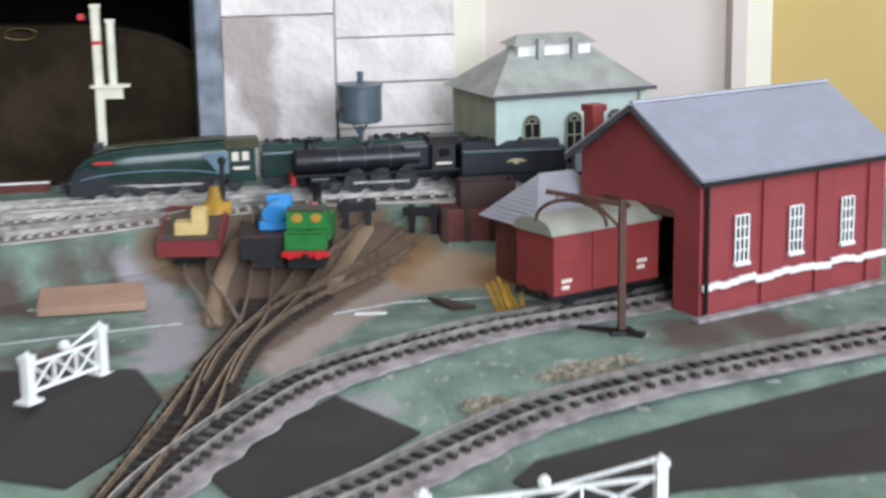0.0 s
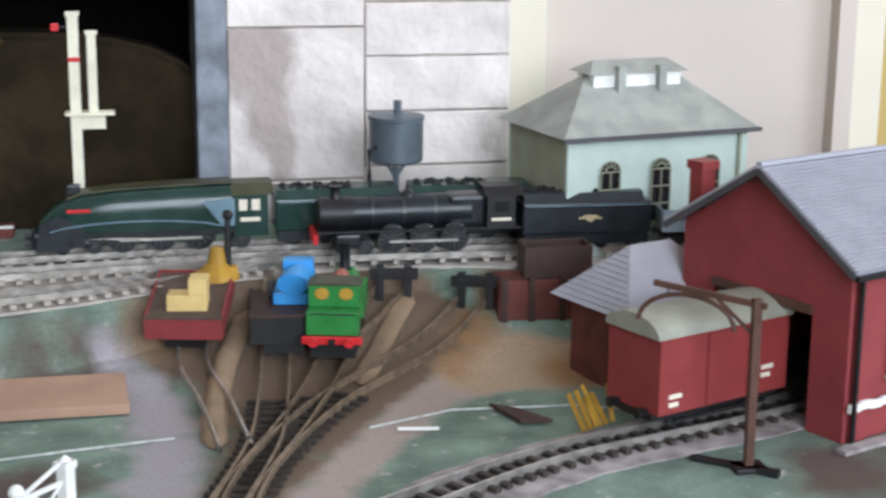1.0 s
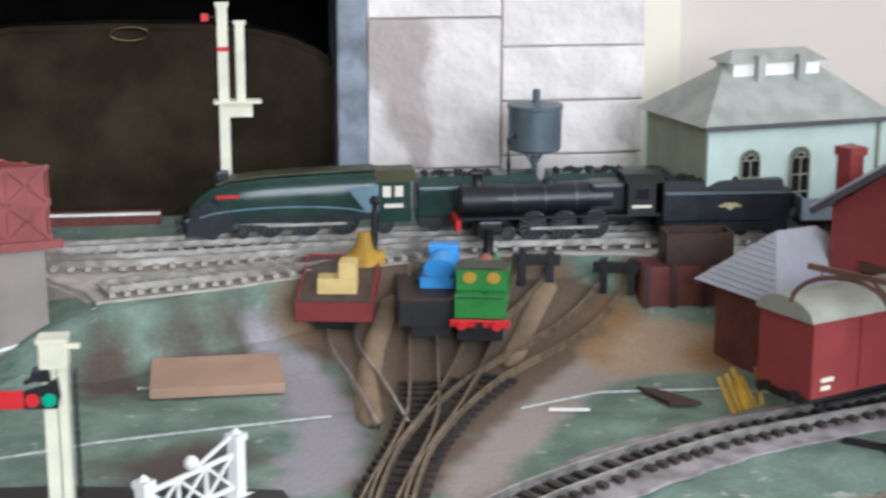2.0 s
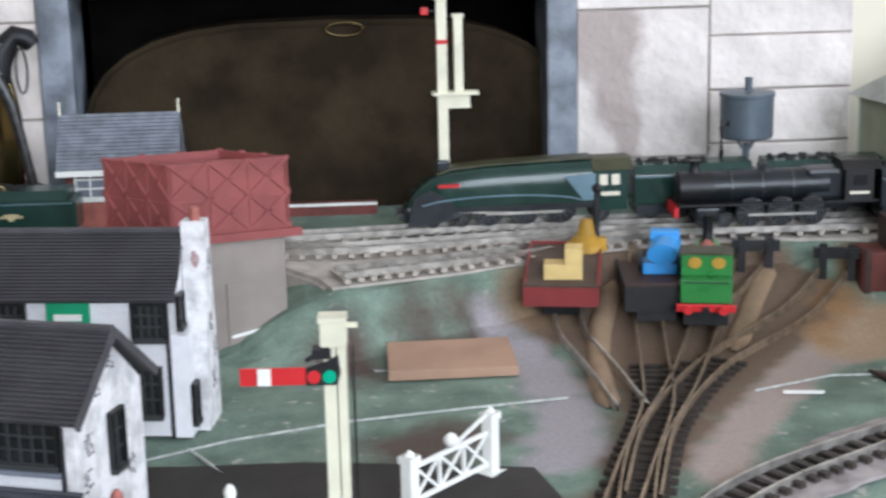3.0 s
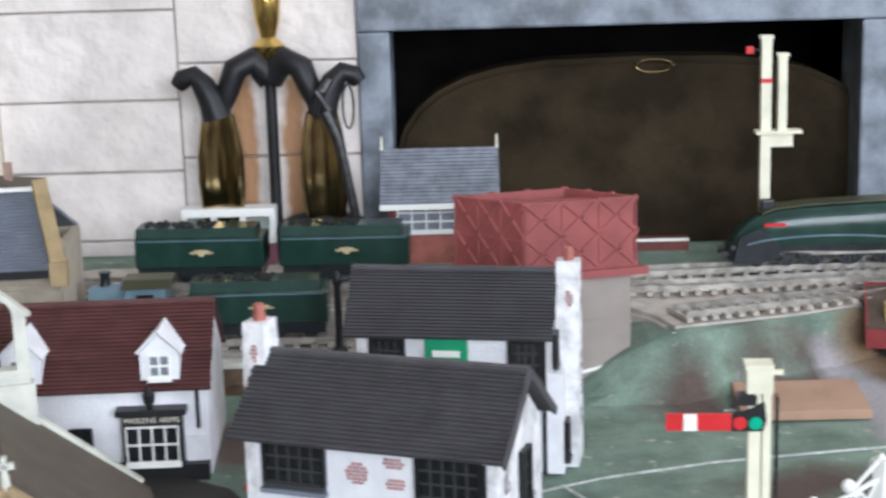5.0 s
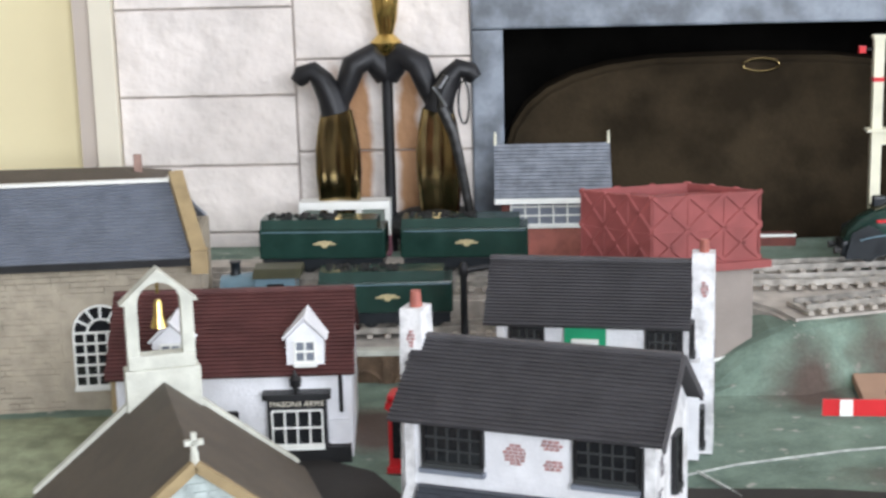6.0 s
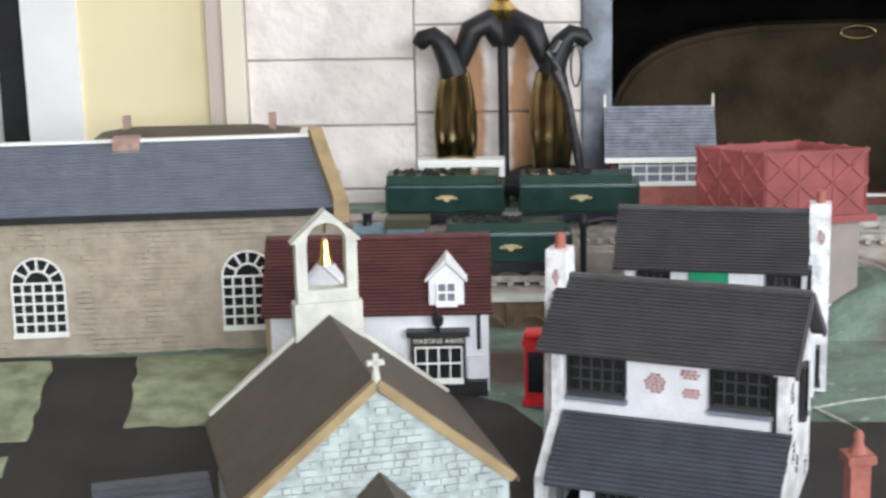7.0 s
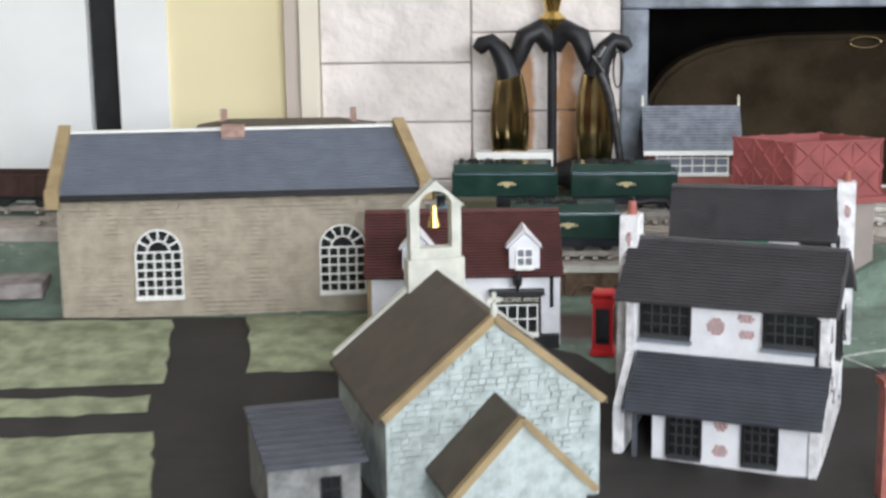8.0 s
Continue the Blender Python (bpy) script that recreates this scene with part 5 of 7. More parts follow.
def church():
    # local y runs from the front gable (0) to the back, x = 0 on the ridge
    t = thing("village_church", -0.516, 0.790, -0.033, 17.5, "small pale stone church with brown roof and open bellcote", "church")
    h, L, E, R = 0.063, 0.132, 0.059, 0.108
    part("wall", boxes((-h, -h + 0.004, 0.004, L - 0.004, 0, E)), "church_stone", t)
    part("wall", boxes((h - 0.004, h, 0.004, L - 0.004, 0, E)), "church_stone", t)
    for y0 in (0.0, L - 0.004):
        bm = bmesh.new()
        extrude_profile(bm, [(-h, 0), (h, 0), (h, E), (0, R), (-h, E)], "y", y0, y0 + 0.004)
        part("gable", bm, "church_stone", t, "pale blue-grey stone gable")
    for sgn in (-1, 1):
        bm = bmesh.new()
        extrude_profile(bm, [(sgn * (h + 0.006), E - 0.005), (0, R + 0.001), (0, R + 0.0035), (sgn * (h + 0.006), E - 0.0025)], "y", 0.003, L - 0.003)
        part("roof_slope", bm, "church_roof", t)
    for y0, m in ((-0.003, "tan"), (L - 0.003, "church_light")):
        for sgn in (-1, 1):
            bm = bmesh.new()
            bar(bm, (sgn * (h + 0.002), y0 + 0.003, E - 0.0005), (0, y0 + 0.003, R + 0.004), 0.005, 0.0045)
            part("coping", bm, m, t)
    bm = bmesh.new()
    cyl(bm, (0, 0.001, R + 0.004), (0, 0.001, R + 0.010), 0.0022, 0.0016, 8)
    box(bm, -0.0012, 0.0012, -0.0002, 0.0022, R + 0.010, R + 0.018)
    box(bm, -0.004, 0.004, -0.0002, 0.0022, R + 0.0125, R + 0.0148)
    part("cross", bm, "church_light", t, "pale stone cross finial")
    # bellcote
    by = L - 0.002
    bm = boxes((-0.0185, 0.0185, by - 0.006, by + 0.006, R - 0.016, R + 0.010), (-0.0165, 0.0165, by - 0.005, by + 0.005, R + 0.010, R + 0.017), bevel=0.0008)
    b = part("bellcote", bm, "church_light", t, "open stone bellcote")
    bm = boxes((-0.0165, -0.0105, by - 0.0045, by + 0.0045, R + 0.017, R + 0.043), (0.0105, 0.0165, by - 0.0045, by + 0.0045, R + 0.017, R + 0.043))
    part("pier", bm, "church_light", b)
    bm = bmesh.new()
    outer = [(-0.019, R + 0.043), (0.0, R + 0.060), (0.019, R + 0.043)]
    inner = [(0.0105 * math.cos(a), R + 0.043 + 0.0105 * math.sin(a)) for a in [k * math.pi / 10 for k in range(11)]]
    extrude_profile(bm, outer + inner, "y", by - 0.005, by + 0.005)
    part("arch", bm, "church_light", b)
    bm = bmesh.new()
    cyl(bm, (0, by, R + 0.047), (0, by, R + 0.053), 0.0009, None, 6)
    lathe(bm, [(0.0012, 0.014), (0.0022, 0.012), (0.0026, 0.006), (0.0042, 0.001), (0.0044, 0.0)][::-1], 12, (0.0, by, R + 0.030))
    part("bell", bm, "brass", b, smooth=True)
    # porch
    p0, ph, pe, pr = -0.052, 0.036, 0.030, 0.066
    bm = bmesh.new()
    extrude_profile(bm, [(-ph, 0), (ph, 0), (ph, pe), (0, pr), (-ph, pe)], "y", p0, p0 + 0.004)
    part("porch_gable", bm, "church_stone", t)
    part("porch_wall", boxes((-ph, -ph + 0.004, p0 + 0.004, -0.0005, 0, pe)), "church_stone", t)
    part("porch_wall", boxes((ph - 0.004, ph, p0 + 0.004, -0.0005, 0, pe)), "church_stone", t)
    for sgn in (-1, 1):
        bm = bmesh.new()
        extrude_profile(bm, [(sgn * (ph + 0.005), pe - 0.004), (0, pr + 0.001), (0, pr + 0.003), (sgn * (ph + 0.005), pe - 0.002)], "y", p0 + 0.002, -0.0005)
        part("porch_roof", bm, "church_roof", t)
        bm = bmesh.new()
        bar(bm, (sgn * (ph + 0.006), p0 + 0.001, pe - 0.005), (0, p0 + 0.001, pr + 0.003), 0.005, 0.004)
        part("porch_coping", bm, "tan", t)
    # coursed stone relief on the front gable
    bm = bmesh.new()
    rnd = random.Random(8)
    for r in range(28):
        z = 0.002 + r * 0.0038
        half = h - 0.003 if z < E else (R - z) / (R - E) * h - 0.005
        x = -half
        while x < half - 0.003:
            w = rnd.uniform(0.004, 0.009)
            if rnd.random() < 0.8:
                box(bm, x, min(half, x + w - 0.0007), -0.0008 - rnd.uniform(0, 0.0007), 0.0, z, z + 0.0031)
            x += w
    tagged(part("stone_relief", bm, "church_stone", t), kind="stuff")
    # side annex
    bm = bmesh.new()
    extrude_profile(bm, [(0.005, 0), (0.075, 0), (0.075, 0.044), (0.005, 0.034)], "x", -h - 0.066, -h - 0.014)
    a = part("annex", bm, "annex_stone", t, "grey stone lean-to annex")
    window(t, -h - 0.031, 0.005, 0.012, 0.011, 0.015, 2, 2, "black", bars=0.0009)
    roof_part("annex_roof", "slate_blue_dark", a, "", -h - 0.068, -h - 0.010, 0.0, 0.035, 0.080, 0.0465, 0.002, 10)


church()


def arch_wall():
    t = thing("retaining_wall", -0.56, 1.1495, -0.0205, 1, "brown stone retaining wall with blind arches and pale coping", "retaining wall")
    part("wall", boxes((0, 0.168, 0, 0.006, -0.02, 0.039)), "brown_stone", t)
    part("coping", boxes((0, 0.168, -0.003, 0.008, 0.0392, 0.0425)), "church_light", t)
    for k in range(5):
        x = 0.008 + k * 0.029
        part("pier", boxes((x, x + 0.006, -0.0025, 0, -0.02, 0.039)), "brown_stone", t)
        bm = bmesh.new()
        tube(bm, [(x + 0.0175 + 0.0105 * math.cos(a), -0.001, 0.018 + 0.0105 * math.sin(a)) for a in [q * math.pi / 10 for q in range(11)]], 0.0014, 6)
        part("arch_ring", bm, "brown_stone", t)


arch_wall()


# ---- things: posts, signals, gates ----
def bracket_signal():
    t = thing("bracket_signal", -0.1205, 1.301, 0.042, 0, "tall cream bracket signal with two posts behind the tracks", "signal")
    bm = bmesh.new()
    box(bm, -0.0035, 0.0035, -0.0035, 0.0035, 0.0, 0.158)
    box(bm, -0.0045, 0.0045, -0.0045, 0.0045, 0.158, 0.1605)
    part("main_post", bm, "cream", t)
    part("platform", boxes((-0.007, 0.025, -0.006, 0.006, 0.0925, 0.0945)), "cream", t)
    bm = bmesh.new()
    box(bm, 0.0085, 0.0145, -0.003, 0.003, 0.0945, 0.146)
    box(bm, 0.0075, 0.0155, -0.004, 0.004, 0.146, 0.148)
    part("side_post", bm, "cream", t)
    part("bracket", boxes((0.0036, 0.019, -0.0025, 0.0025, 0.083, 0.0924)), "cream", t)
    part("lamp", boxes((-0.014, -0.009, -0.002, 0.002, 0.148, 0.153), bevel=0.0005), "bright_red", t, "tiny red signal lamp")
    part("lamp_arm", boxes((-0.009, -0.0036, -0.0006, 0.0006, 0.150, 0.1512)), "iron", t)
    part("red_band", boxes((-0.0038, 0.0038, -0.0038, 0.0038, 0.128, 0.131)), "bright_red", t)
    part("foot", boxes((-0.008, 0.008, -0.007, 0.007, 0, 0.004)), "black", t)


bracket_signal()


def semaphore():
    t = thing("semaphore_signal", -0.2045, 0.85, gz(-0.2045, 0.85), -4, "cream semaphore signal post with a level red and white arm", "signal")
    H = 0.1198
    bm = bmesh.new()
    box(bm, -0.0045, 0.0008, -0.004, 0.004, 0, H - 0.013)
    box(bm, 0.0015, 0.0052, -0.004, 0.004, 0, H - 0.013)
    part("post", bm, "cream", t)
    bm = boxes((-0.0056, 0.0058, -0.005, 0.005, H - 0.013, H - 0.002), bevel=0.0005)
    box(bm, -0.0063, 0.0060, -0.0058, 0.0058, H - 0.002, H)
    box(bm, 0.0058, 0.0105, -0.001, 0.001, H - 0.0055, H - 0.0035)
    part("cap", bm, "cream", t)
    zc = 0.0949
    arm = part("arm", boxes((-0.040, -0.012, -0.0068, -0.0056, zc - 0.0038, zc + 0.0038)), "bright_red", t, "bright red arm with a white stripe")
    part("stripe", boxes((-0.0325, -0.0268, -0.0072, -0.0069, zc - 0.0038, zc + 0.0038)), "gate_white", arm)
    bm = bmesh.new()
    extrude_profile(bm, [(-0.012, zc - 0.0042), (0.0015, zc - 0.0042), (0.003, zc + 0.001), (0.002, zc + 0.009), (-0.003, zc + 0.006), (-0.012, zc + 0.0035)], "y", -0.0066, -0.0054)
    sp = part("spectacle", bm, "black", arm)
    for x, m in ((-0.0085, "bright_red"), (-0.0018, "lens_green")):
        bm = bmesh.new()
        cyl(bm, (x, -0.0076, zc - 0.0003), (x, -0.0067, zc - 0.0003), 0.0029, None, 16)
        part("lens", bm, m, sp)
    bm = bmesh.new()
    box(bm, -0.009, -0.001, -0.005, 0.003, zc + 0.0068, zc + 0.011)
    bar(bm, (-0.012, -0.004, zc + 0.006), (-0.002, -0.004, zc + 0.012), 0.0012, 0.002)
    part("lamp_bracket", bm, "iron", t)
    lad = bmesh.new()
    for y in (-0.003, 0.003):
        cyl(lad, (0.008, y, 0), (0.008, y, 0.105), 0.0004, None, 5)
    for k in range(24):
        cyl(lad, (0.008, -0.003, 0.003 + k * 0.0042), (0.008, 0.003, 0.003 + k * 0.0042), 0.00035, None, 5)
    part("ladder", lad, "black", t)


M["lens_green"] = mat("green_lens", (0.0, 0.38, 0.22), 0.2, vary=0.1, scale=200, bump=0)
semaphore()


def crossing_gate(x, y, rz, w=0.058, h=0.032, label="white level crossing gate with diagonal braces"):
    t = thing("crossing_gate", x, y, gz(x, y), rz, label, "gate", "crossing gates")
    for px, hh in ((0, h * 0.95), (w, h * 0.85)):
        bm = bmesh.new()
        box(bm, px - 0.003, px + 0.003, -0.003, 0.003, 0, hh)
        box(bm, px - 0.0038, px + 0.0038, -0.0038, 0.0038, hh - 0.0035, hh)
        cyl(bm, (px, 0, hh), (px, 0, hh + 0.0025), 0.003, 0.0008, 8)
        box(bm, px - 0.0065, px + 0.0065, -0.0055, 0.0055, 0, 0.002)
        part("post", bm, "gate_white", t)
    for z in (0.006, h * 0.66):
        bm = bmesh.new()
        bar(bm, (0.003, 0, z), (w - 0.003, 0, z), 0.0015, 0.0022)
        part("rail", bm, "gate_white", t)
    n = 3
    for k in range(n):
        a, b = 0.003 + (w - 0.006) * k / n, 0.003 + (w - 0.006) * (k + 1) / n
        for z0, z1 in ((0.006, h * 0.66), (h * 0.66, 0.006)):
            bm = bmesh.new()
            bar(bm, (a, 0, z0), (b, 0, z1), 0.0012, 0.0014)
            part("brace", bm, "gate_white", t)
        if k:
            part("upright", boxes((a - 0.0008, a + 0.0008, -0.0008, 0.0008, 0.006, h * 0.66)), "gate_white", t)
    bm = bmesh.new()
    bar(bm, (0.002, 0, h * 0.95), (w * 0.5, 0, h * 0.68), 0.0014, 0.0016)
    part("stay", bm, "gate_white", t)
    bm = bmesh.new()
    bmesh.ops.create_uvsphere(bm, u_segments=10, v_segments=8, radius=0.0036, matrix=Matrix.Translation((w * 0.5, 0, h * 0.80)))
    part("target", bm, "gate_white", t)
    return t


crossing_gate(-0.1295, 0.930, -133, 0.062, 0.034)
crossing_gate(0.152, 0.695, 184, 0.128, 0.034, "long white level crossing gate beside the black road")


def loading_gauge():
    t = thing("loading_gauge", 0.2105, 0.937, -0.002, 0, "dark brown loading gauge post with a curved hanging bar", "loading gauge")
    bm = bmesh.new()
    box(bm, -0.0022, 0.0022, -0.0022, 0.0022, 0, 0.092)
    part("post", bm, "wood_brown", t)
    bm = bmesh.new()
    bar(bm, (0.004, -0.003, 0.0885), (-0.042, 0.035, 0.0935), 0.0025, 0.003)
    part("arm", bm, "wood_brown", t)
    bm = bmesh.new()
    bar(bm, (0, 0, 0.072), (-0.016, 0.013, 0.0895), 0.0016, 0.0016)
    part("stay", bm, "wood_brown", t)
    bm = bmesh.new()
    tube(bm, [(-0.028 + 0.020 * math.cos(a), 0.024 - 0.016 * math.cos(a), 0.073 + 0.016 * math.sin(a)) for a in [k * math.pi / 12 for k in range(13)]], 0.0013, 8)
    part("gauge_bar", bm, "wood_brown", t)
    bm = bmesh.new()
    for x in (-0.036, -0.020):
        cyl(bm, (x, 0.024 + (x + 0.028) * -0.8, 0.087), (x, 0.024 + (x + 0.028) * -0.8, 0.092), 0.0005, None, 5)
    part("hanger", bm, "iron", t)
    bm = boxes((-0.009, 0.009, -0.007, 0.007, 0, 0.004), bevel=0.001)
    bar(bm, (-0.024, 0.018, 0.002), (0.012, -0.012, 0.002), 0.006, 0.004)
    part("foot", bm, "black", t)


loading_gauge()


def water_column():
    t = thing("water_tank", 0.0965, 1.305, 0.042, 0, "blue-grey round water tank on a post with black hose", "water tank")
    bm = bmesh.new()
    lathe(bm, [(0.002, 0.0525), (0.0175, 0.0540), (0.0188, 0.0555), (0.0190, 0.0835), (0.0198, 0.084), (0.0198, 0.0865), (0.012, 0.0875), (0.003, 0.088)], 32)
    part("tank", bm, "tank_grey", t, smooth=True)
    bm = bmesh.new()
    cyl(bm, (0, 0, 0), (0, 0, 0.05), 0.0024, 0.0024, 10)
    for sgn in (-1, 1):
        cyl(bm, (sgn * 0.006, 0, 0.052), (0, 0, 0.042), 0.0012, None, 6)
    part("post", bm, "tank_grey", t)
    bm = bmesh.new()
    cyl(bm, (0.001, 0, 0.087), (0.001, 0, 0.097), 0.0028, None, 8)
    part("finial", bm, "tank_grey", t)
    bm = bmesh.new()
    tube(bm, [(-0.012, -0.008, 0.06), (-0.017, -0.010, 0.068), (-0.021, -0.011, 0.064), (-0.021, -0.012, 0.045), (-0.019, -0.012, 0.02), (-0.018, -0.012, 0.008)], 0.0017, 8)
    part("hose", bm, "black", t, smooth=True)
    bm = bmesh.new()
    cyl(bm, (0, 0, 0), (0, 0, 0.004), 0.008, 0.005, 12)
    part("foot", bm, "tank_grey", t)


water_column()


def yard_crane_column():
    t = thing("water_crane", -0.412, 1.164, 0.022, 0, "black iron water crane with a swung out arm", "water crane")
    bm = bmesh.new()
    lathe(bm, [(0.005, 0), (0.005, 0.003), (0.0024, 0.006), (0.0022, 0.044), (0.0032, 0.046), (0.0032, 0.051), (0.0012, 0.054)], 12)
    part("column", bm, "iron", t, smooth=True)
    bm = bmesh.new()
    tube(bm, [(0, 0, 0.048), (0.014, 0.003, 0.050), (0.026, 0.005, 0.049), (0.029, 0.006, 0.043)], 0.0018, 8)
    part("arm", bm, "iron", t, smooth=True)


yard_crane_column()


def arched_hut():
    t = thing("platelayers_hut", -0.076, 1.338, 0.042, -6, "plum red hut with a rounded roof beside the track", "hut")
    bm = bmesh.new()
    pts = [(-0.013, 0), (0.013, 0), (0.013, 0.017)] + [(0.013 * math.cos(a), 0.017 + 0.009 * math.sin(a)) for a in [k * math.pi / 8 for k in range(1, 8)]] + [(-0.013, 0.017)]
    extrude_profile(bm, pts, "y", -0.016, 0.016)
    part("body", bm, "purple_hut", t)
    bm = bmesh.new()
    pts = [(0.0142 * math.cos(a), 0.017 + 0.0102 * math.sin(a)) for a in [k * math.pi / 8 for k in range(9)]] + [(0.0132 * math.cos(a), 0.017 + 0.0092 * math.sin(a)) for a in [k * math.pi / 8 for k in range(8, -1, -1)]]
    extrude_profile(bm, pts, "y", -0.0175, 0.0175)
    part("roof", bm, "brick_dark", t)


arched_hut()


def buffer_stop(x, y, rz):
    t = thing("buffer_stop", x, y, gz(x, y), rz, "black buffer stop at the end of a siding", "buffer stop", "buffer stops")
    for sx in (-0.009, 0.009):
        part("upright", boxes((sx - 0.0026, sx + 0.0026, -0.003, 0.003, 0, 0.023)), "black", t)
        bm = bmesh.new()
        bar(bm, (sx, 0.001, 0.019), (sx, 0.018, 0.004), 0.003, 0.003)
        part("stay", bm, "black", t)
        bm = bmesh.new()
        cyl(bm, (sx, -0.003, 0.0175), (sx, -0.008, 0.0175), 0.002, 0.003, 10)
        part("buffer", bm, "black", t)
    part("beam", boxes((-0.0155, 0.0155, -0.0045, -0.0005, 0.0145, 0.0215)), "black", t)


buffer_stop(0.0745, 1.196, -10)
buffer_stop(0.1255, 1.183, -18)

# kerb slab of corrugated card, debris and sheets in the yard
slab_t = thing("card_sheet", -0.135, 1.095, gz(-0.135, 1.10), 0, "flat piece of brown corrugated card lying on the board", "card")
bm = boxes((-0.038, 0.038, -0.019, 0.024, 0.0, 0.0060), bevel=0.0008)
for v in bm.verts:
    if v.co.y > 0.0:
        v.co.z += 0.005
        v.co.x *= 0.97
part("sheet", bm, "cardboard", slab_t)


def bit(name, pts, h, material, label, category):
    bm = bmesh.new()
    cx, cy = sum(p[0] for p in pts) / len(pts), sum(p[1] for p in pts) / len(pts)
    extrude_profile(bm, [(p[0] - cx, p[1] - cy) for p in pts], "z", 0.0015, h)
    ob = new(name, mesh_of(bm, name, material))
    ob.location = (cx, cy, gz(cx, cy))
    return tagged(ob, label, category)


bit("scrap_plate", [(0.102, 1.051), (0.116, 1.04), (0.130, 1.018), (0.112, 1.02)], 0.0035, "wagon_brown", "dark scrap plate lying on the green board", "scrap")
bit("white_stick", [(0.044, 1.0235), (0.066, 1.0195), (0.066, 1.018), (0.044, 1.0215)], 0.003, "gate_white", "thin white stick lying on the green board", "stick")


def rubbish_pile():
    t = thing("timber_pile", 0.153, 1.006, 0, 30, "yellow timber offcuts stacked against the van", "timber")
    rnd = random.Random(3)
    for k in range(6):
        bm = bmesh.new()
        x = -0.012 + k * 0.0045
        bar(bm, (x, 0.0, 0.002), (x + rnd.uniform(-0.006, 0.006), 0.010, 0.022 + rnd.uniform(-0.006, 0.004)), 0.0025, 0.0016)
        part("board", bm, "mustard", t)


rubbish_pile()


def coal_bins():
    t = thing("coal_bin", 0.168, 1.165, gz(0.17, 1.165), -3, "dark red timber bin with a brown crate on top", "bin")
    part("bin", boxes((-0.031, 0.031, 0, 0.03, 0, 0.026), bevel=0.001), "brick_dark", t)
    for x in (-0.028, -0.010, 0.010, 0.028):
        part("post", boxes((x - 0.002, x + 0.002, -0.0025, 0.0, 0, 0.029)), "wagon_brown", t)
    bm = boxes((-0.014, 0.03, 0.004, 0.006, 0.0262, 0.047), (-0.014, 0.03, 0.026, 0.028, 0.0262, 0.047), (-0.014, -0.012, 0.006, 0.026, 0.0262, 0.047), (0.028, 0.03, 0.006, 0.026, 0.0262, 0.047), (-0.012, 0.028, 0.006, 0.026, 0.0262, 0.036))
    part("crate", bm, "wagon_brown", t)


coal_bins()


def kiosk():
    t = thing("platform_shelter", -0.538, 1.332, 0.042, 0, "pale grey open-fronted platform shelter on a plum base", "shelter")
    L = 0.068
    part("base", boxes((0, L, 0, 0.02, 0, 0.016)), "purple_hut", t)
    part("back", boxes((0, L, 0.017, 0.02, 0.0162, 0.040)), "hall_wall", t)
    for k in range(4):
        x = (L - 0.004) * k / 3
        part("pier", boxes((x, x + 0.004, 0, 0.0168, 0.0162, 0.036)), "gate_white", t)
    part("parapet", boxes((0, L, -0.001, 0.0168, 0.0362, 0.042)), "gate_white", t)
    part("sill", boxes((0, L, -0.0015, 0.0, 0.0162, 0.021)), "gate_white", t)


kiosk()

plat = thing("platform_edge", -0.195, 1.345, 0.042, -1.5, "low dark platform with a white painted edge", "platform")
part("deck", boxes((-0.07, 0.028, 0, 0.02, 0, 0.007)), "brick_dark", plat)
part("edge_line", boxes((-0.07, 0.028, -0.001, 0.002, 0.0072, 0.009)), "gate_white", plat)


def phone_box():
    t = thing("telephone_box", -0.443, 1.006, gz(-0.443, 1.006), -8, "bright red telephone box with a domed roof", "telephone box")
    t.matrix_basis = t.matrix_basis @ Matrix.Diagonal((1.3, 1.3, 1.12, 1))
    bm = boxes((-0.0055, 0.0055, -0.0055, 0.0055, 0, 0.036), bevel=0.0006)
    box(bm, -0.0063, 0.0063, -0.0063, 0.0063, 0, 0.003)
    box(bm, -0.0063, 0.0063, -0.0063, 0.0063, 0.033, 0.0365)
    part("body", bm, "bright_red", t)
    bm = bmesh.new()
    box(bm, -0.0060, 0.0060, -0.0060, 0.0060, 0.0366, 0.0405, 0.0018)
    part("roof", bm, "bright_red", t)
    part("pane", boxes((-0.0036, 0.0036, -0.0062, -0.0056, 0.008, 0.030)), "glass_dark", t)
    part("pane", boxes((0.0056, 0.0062, -0.0036, 0.0036, 0.008, 0.030)), "glass_dark", t)


phone_box()


def gate_pillar(x, y, mat_name, label, top=0.043):
    t = thing("gate_pillar", x, y, gz(x, y), 10, label, "pillar")
    h = top - gz(x, y)
    bm = boxes((-0.0048, 0.0048, -0.0048, 0.0048, 0, h - 0.006))
    part("shaft", bm, mat_name, t)
    part("cap", boxes((-0.0068, 0.0068, -0.0068, 0.0068, h - 0.006, h - 0.0015), bevel=0.0008), mat_name, t)
    bm = bmesh.new()
    lathe(bm, [(0.0045, 0), (0.003, 0.003), (0.0022, 0.005), (0.0026, 0.0085), (0.0012, 0.011)], 10, (0, 0, h - 0.0015))
    part("finial", bm, mat_name, t, smooth=True)


gate_pillar(-0.2935, 0.80, "terracotta", "terracotta gate pillar with a finial beside the road")
gate_pillar(-0.2496, 0.814, "gate_white", "white gate pillar with a slim finial beside the road", 0.037)


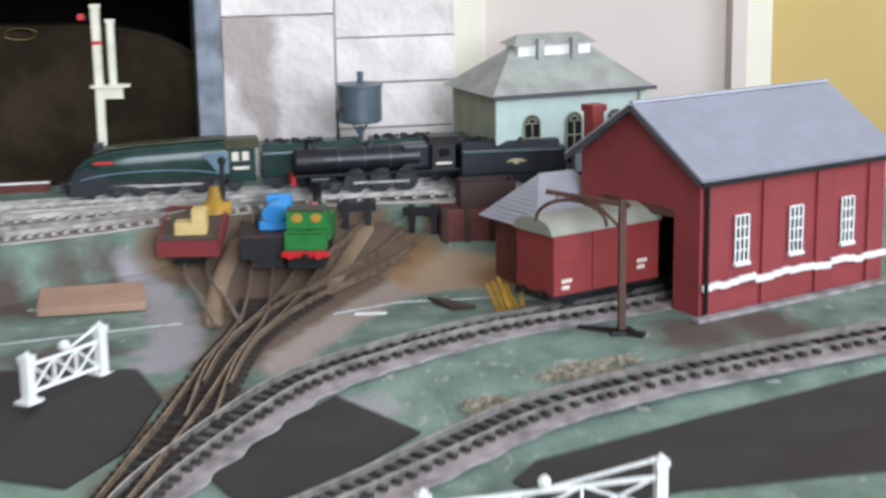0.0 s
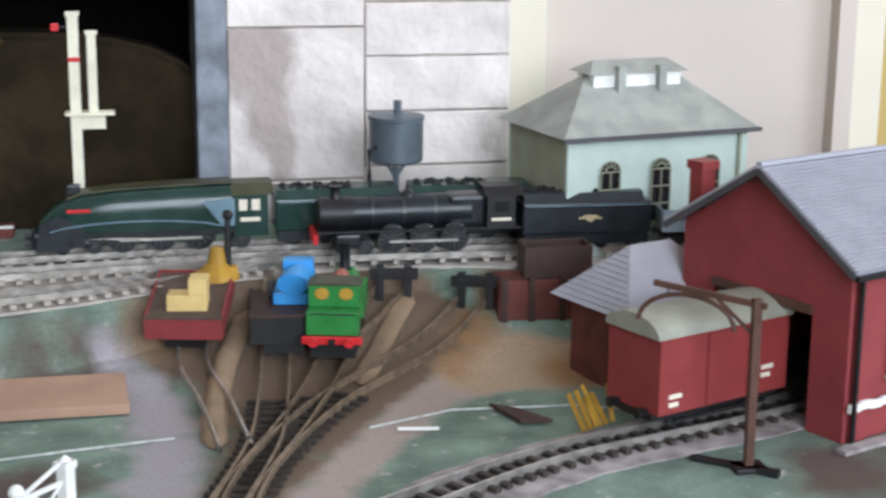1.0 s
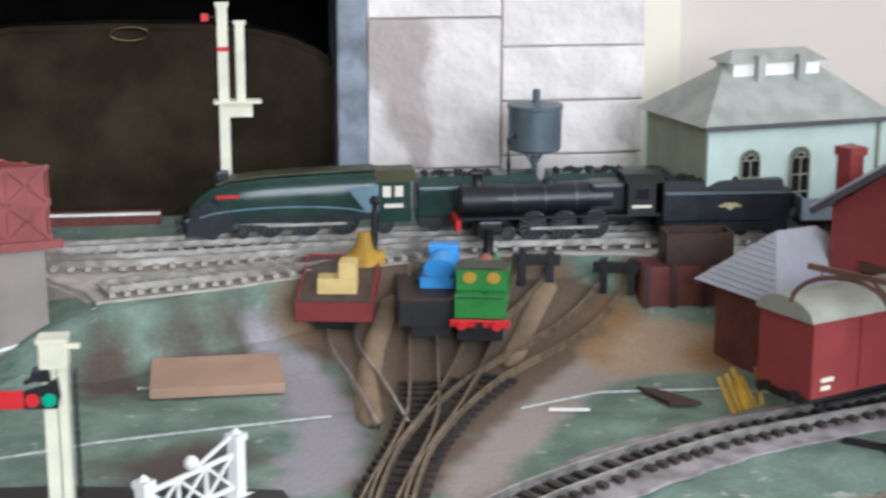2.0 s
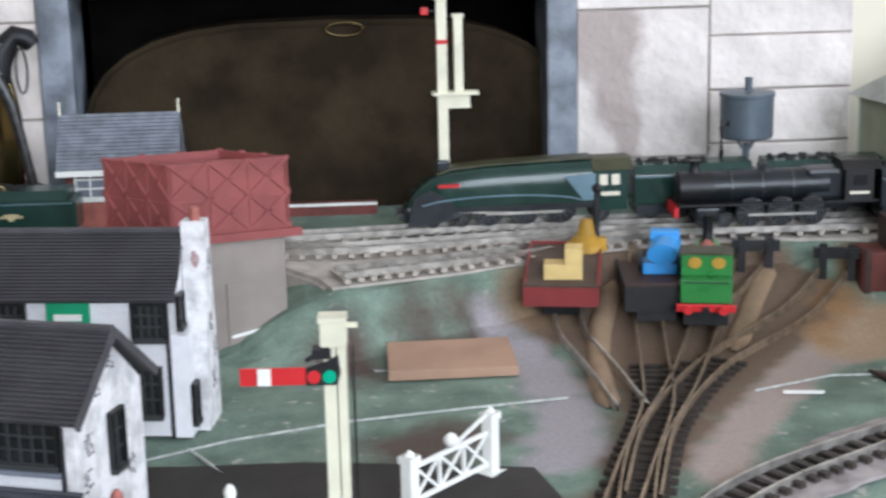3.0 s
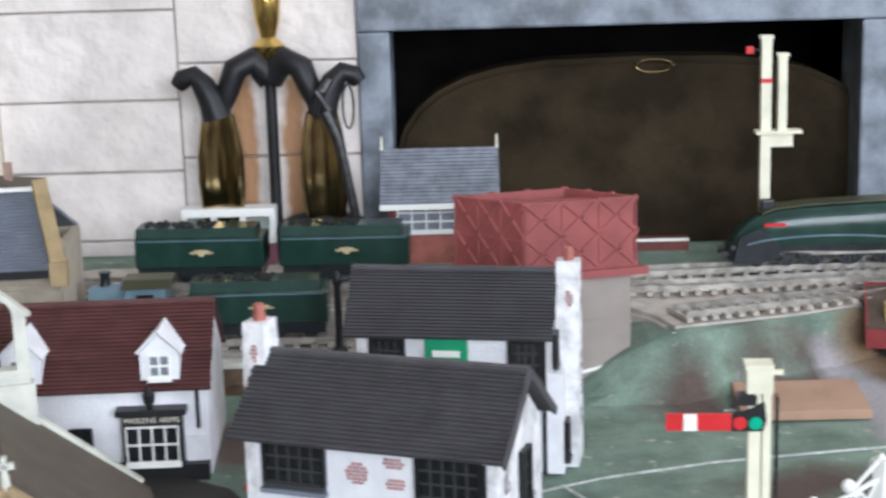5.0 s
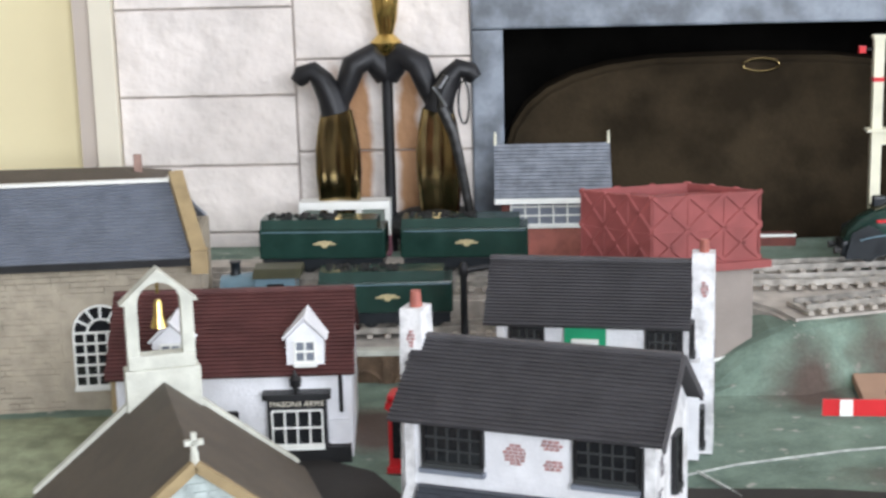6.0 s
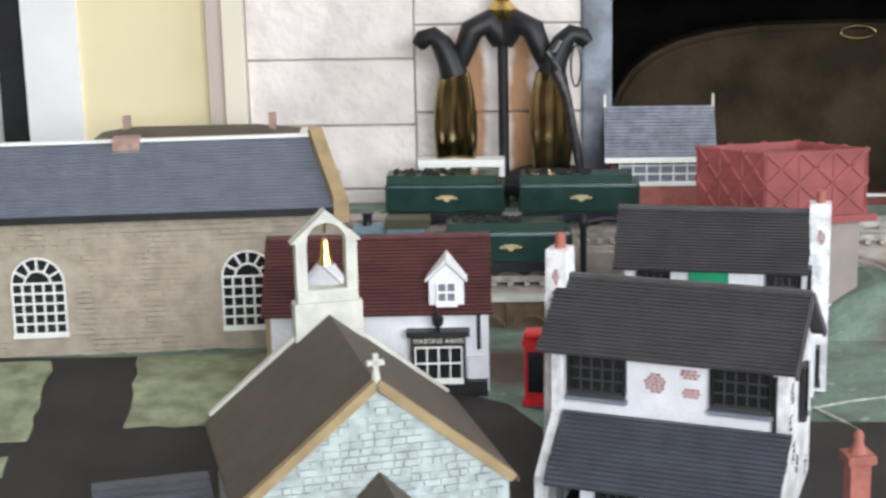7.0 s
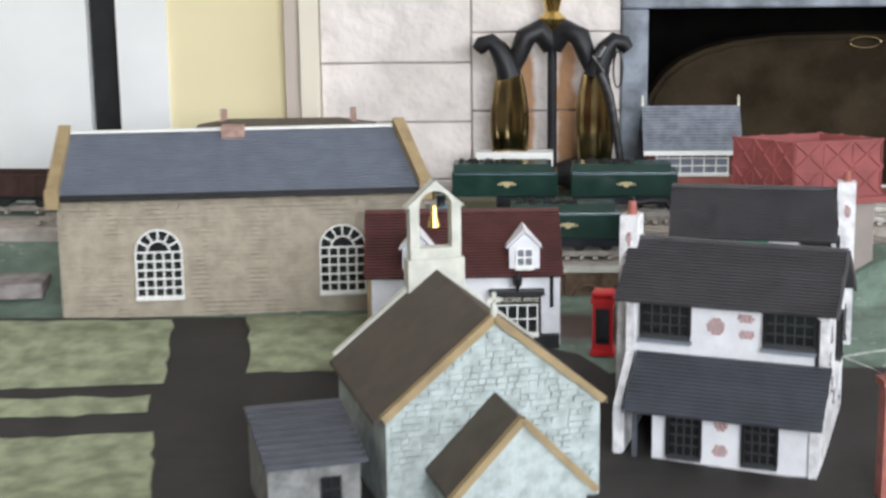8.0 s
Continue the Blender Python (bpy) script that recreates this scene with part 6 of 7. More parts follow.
# ---- fire tools on their stand ----
def fire_tools():
    t = thing("fire_tool_stand", -0.4705, 1.352, -0.45, 0, "black iron stand hung with brass fire tools", "fire tools")
    B = 0.45
    bm = bmesh.new()
    cyl(bm, (0, 0, 0), (0, 0, B + 0.19), 0.0042, 0.0042, 12)
    cyl(bm, (0, 0, 0), (0, 0, 0.012), 0.07, 0.06, 24)
    part("stand", bm, "iron", t)
    bm = bmesh.new()
    lathe(bm, [(0.006, 0), (0.010, 0.004), (0.012, 0.012), (0.006, 0.018), (0.009, 0.03), (0.0105, 0.045), (0.007, 0.065), (0.004, 0.072)], 14, (0, 0, B + 0.188))
    part("knob", bm, "brass", t, "polished brass top handle", True)
    bm = bmesh.new()
    for sgn in (-1, 1):
        tube(bm, [(0, 0, B + 0.178), (sgn * 0.012, -0.004, B + 0.190), (sgn * 0.024, -0.008, B + 0.184), (sgn * 0.030, -0.010, B + 0.168), (sgn * 0.034, -0.010, B + 0.156)], [0.0115, 0.0105, 0.0095, 0.0082, 0.006], 14)
    part("crown", bm, "iron", t, "black iron spread arms", True)
    for sgn in (-1, 1):
        bm = bmesh.new()
        tube(bm, [(sgn * 0.066, -0.012, B + 0.173), (sgn * 0.062, -0.012, B + 0.178), (sgn * 0.054, -0.012, B + 0.181), (sgn * 0.047, -0.013, B + 0.174), (sgn * 0.041, -0.014, B + 0.162), (sgn * 0.038, -0.014, B + 0.150)], [0.0055, 0.0076, 0.0074, 0.0086, 0.0100, 0.0112], 14)
        tool = part("tool_handle", bm, "iron", t, smooth=True)
        bm = bmesh.new()
        rows = [(0.0115, 0.152), (0.0145, 0.138), (0.0168, 0.122), (0.0172, 0.105), (0.0158, 0.085), (0.0135, 0.062), (0.010, 0.02)]
        rings = []
        for r, z in rows:
            ring = []
            for k in range(24):
                a = k * math.pi / 12
                u = math.sin(a)
                ring.append(bm.verts.new((sgn * 0.0375 + r * math.cos(a), -0.012 + 0.5 * r * u + (0.48 * r * u ** 4 if u < 0 else 0), B + z)))
            rings.append(ring)
        for lo, hi in zip(rings, rings[1:]):
            for k in range(24):
                bm.faces.new((lo[k], lo[(k + 1) % 24], hi[(k + 1) % 24], hi[k]))
        bm.faces.new(rings[0])
        bm.faces.new(rings[-1])
        part("scoop", bm, "bronze", tool, "dished polished brass scoop", True)
    bm = bmesh.new()
    tube(bm, [(0.045, -0.020, B + 0.176), (0.038, -0.024, B + 0.168), (0.041, -0.025, B + 0.154), (0.049, -0.024, B + 0.135), (0.054, -0.022, B + 0.11), (0.064, -0.018, B + 0.05), (0.072, -0.010, 0.03)], [0.003, 0.0042, 0.0045, 0.004, 0.0036, 0.0034, 0.0034], 10)
    part("poker", bm, "wheel", t, "grey steel poker", True)
    bm = bmesh.new()
    tube(bm, [(0.057 + 0.004 * math.cos(a), -0.014, B + 0.156 + 0.016 * math.sin(a)) for a in [k * math.pi / 8 for k in range(17)]], 0.001, 6)
    part("ring", bm, "wheel", t)
    bm = bmesh.new()
    bmesh.ops.create_uvsphere(bm, u_segments=16, v_segments=10, radius=0.032, matrix=Matrix.Translation((0.035, -0.004, B + 0.062)) @ Matrix.Diagonal((1.2, 0.6, 0.5, 1)))
    part("brush", bm, "coal", t, "black bristle brush head")


fire_tools()



# ---- trains ----
def wheel(t, x, r, y, spokes=0):
    bm = bmesh.new()
    cyl(bm, (x, y - 0.001, r), (x, y + 0.001, r), r, r, 22)
    w = part("wheel", bm, "loco_dark", t)
    bm = bmesh.new()
    ring = [(r * 0.93 * math.cos(a), r * 0.93 * math.sin(a)) for a in [k * math.pi / 11 for k in range(22)]]
    sy = y - math.copysign(0.0013, -y) if y else y
    tube(bm, [(x + a, sy, r + c) for a, c in ring + ring[:1]], r * 0.07, 5)
    part("tyre", bm, "wheel", w)
    bm = bmesh.new()
    for k in range(spokes):
        a = k * 2 * math.pi / spokes
        bar(bm, (x, sy, r), (x + r * 0.9 * math.cos(a), sy, r + r * 0.9 * math.sin(a)), 0.0006, 0.0009)
    tagged(part("spokes", bm, "wheel", w), kind="stuff")


def wheels(t, xs, r, spokes=0):
    for x in xs:
        for y in (-0.0095, 0.0095):
            wheel(t, x, r, y, spokes)


def crest(t, x, y, z, s=1.0):
    bm = bmesh.new()
    cyl(bm, (x, y, z), (x, y - 0.0006, z), 0.0028 * s, None, 12)
    box(bm, x - 0.0085 * s, x + 0.0085 * s, y - 0.0005, y, z - 0.0006, z + 0.0008)
    box(bm, x - 0.0055 * s, x + 0.0055 * s, y - 0.0005, y, z + 0.0010, z + 0.0022)
    part("crest", bm, "gold", t, "small cream and gold crest")


def on_track(name, x, y, rz, label, category, group="", level=None, size=1.0):
    ob = thing(name, x, y, (gz(x, y) if level is None else level) + RAIL_TOP, rz, label, category, group)
    ob.matrix_basis = ob.matrix_basis @ Matrix.Diagonal((size, size, size, 1))
    return ob


def streamliner(x, y, rz):
    t = on_track("streamlined_locomotive", x, y, rz, "dark green streamlined steam locomotive with pale blue cab panel", "locomotive", "", BED, 0.92)
    hw = 0.0165
    bm = bmesh.new()
    n = 9
    secs = []
    xs = [0.001, 0.006, 0.014, 0.024, 0.034, 0.06, 0.10, 0.14]
    tops = [0.016, 0.026, 0.0335, 0.039, 0.0425, 0.0450, 0.0465, 0.0475]
    for xx, tp in zip(xs, tops):
        w = hw * min(1.0, 0.55 + 13 * xx)
        ring = [(-w, 0.0165)]
        for k in range(n + 1):
            a = math.pi - math.pi * k / n
            ring.append((w * math.copysign(abs(math.cos(a)) ** 0.6, math.cos(a)), 0.0165 + (tp - 0.0165) * (0.45 + 0.55 * abs(math.sin(a)) ** 0.8)))
        ring.append((w, 0.0165))
        secs.append([bm.verts.new((xx, a, b)) for a, b in ring])
    for lo, hi in zip(secs, secs[1:]):
        for k in range(len(lo) - 1):
            bm.faces.new((lo[k], lo[k + 1], hi[k + 1], hi[k]))
        bm.faces.new((lo[-1], lo[0], hi[0], hi[-1]))
    bm.faces.new(secs[0][::-1])
    bm.faces.new(secs[-1])
    part("casing", bm, "loco_green", t, "glossy dark green streamlined casing", True)
    bm = bmesh.new()
    tops2 = list(zip(xs[3:], tops[3:]))
    for (a, za), (b, zb) in zip(tops2, tops2[1:]):
        bar(bm, (a, 0, za + 0.0008), (b, 0, zb + 0.0008), 0.018, 0.0016)
    part("top_plate", bm, "loco_roof", t)
    for sgn in (-1, 1):
        bm = bmesh.new()
        extrude_profile(bm, [(0.001, 0.004), (0.006, 0.024), (0.018, 0.030), (0.026, 0.026), (0.036, 0.018), (0.036, 0.008), (0.020, 0.004)], "y", sgn * (hw + 0.0002), sgn * (hw + 0.0010))
        part("nose_skirt", bm, "loco_dark", t)
    part("nose", boxes((-0.001, 0.010, -0.012, 0.012, 0.004, 0.017), bevel=0.003), "loco_dark", t)
    bm = bmesh.new()
    for sgn in (-1, 1):
        tube(bm, [(0.012 + 0.128 * k / 14, sgn * (hw + 0.0008), 0.0185 + 0.0055 * math.sin(math.pi * min(1, k / 13)) ** 0.6) for k in range(15)], 0.0007, 5)
    part("lining", bm, "loco_blue", t, "pale curved lining")
    for sgn in (-1, 1):
        bm = bmesh.new()
        extrude_profile(bm, [(0.118, 0.0365), (0.141, 0.038), (0.141, 0.018), (0.132, 0.018)], "y", sgn * (hw + 0.0002), sgn * (hw + 0.0012))
        part("cab_panel", bm, "loco_blue", t, "glossy pale blue panel")
    bm = boxes((0.141, 0.165, -hw - 0.0008, hw + 0.0008, 0.010, 0.040))
    cab = part("cab", bm, "loco_green", t)
    bm = bmesh.new()
    extrude_profile(bm, [(-hw - 0.0014, 0.040), (hw + 0.0014, 0.040), (0.010, 0.0475), (-0.010, 0.0475)], "x", 0.139, 0.169)
    part("cab_roof", bm, "loco_roof", cab)
    for xx in (0.147, 0.156):
        for sgn in (-1, 1):
            part("cab_window", boxes((xx - 0.003, xx + 0.003, sgn * (hw + 0.0009), sgn * (hw + 0.0014), 0.029, 0.037)), "cream_trim", cab)
    part("number_bar", boxes((0.145, 0.159, -hw - 0.0016, -hw - 0.0009, 0.021, 0.024)), "cream_trim", cab)
    part("nameplate", boxes((0.024, 0.040, -hw - 0.0014, -hw + 0.001, 0.0318, 0.0338)), "bright_red", t, "small red nameplate")
    bm = boxes((0.024, 0.034, -0.004, 0.004, 0.041, 0.049), bevel=0.0015)
    part("chimney", bm, "loco_dark", t)
    part("running_plate", boxes((0.02, 0.165, -0.015, 0.015, 0.012, 0.0163)), "loco_dark", t)
    wheels(t, (0.062, 0.089, 0.116), 0.0125, 12)
    wheels(t, (0.020, 0.042), 0.0062, 8)
    wheels(t, (0.146,), 0.0072, 8)
    bm = bmesh.new()
    bar(bm, (0.060, -0.0125, 0.0095), (0.118, -0.0125, 0.0095), 0.0006, 0.0018)
    bar(bm, (0.034, -0.0133, 0.0125), (0.089, -0.0133, 0.0095), 0.0006, 0.0015)
    part("coupling_rod", bm, "rail", t)
    part("cylinder", boxes((0.024, 0.040, -0.0155, 0.0155, 0.006, 0.0115), bevel=0.002), "loco_dark", t)
    for y in (-0.010, 0.010):
        bm = bmesh.new()
        cyl(bm, (-0.001, y, 0.010), (-0.006, y, 0.010), 0.0025, 0.003, 10)
        part("buffer", bm, "wheel", t)


def tender(x, y, rz, body="loco_green", label="dark green tender with a small crest and coal", L=0.096, level=BED):
    t = on_track("tender", x, y, rz, label, "tender", "", level, 0.92)
    bm = boxes((0, L, -0.0160, 0.0160, 0.012, 0.035), bevel=0.0015)
    part("body", bm, body, t)
    bm = bmesh.new()
    extrude_profile(bm, [(-0.0155, 0.0351), (0.0155, 0.0351), (0.0115, 0.0415), (-0.0115, 0.0415)], "x", 0.001, L - 0.006)
    part("coping", bm, body, t)
    bm = bmesh.new()
    rnd = random.Random(2)
    for k in range(40):
        bmesh.ops.create_icosphere(bm, subdivisions=1, radius=rnd.uniform(0.0015, 0.003), matrix=Matrix.Translation((rnd.uniform(0.006, L * 0.6), rnd.uniform(-0.009, 0.009), 0.0415)))
    tagged(part("coal", bm, "coal", t), kind="stuff")
    part("frame", boxes((0.002, L - 0.002, -0.0152, 0.0152, 0.0045, 0.0118)), "loco_dark", t)
    part("lining", boxes((0.002, L - 0.002, -0.0166, -0.0161, 0.0325, 0.0331)), "loco_blue", t)
    crest(t, L * 0.52, -0.0161, 0.0235)
    wheels(t, (0.014, 0.037, 0.060, 0.083), 0.0068, 8)
    return t


def freight_loco(x, y, rz):
    t = on_track("black_locomotive", x, y, rz, "black steam locomotive with round boiler and cab", "locomotive", "", BED, 0.95)
    bm = bmesh.new()
    cyl(bm, (0.006, 0, 0.0275), (0.108, 0, 0.0285), 0.0108, 0.0118, 24)
    part("boiler", bm, "loco_dark", t, smooth=True)
    bm = bmesh.new()
    cyl(bm, (0.002, 0, 0.0275), (0.026, 0, 0.0275), 0.0116, None, 24)
    cyl(bm, (0.0, 0, 0.0275), (0.002, 0, 0.0275), 0.008, 0.0105, 20)
    part("smokebox", bm, "black", t, smooth=True)
    bm = bmesh.new()
    lathe(bm, [(0.0048, 0), (0.0036, 0.003), (0.0034, 0.007), (0.0046, 0.009)], 14, (0.014, 0, 0.038))
    part("chimney", bm, "black", t, smooth=True)
    bm = bmesh.new()
    lathe(bm, [(0.0055, 0), (0.0045, 0.003), (0.002, 0.0055), (0.0003, 0.006)], 14, (0.064, 0, 0.038))
    part("dome", bm, "loco_dark", t, smooth=True)
    for xx in (0.038, 0.060, 0.082):
        bm = bmesh.new()
        cyl(bm, (xx, 0, 0.0281), (xx + 0.0012, 0, 0.0281), 0.0120, None, 24)
        part("boiler_band", bm, "wheel", t)
    part("running_plate", boxes((0.0, 0.142, -0.0155, 0.0155, 0.0165, 0.0180)), "black", t)
    part("firebox", boxes((0.092, 0.118, -0.0105, 0.0105, 0.018, 0.040), bevel=0.003), "loco_dark", t)
    cab = part("cab", boxes((0.118, 0.138, -0.0155, 0.0155, 0.018, 0.040)), "black", t)
    bm = bmesh.new()
    extrude_profile(bm, [(-0.0162, 0.040), (0.0162, 0.040), (0.009, 0.0455), (-0.009, 0.0455)], "x", 0.116, 0.144)
    part("cab_roof", bm, "black", cab)
    part("cab_window", boxes((0.124, 0.133, -0.0163, -0.0156, 0.029, 0.036)), "glass_dark", cab)
    part("number_bar", boxes((0.121, 0.135, -0.0163, -0.0156, 0.0225, 0.0245)), "cream_trim", cab)
    part("buffer_beam", boxes((-0.003, 0.0, -0.0155, 0.0155, 0.009, 0.0163)), "bright_red", t, "red buffer beam")
    part("cylinder", boxes((0.012, 0.030, -0.0150, 0.0150, 0.006, 0.0155), bevel=0.002), "loco_dark", t)
    wheels(t, (0.052, 0.074, 0.096), 0.0105, 12)
    wheels(t, (0.018, 0.034), 0.0055, 8)
    bm = bmesh.new()
    bar(bm, (0.050, -0.0125, 0.009), (0.098, -0.0125, 0.009), 0.0006, 0.0016)
    part("coupling_rod", bm, "rail", t)


def open_wagon(x, y, rz, body, label, L=0.062, load=None, h=0.016, name="open_wagon", group="goods wagons"):
    t = on_track(name, x, y, rz, label, "wagon", group, BED, 0.95)
    W = 0.0165
    bm = boxes((0, L, -W, -W + 0.0012, 0.0112, 0.011 + h), (0, L, W - 0.0012, W, 0.0112, 0.011 + h), (0, 0.0012, -W + 0.0012, W - 0.0012, 0.0112, 0.011 + h), (L - 0.0012, L, -W + 0.0012, W - 0.0012, 0.0112, 0.011 + h), (0.0012, L - 0.0012, -W + 0.0012, W - 0.0012, 0.0112, 0.013))
    part("body", bm, body, t)
    for k in range(1, 4):
        part("strap", boxes((L * k / 4 - 0.0008, L * k / 4 + 0.0008, -W - 0.0008, -W, 0.0112, 0.011 + h)), body, t)
    part("frame", boxes((0.001, L - 0.001, -0.012, 0.012, 0.007, 0.011)), "loco_dark", t)
    wheels(t, (L * 0.22, L * 0.78), 0.0062, 8)
    for xx, d in ((0.0, -1), (L, 1)):
        for y2 in (-0.010, 0.010):
            bm = bmesh.new()
            cyl(bm, (xx, y2, 0.011), (xx + d * 0.005, y2, 0.011), 0.0014, 0.0024, 8)
            part("buffer", bm, "black", t)
    return t


def goods_van():
    t = on_track("goods_van", 0.165, 0.9885, 22, "bauxite red goods van with a rounded grey roof", "van", "", None, 1.12)
    L, W = 0.084, 0.0185
    bm = boxes((0, L, -W, W, 0.010, 0.0475))
    part("body", bm, "van_red", t)
    for k in range(1, 14):
        xx = L * k / 14
        part("plank_batten", boxes((xx - 0.0002, xx + 0.0002, -W - 0.0003, -W, 0.0105, 0.047)), "van_red", t) if k in (5, 9) else None
    bm = bmesh.new()
    arc = [(W * 1.06 * math.cos(a), 0.0475 + 0.0095 * math.sin(a)) for a in [k * math.pi / 12 for k in range(13)]]
    extrude_profile(bm, arc, "x", -0.002, L + 0.002)
    part("roof", bm, "van_roof", t, "rounded grey-green roof", True)
    part("door", boxes((L * 0.36, L * 0.64, -W - 0.0008, -W - 0.0001, 0.0112, 0.046)), "van_red", t)
    for x0, z0 in ((0.006, 0.0135), (0.066, 0.018)):
        for k in range(2):
            part("lettering_bar", boxes((x0, x0 + 0.008 - 0.002 * (1 - k), -W - 0.0006, -W - 0.0001, z0 + k * 0.004, z0 + k * 0.004 + 0.0022)), "cream_trim", t)
    part("frame", boxes((0.001, L - 0.001, -0.013, 0.013, 0.0055, 0.0098)), "black", t)
    wheels(t, (0.018, L - 0.018), 0.0066, 8)
    part("step_board", boxes((0.012, L - 0.012, -0.0175, -0.0155, 0.0045, 0.006)), "black", t)
    for xx, d in ((0.0, -1), (L, 1)):
        for y in (-0.010, 0.010):
            bm = bmesh.new()
            cyl(bm, (xx, y, 0.0105), (xx + d * 0.006, y, 0.0105), 0.0016, 0.0028, 8)
            part("buffer", bm, "black", t)


goods_van()
streamliner(-0.151, 1.268, 0.8)
tender(0.006, 1.2715, -0.5)
tender(0.098, 1.2705, -1.5)
freight_loco(0.030, 1.2375, -2)
tender(0.166, 1.2315, -3, "loco_dark", "black tender with a pale crest and coal")
open_wagon(0.262, 1.227, -4, "grey_wagon", "pale grey open mineral wagon")
open_wagon(0.330, 1.222, -7, "grey_wagon", "pale grey open mineral wagon")
open_wagon(0.398, 1.213, -9, "grey_wagon", "pale grey open mineral wagon")
tender(-0.556, 1.264, -1.5, "loco_green", "dark green tender standing on the outer main line")
tender(-0.457, 1.2615, -1.5, "loco_green", "dark green tender standing on the outer main line")

# parked engine on the loop
tender(-0.508, 1.1865, 1, "loco_green", "dark green tender with a crest parked on the loop", level=0.022)


def parked_loco():
    t = on_track("tank_locomotive", -0.572, 1.1855, 1, "pale blue and olive steam engine parked behind the shop", "locomotive", "", 0.022, 0.92)
    bm = bmesh.new()
    cyl(bm, (0.0, 0, 0.026), (0.026, 0, 0.027), 0.0125, 0.0135, 22)
    part("boiler", bm, "loco_blue", t, smooth=True)
    part("running_plate", boxes((-0.003, 0.058, -0.016, 0.016, 0.0135, 0.0155)), "loco_dark", t)
    cab = part("cab", boxes((0.026, 0.054, -0.016, 0.016, 0.0155, 0.039)), "loco_blue", t)
    bm = bmesh.new()
    extrude_profile(bm, [(-0.017, 0.039), (0.017, 0.039), (0.010, 0.0445), (-0.010, 0.0445)], "x", 0.024, 0.058)
    part("cab_roof", bm, "loco_roof", cab)
    part("cab_window", boxes((0.034, 0.046, -0.0168, -0.0161, 0.027, 0.035)), "glass_dark", cab)
    wheels(t, (0.015, 0.040), 0.0105, 12)
    bm = bmesh.new()
    lathe(bm, [(0.0048, 0), (0.0036, 0.003), (0.0036, 0.009), (0.0046, 0.011)], 12, (0.010, 0, 0.0375))
    part("chimney", bm, "loco_dark", t, smooth=True)


parked_loco()


def green_tank_engine():
    t = on_track("green_tank_engine", 0.0225, 1.115, -14, "bright green toy tank engine with a red buffer beam", "locomotive")
    t.matrix_basis = t.matrix_basis @ Matrix.Translation((0, 0, 0.006)) @ Matrix.Diagonal((1, 1, 0.85, 1))
    # seen from behind: the back is at y = 0 and the engine runs to +y
    W = 0.0155
    part("buffer_beam", boxes((-0.0178, 0.0178, -0.003, 0.0, 0.008, 0.0135), bevel=0.0006), "bright_red", t, "bright red buffer beam")
    for x in (-0.0105, 0.0105):
        bm = bmesh.new()
        cyl(bm, (x, -0.003, 0.011), (x, -0.009, 0.011), 0.0016, 0.0030, 12)
        part("buffer", bm, "bright_red", t)
    bm = boxes((-0.002, 0.002, -0.006, -0.003, 0.009, 0.012))
    part("coupling", bm, "black", t)
    part("bunker", boxes((-W, W, 0.0002, 0.014, 0.0137, 0.0300), bevel=0.0006), "bright_green", t)
    part("bunker_lining", boxes((-0.0135, 0.0135, -0.0004, 0.0001, 0.0285, 0.0293)), "black", t)
    cab = part("cab", boxes((-W, W, 0.012, 0.030, 0.0302, 0.0458), bevel=0.0006), "bright_green", t)
    for x in (-0.0072, 0.0072):
        bm = bmesh.new()
        cyl(bm, (x, 0.0122, 0.0400), (x, 0.0112, 0.0400), 0.0042, None, 18)
        part("spectacle_window", bm, "mustard", cab, "round brass framed window")
    bm = bmesh.new()
    extrude_profile(bm, [(-0.0162, 0.0459), (0.0162, 0.0459), (0.011, 0.0476), (-0.011, 0.0476)], "y", 0.011, 0.031)
    part("cab_roof", bm, "loco_roof", cab)
    part("frame", boxes((-0.0135, 0.0135, 0.002, 0.094, -0.003, 0.0135)), "black", t)
    part("side_tank", boxes((-W, -0.0095, 0.0362, 0.074, 0.0137, 0.0335), bevel=0.001), "bright_green", t)
    part("side_tank", boxes((0.0095, W, 0.0362, 0.074, 0.0137, 0.0335), bevel=0.001), "bright_green", t)
    bm = bmesh.new()
    cyl(bm, (0, 0.0362, 0.027), (0, 0.094, 0.027), 0.0092, None, 20)
    part("boiler", bm, "bright_green", t, smooth=True)
    bm = bmesh.new()
    lathe(bm, [(0.0046, 0), (0.0034, 0.004), (0.0034, 0.020), (0.0046, 0.0225)], 14, (0, 0.085, 0.034))
    part("chimney", bm, "black", t, smooth=True)
    bm = bmesh.new()
    lathe(bm, [(0.0055, 0), (0.005, 0.006), (0.002, 0.0095)], 14, (0, 0.060, 0.034))
    part("dome", bm, "terracotta", t, smooth=True)
    for y in (0.02, 0.045, 0.07):
        for x in (-0.0095, 0.0095):
            bm = bmesh.new()
            cyl(bm, (x - 0.001, y, 0.003), (x + 0.001, y, 0.003), 0.010, None, 18)
            part("wheel", bm, "loco_dark", t)


green_tank_engine()


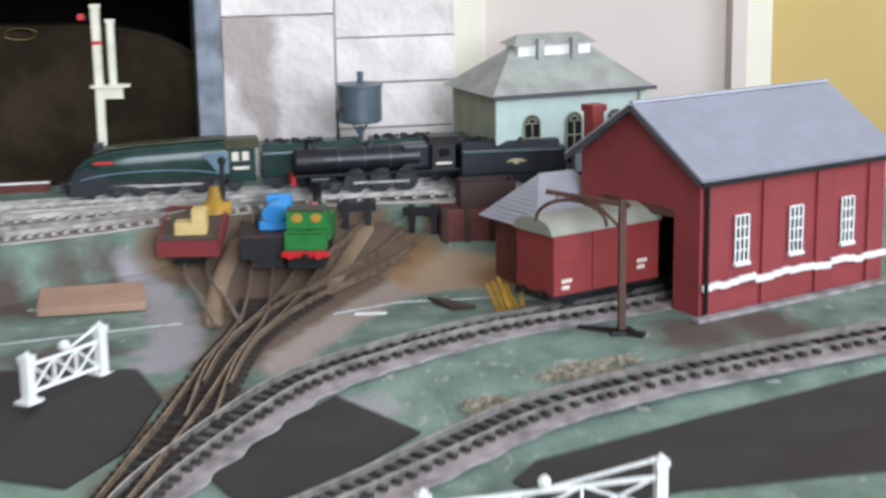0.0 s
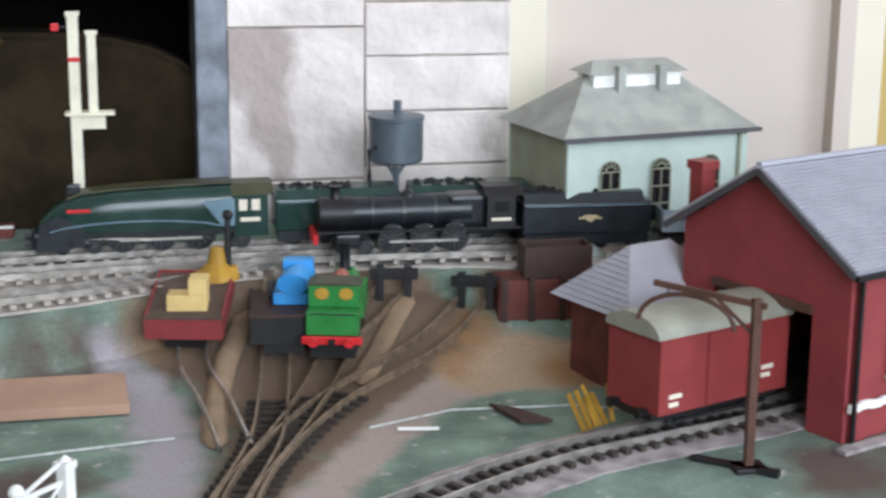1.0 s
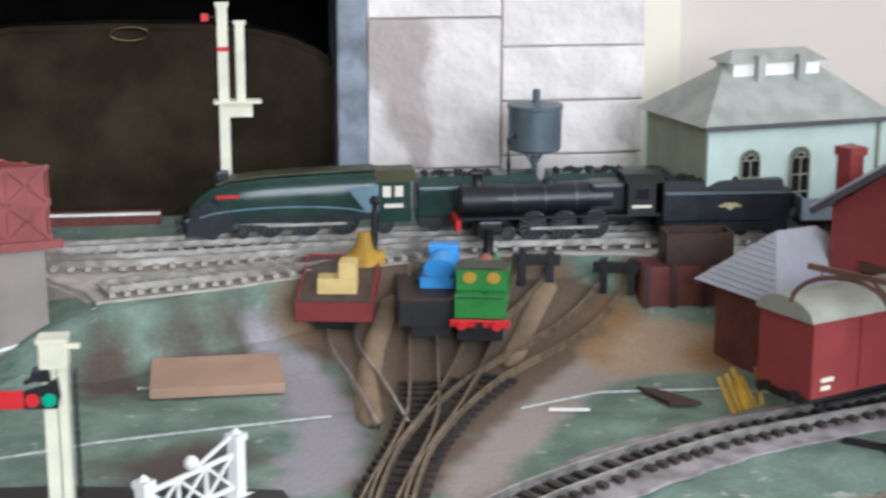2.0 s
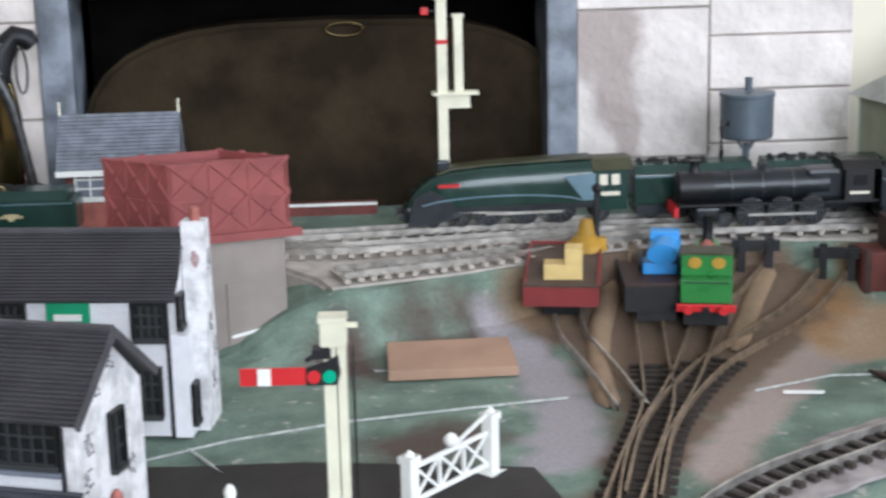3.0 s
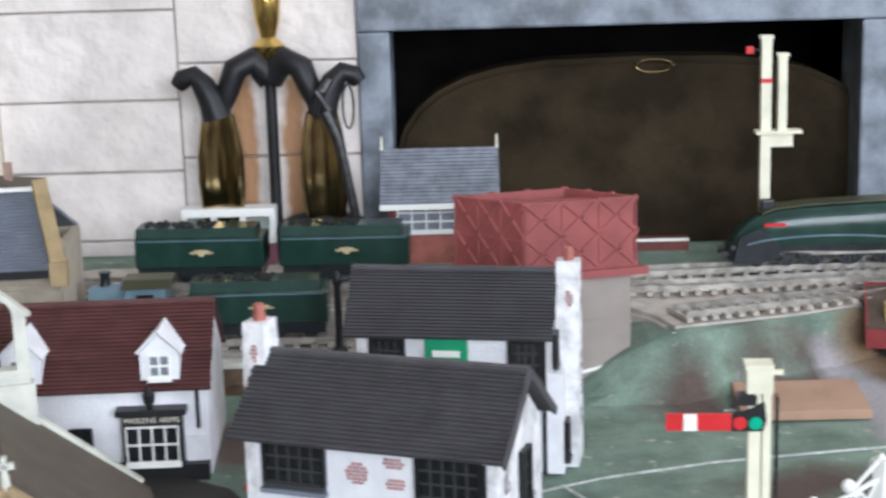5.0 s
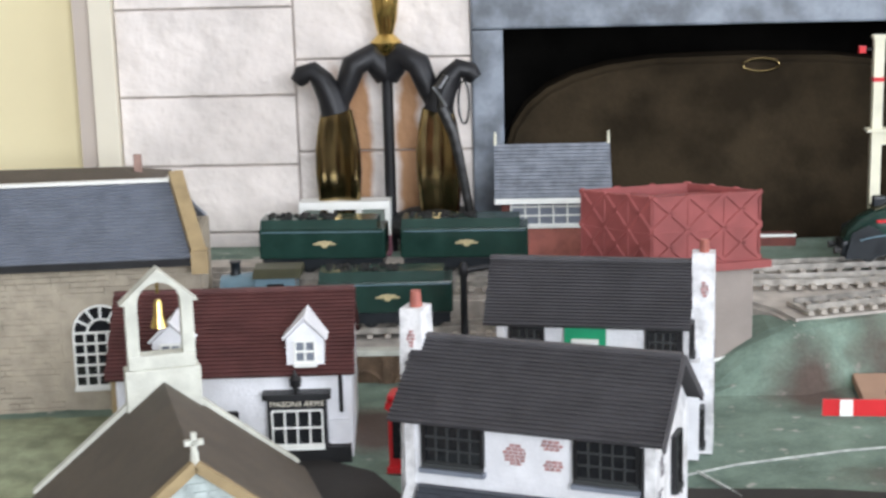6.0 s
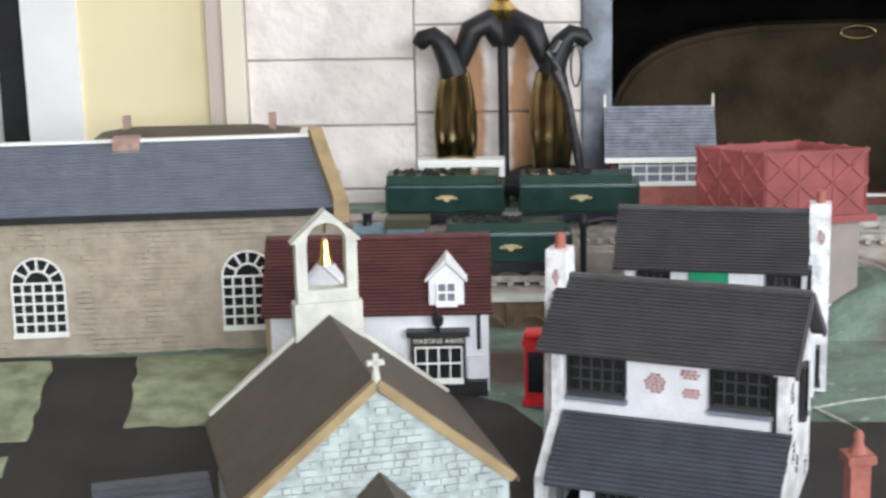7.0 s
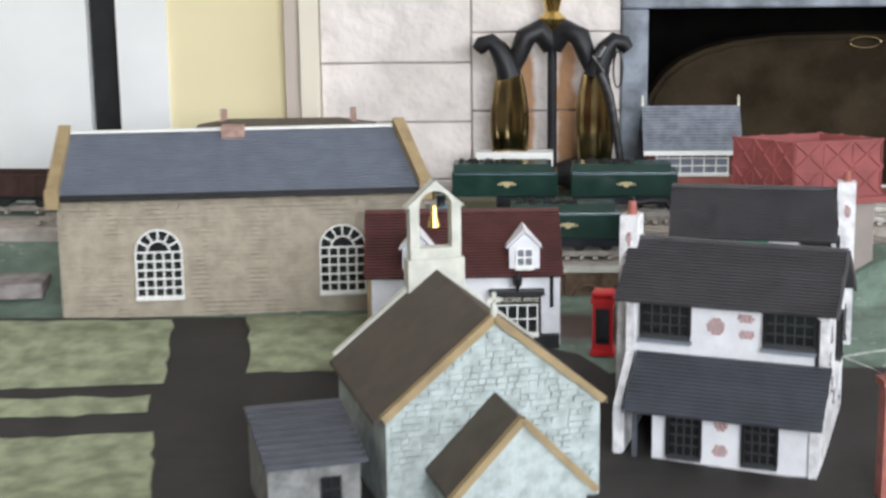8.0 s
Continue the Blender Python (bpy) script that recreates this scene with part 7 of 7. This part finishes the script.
def yard_wagon(x, y, rz, body, name, label, W=0.0185, L=0.085, h=0.015, deck="wagon_brown", climb=0):
    t = on_track(name, x, y, rz, label, "wagon", "yard wagons")
    t.matrix_basis = t.matrix_basis @ Matrix.Rotation(radians(climb), 4, "X")
    z0 = 0.0075
    part("top_rail", boxes((-W - 0.0004, W + 0.0004, -0.0006, 0.0016, z0 + h + 0.0002, z0 + h + 0.0016)), deck, t)
    bm = boxes((-W, W, 0, 0.0012, z0, z0 + h), (-W, W, L - 0.0012, L, z0, z0 + h), (-W, -W + 0.0012, 0.0012, L - 0.0012, z0, z0 + h), (W - 0.0012, W, 0.0012, L - 0.0012, z0, z0 + h))
    part("body", bm, body, t)
    part("deck", boxes((-W + 0.0012, W - 0.0012, 0.0012, L - 0.0012, z0, z0 + h - 0.0015)), deck, t)
    part("frame", boxes((-0.012, 0.012, 0.004, L - 0.004, 0.0, z0)), "black", t)
    return t


yard_wagon(-0.0625, 1.140, -12, "brick", "red_wagon", "dull red open wagon on the half buried siding", 0.0232, 0.064, 0.0135, "deck_taupe", 13)
load = thing("yellow_load", -0.0595, 1.148, gz(-0.0625, 1.140) + RAIL_TOP + 0.0208, -10, "stepped cream yellow block riding on the red wagon", "load")
part("block", boxes((-0.0125, 0.0115, 0, 0.016, 0.0, 0.0105), (0.0005, 0.0115, 0, 0.016, 0.0105, 0.0205), bevel=0.0005), "yellow", load)
jib = thing("yard_crane", -0.038, 1.192, gz(-0.0625, 1.140) + RAIL_TOP + 0.0300, 0, "mustard yellow hand crane with a black jib", "crane")
bm = bmesh.new()
lathe(bm, [(0.014, 0), (0.013, 0.004), (0.006, 0.010), (0.004, 0.020)], 12)
part("base", bm, "mustard", jib)
bm = bmesh.new()
cyl(bm, (0.006, 0, 0.0), (0.007, 0, 0.038), 0.0026, 0.0018, 10)
bmesh.ops.create_uvsphere(bm, u_segments=8, v_segments=6, radius=0.0035, matrix=Matrix.Translation((0.007, 0, 0.040)))
part("mast", bm, "black", jib)
bm = bmesh.new()
bar(bm, (-0.014, -0.006, 0.003), (0.012, -0.002, 0.006), 0.006, 0.005)
part("counterweight", bm, "mustard", jib)
# coal black body paints in the shade below the wagon's brown top rail
yard_wagon(-0.005, 1.128, -6, "coal", "brown_wagon", "dark brown flat wagon loaded with a blue toy engine", 0.0195, 0.080, 0.016)
toy = thing("blue_toy_engine", 0.003, 1.157, gz(-0.005, 1.128) + RAIL_TOP + 0.0222, -12, "small bright blue toy engine lying on the brown wagon", "toy")
toy.matrix_basis = toy.matrix_basis @ Matrix.Translation((0, 0.008, 0)) @ Matrix.Diagonal((1.3, 1.2, 0.9, 1))
bm = boxes((-0.0085, 0.0085, -0.004, 0.012, 0, 0.008), bevel=0.001)
part("frame", bm, "sky_blue", toy)
bm = bmesh.new()
cyl(bm, (0.001, -0.006, 0.015), (0.003, 0.016, 0.017), 0.0075, None, 16)
part("boiler", bm, "sky_blue", toy, smooth=True)
part("cab", boxes((-0.005, 0.0095, 0.012, 0.022, 0.006, 0.026), bevel=0.001), "sky_blue", toy)
for x in (-0.0095, 0.0095):
    bm = bmesh.new()
    cyl(bm, (x - 0.001, 0.002, 0.008), (x + 0.001, 0.002, 0.008), 0.007, None, 14)
    part("wheel", bm, "loco_dark", toy)

open_wagon(-0.955, 1.278, -2.5, "wagon_brown", "dark brown open wagon standing behind the depot", h=0.02)
open_wagon(-1.025, 1.281, -2.5, "wagon_brown", "dark brown open wagon standing behind the depot", h=0.02)
side = thing("loading_platform", -0.93, 1.13, gz(-0.93, 1.13), 5, "low grey concrete loading platform beside the depot", "platform")
part("deck", boxes((-0.08, 0.06, -0.02, 0.02, 0, 0.012), bevel=0.001), "path", side)
part("step", boxes((-0.02, 0.02, -0.03, -0.0202, 0, 0.006)), "path", side)
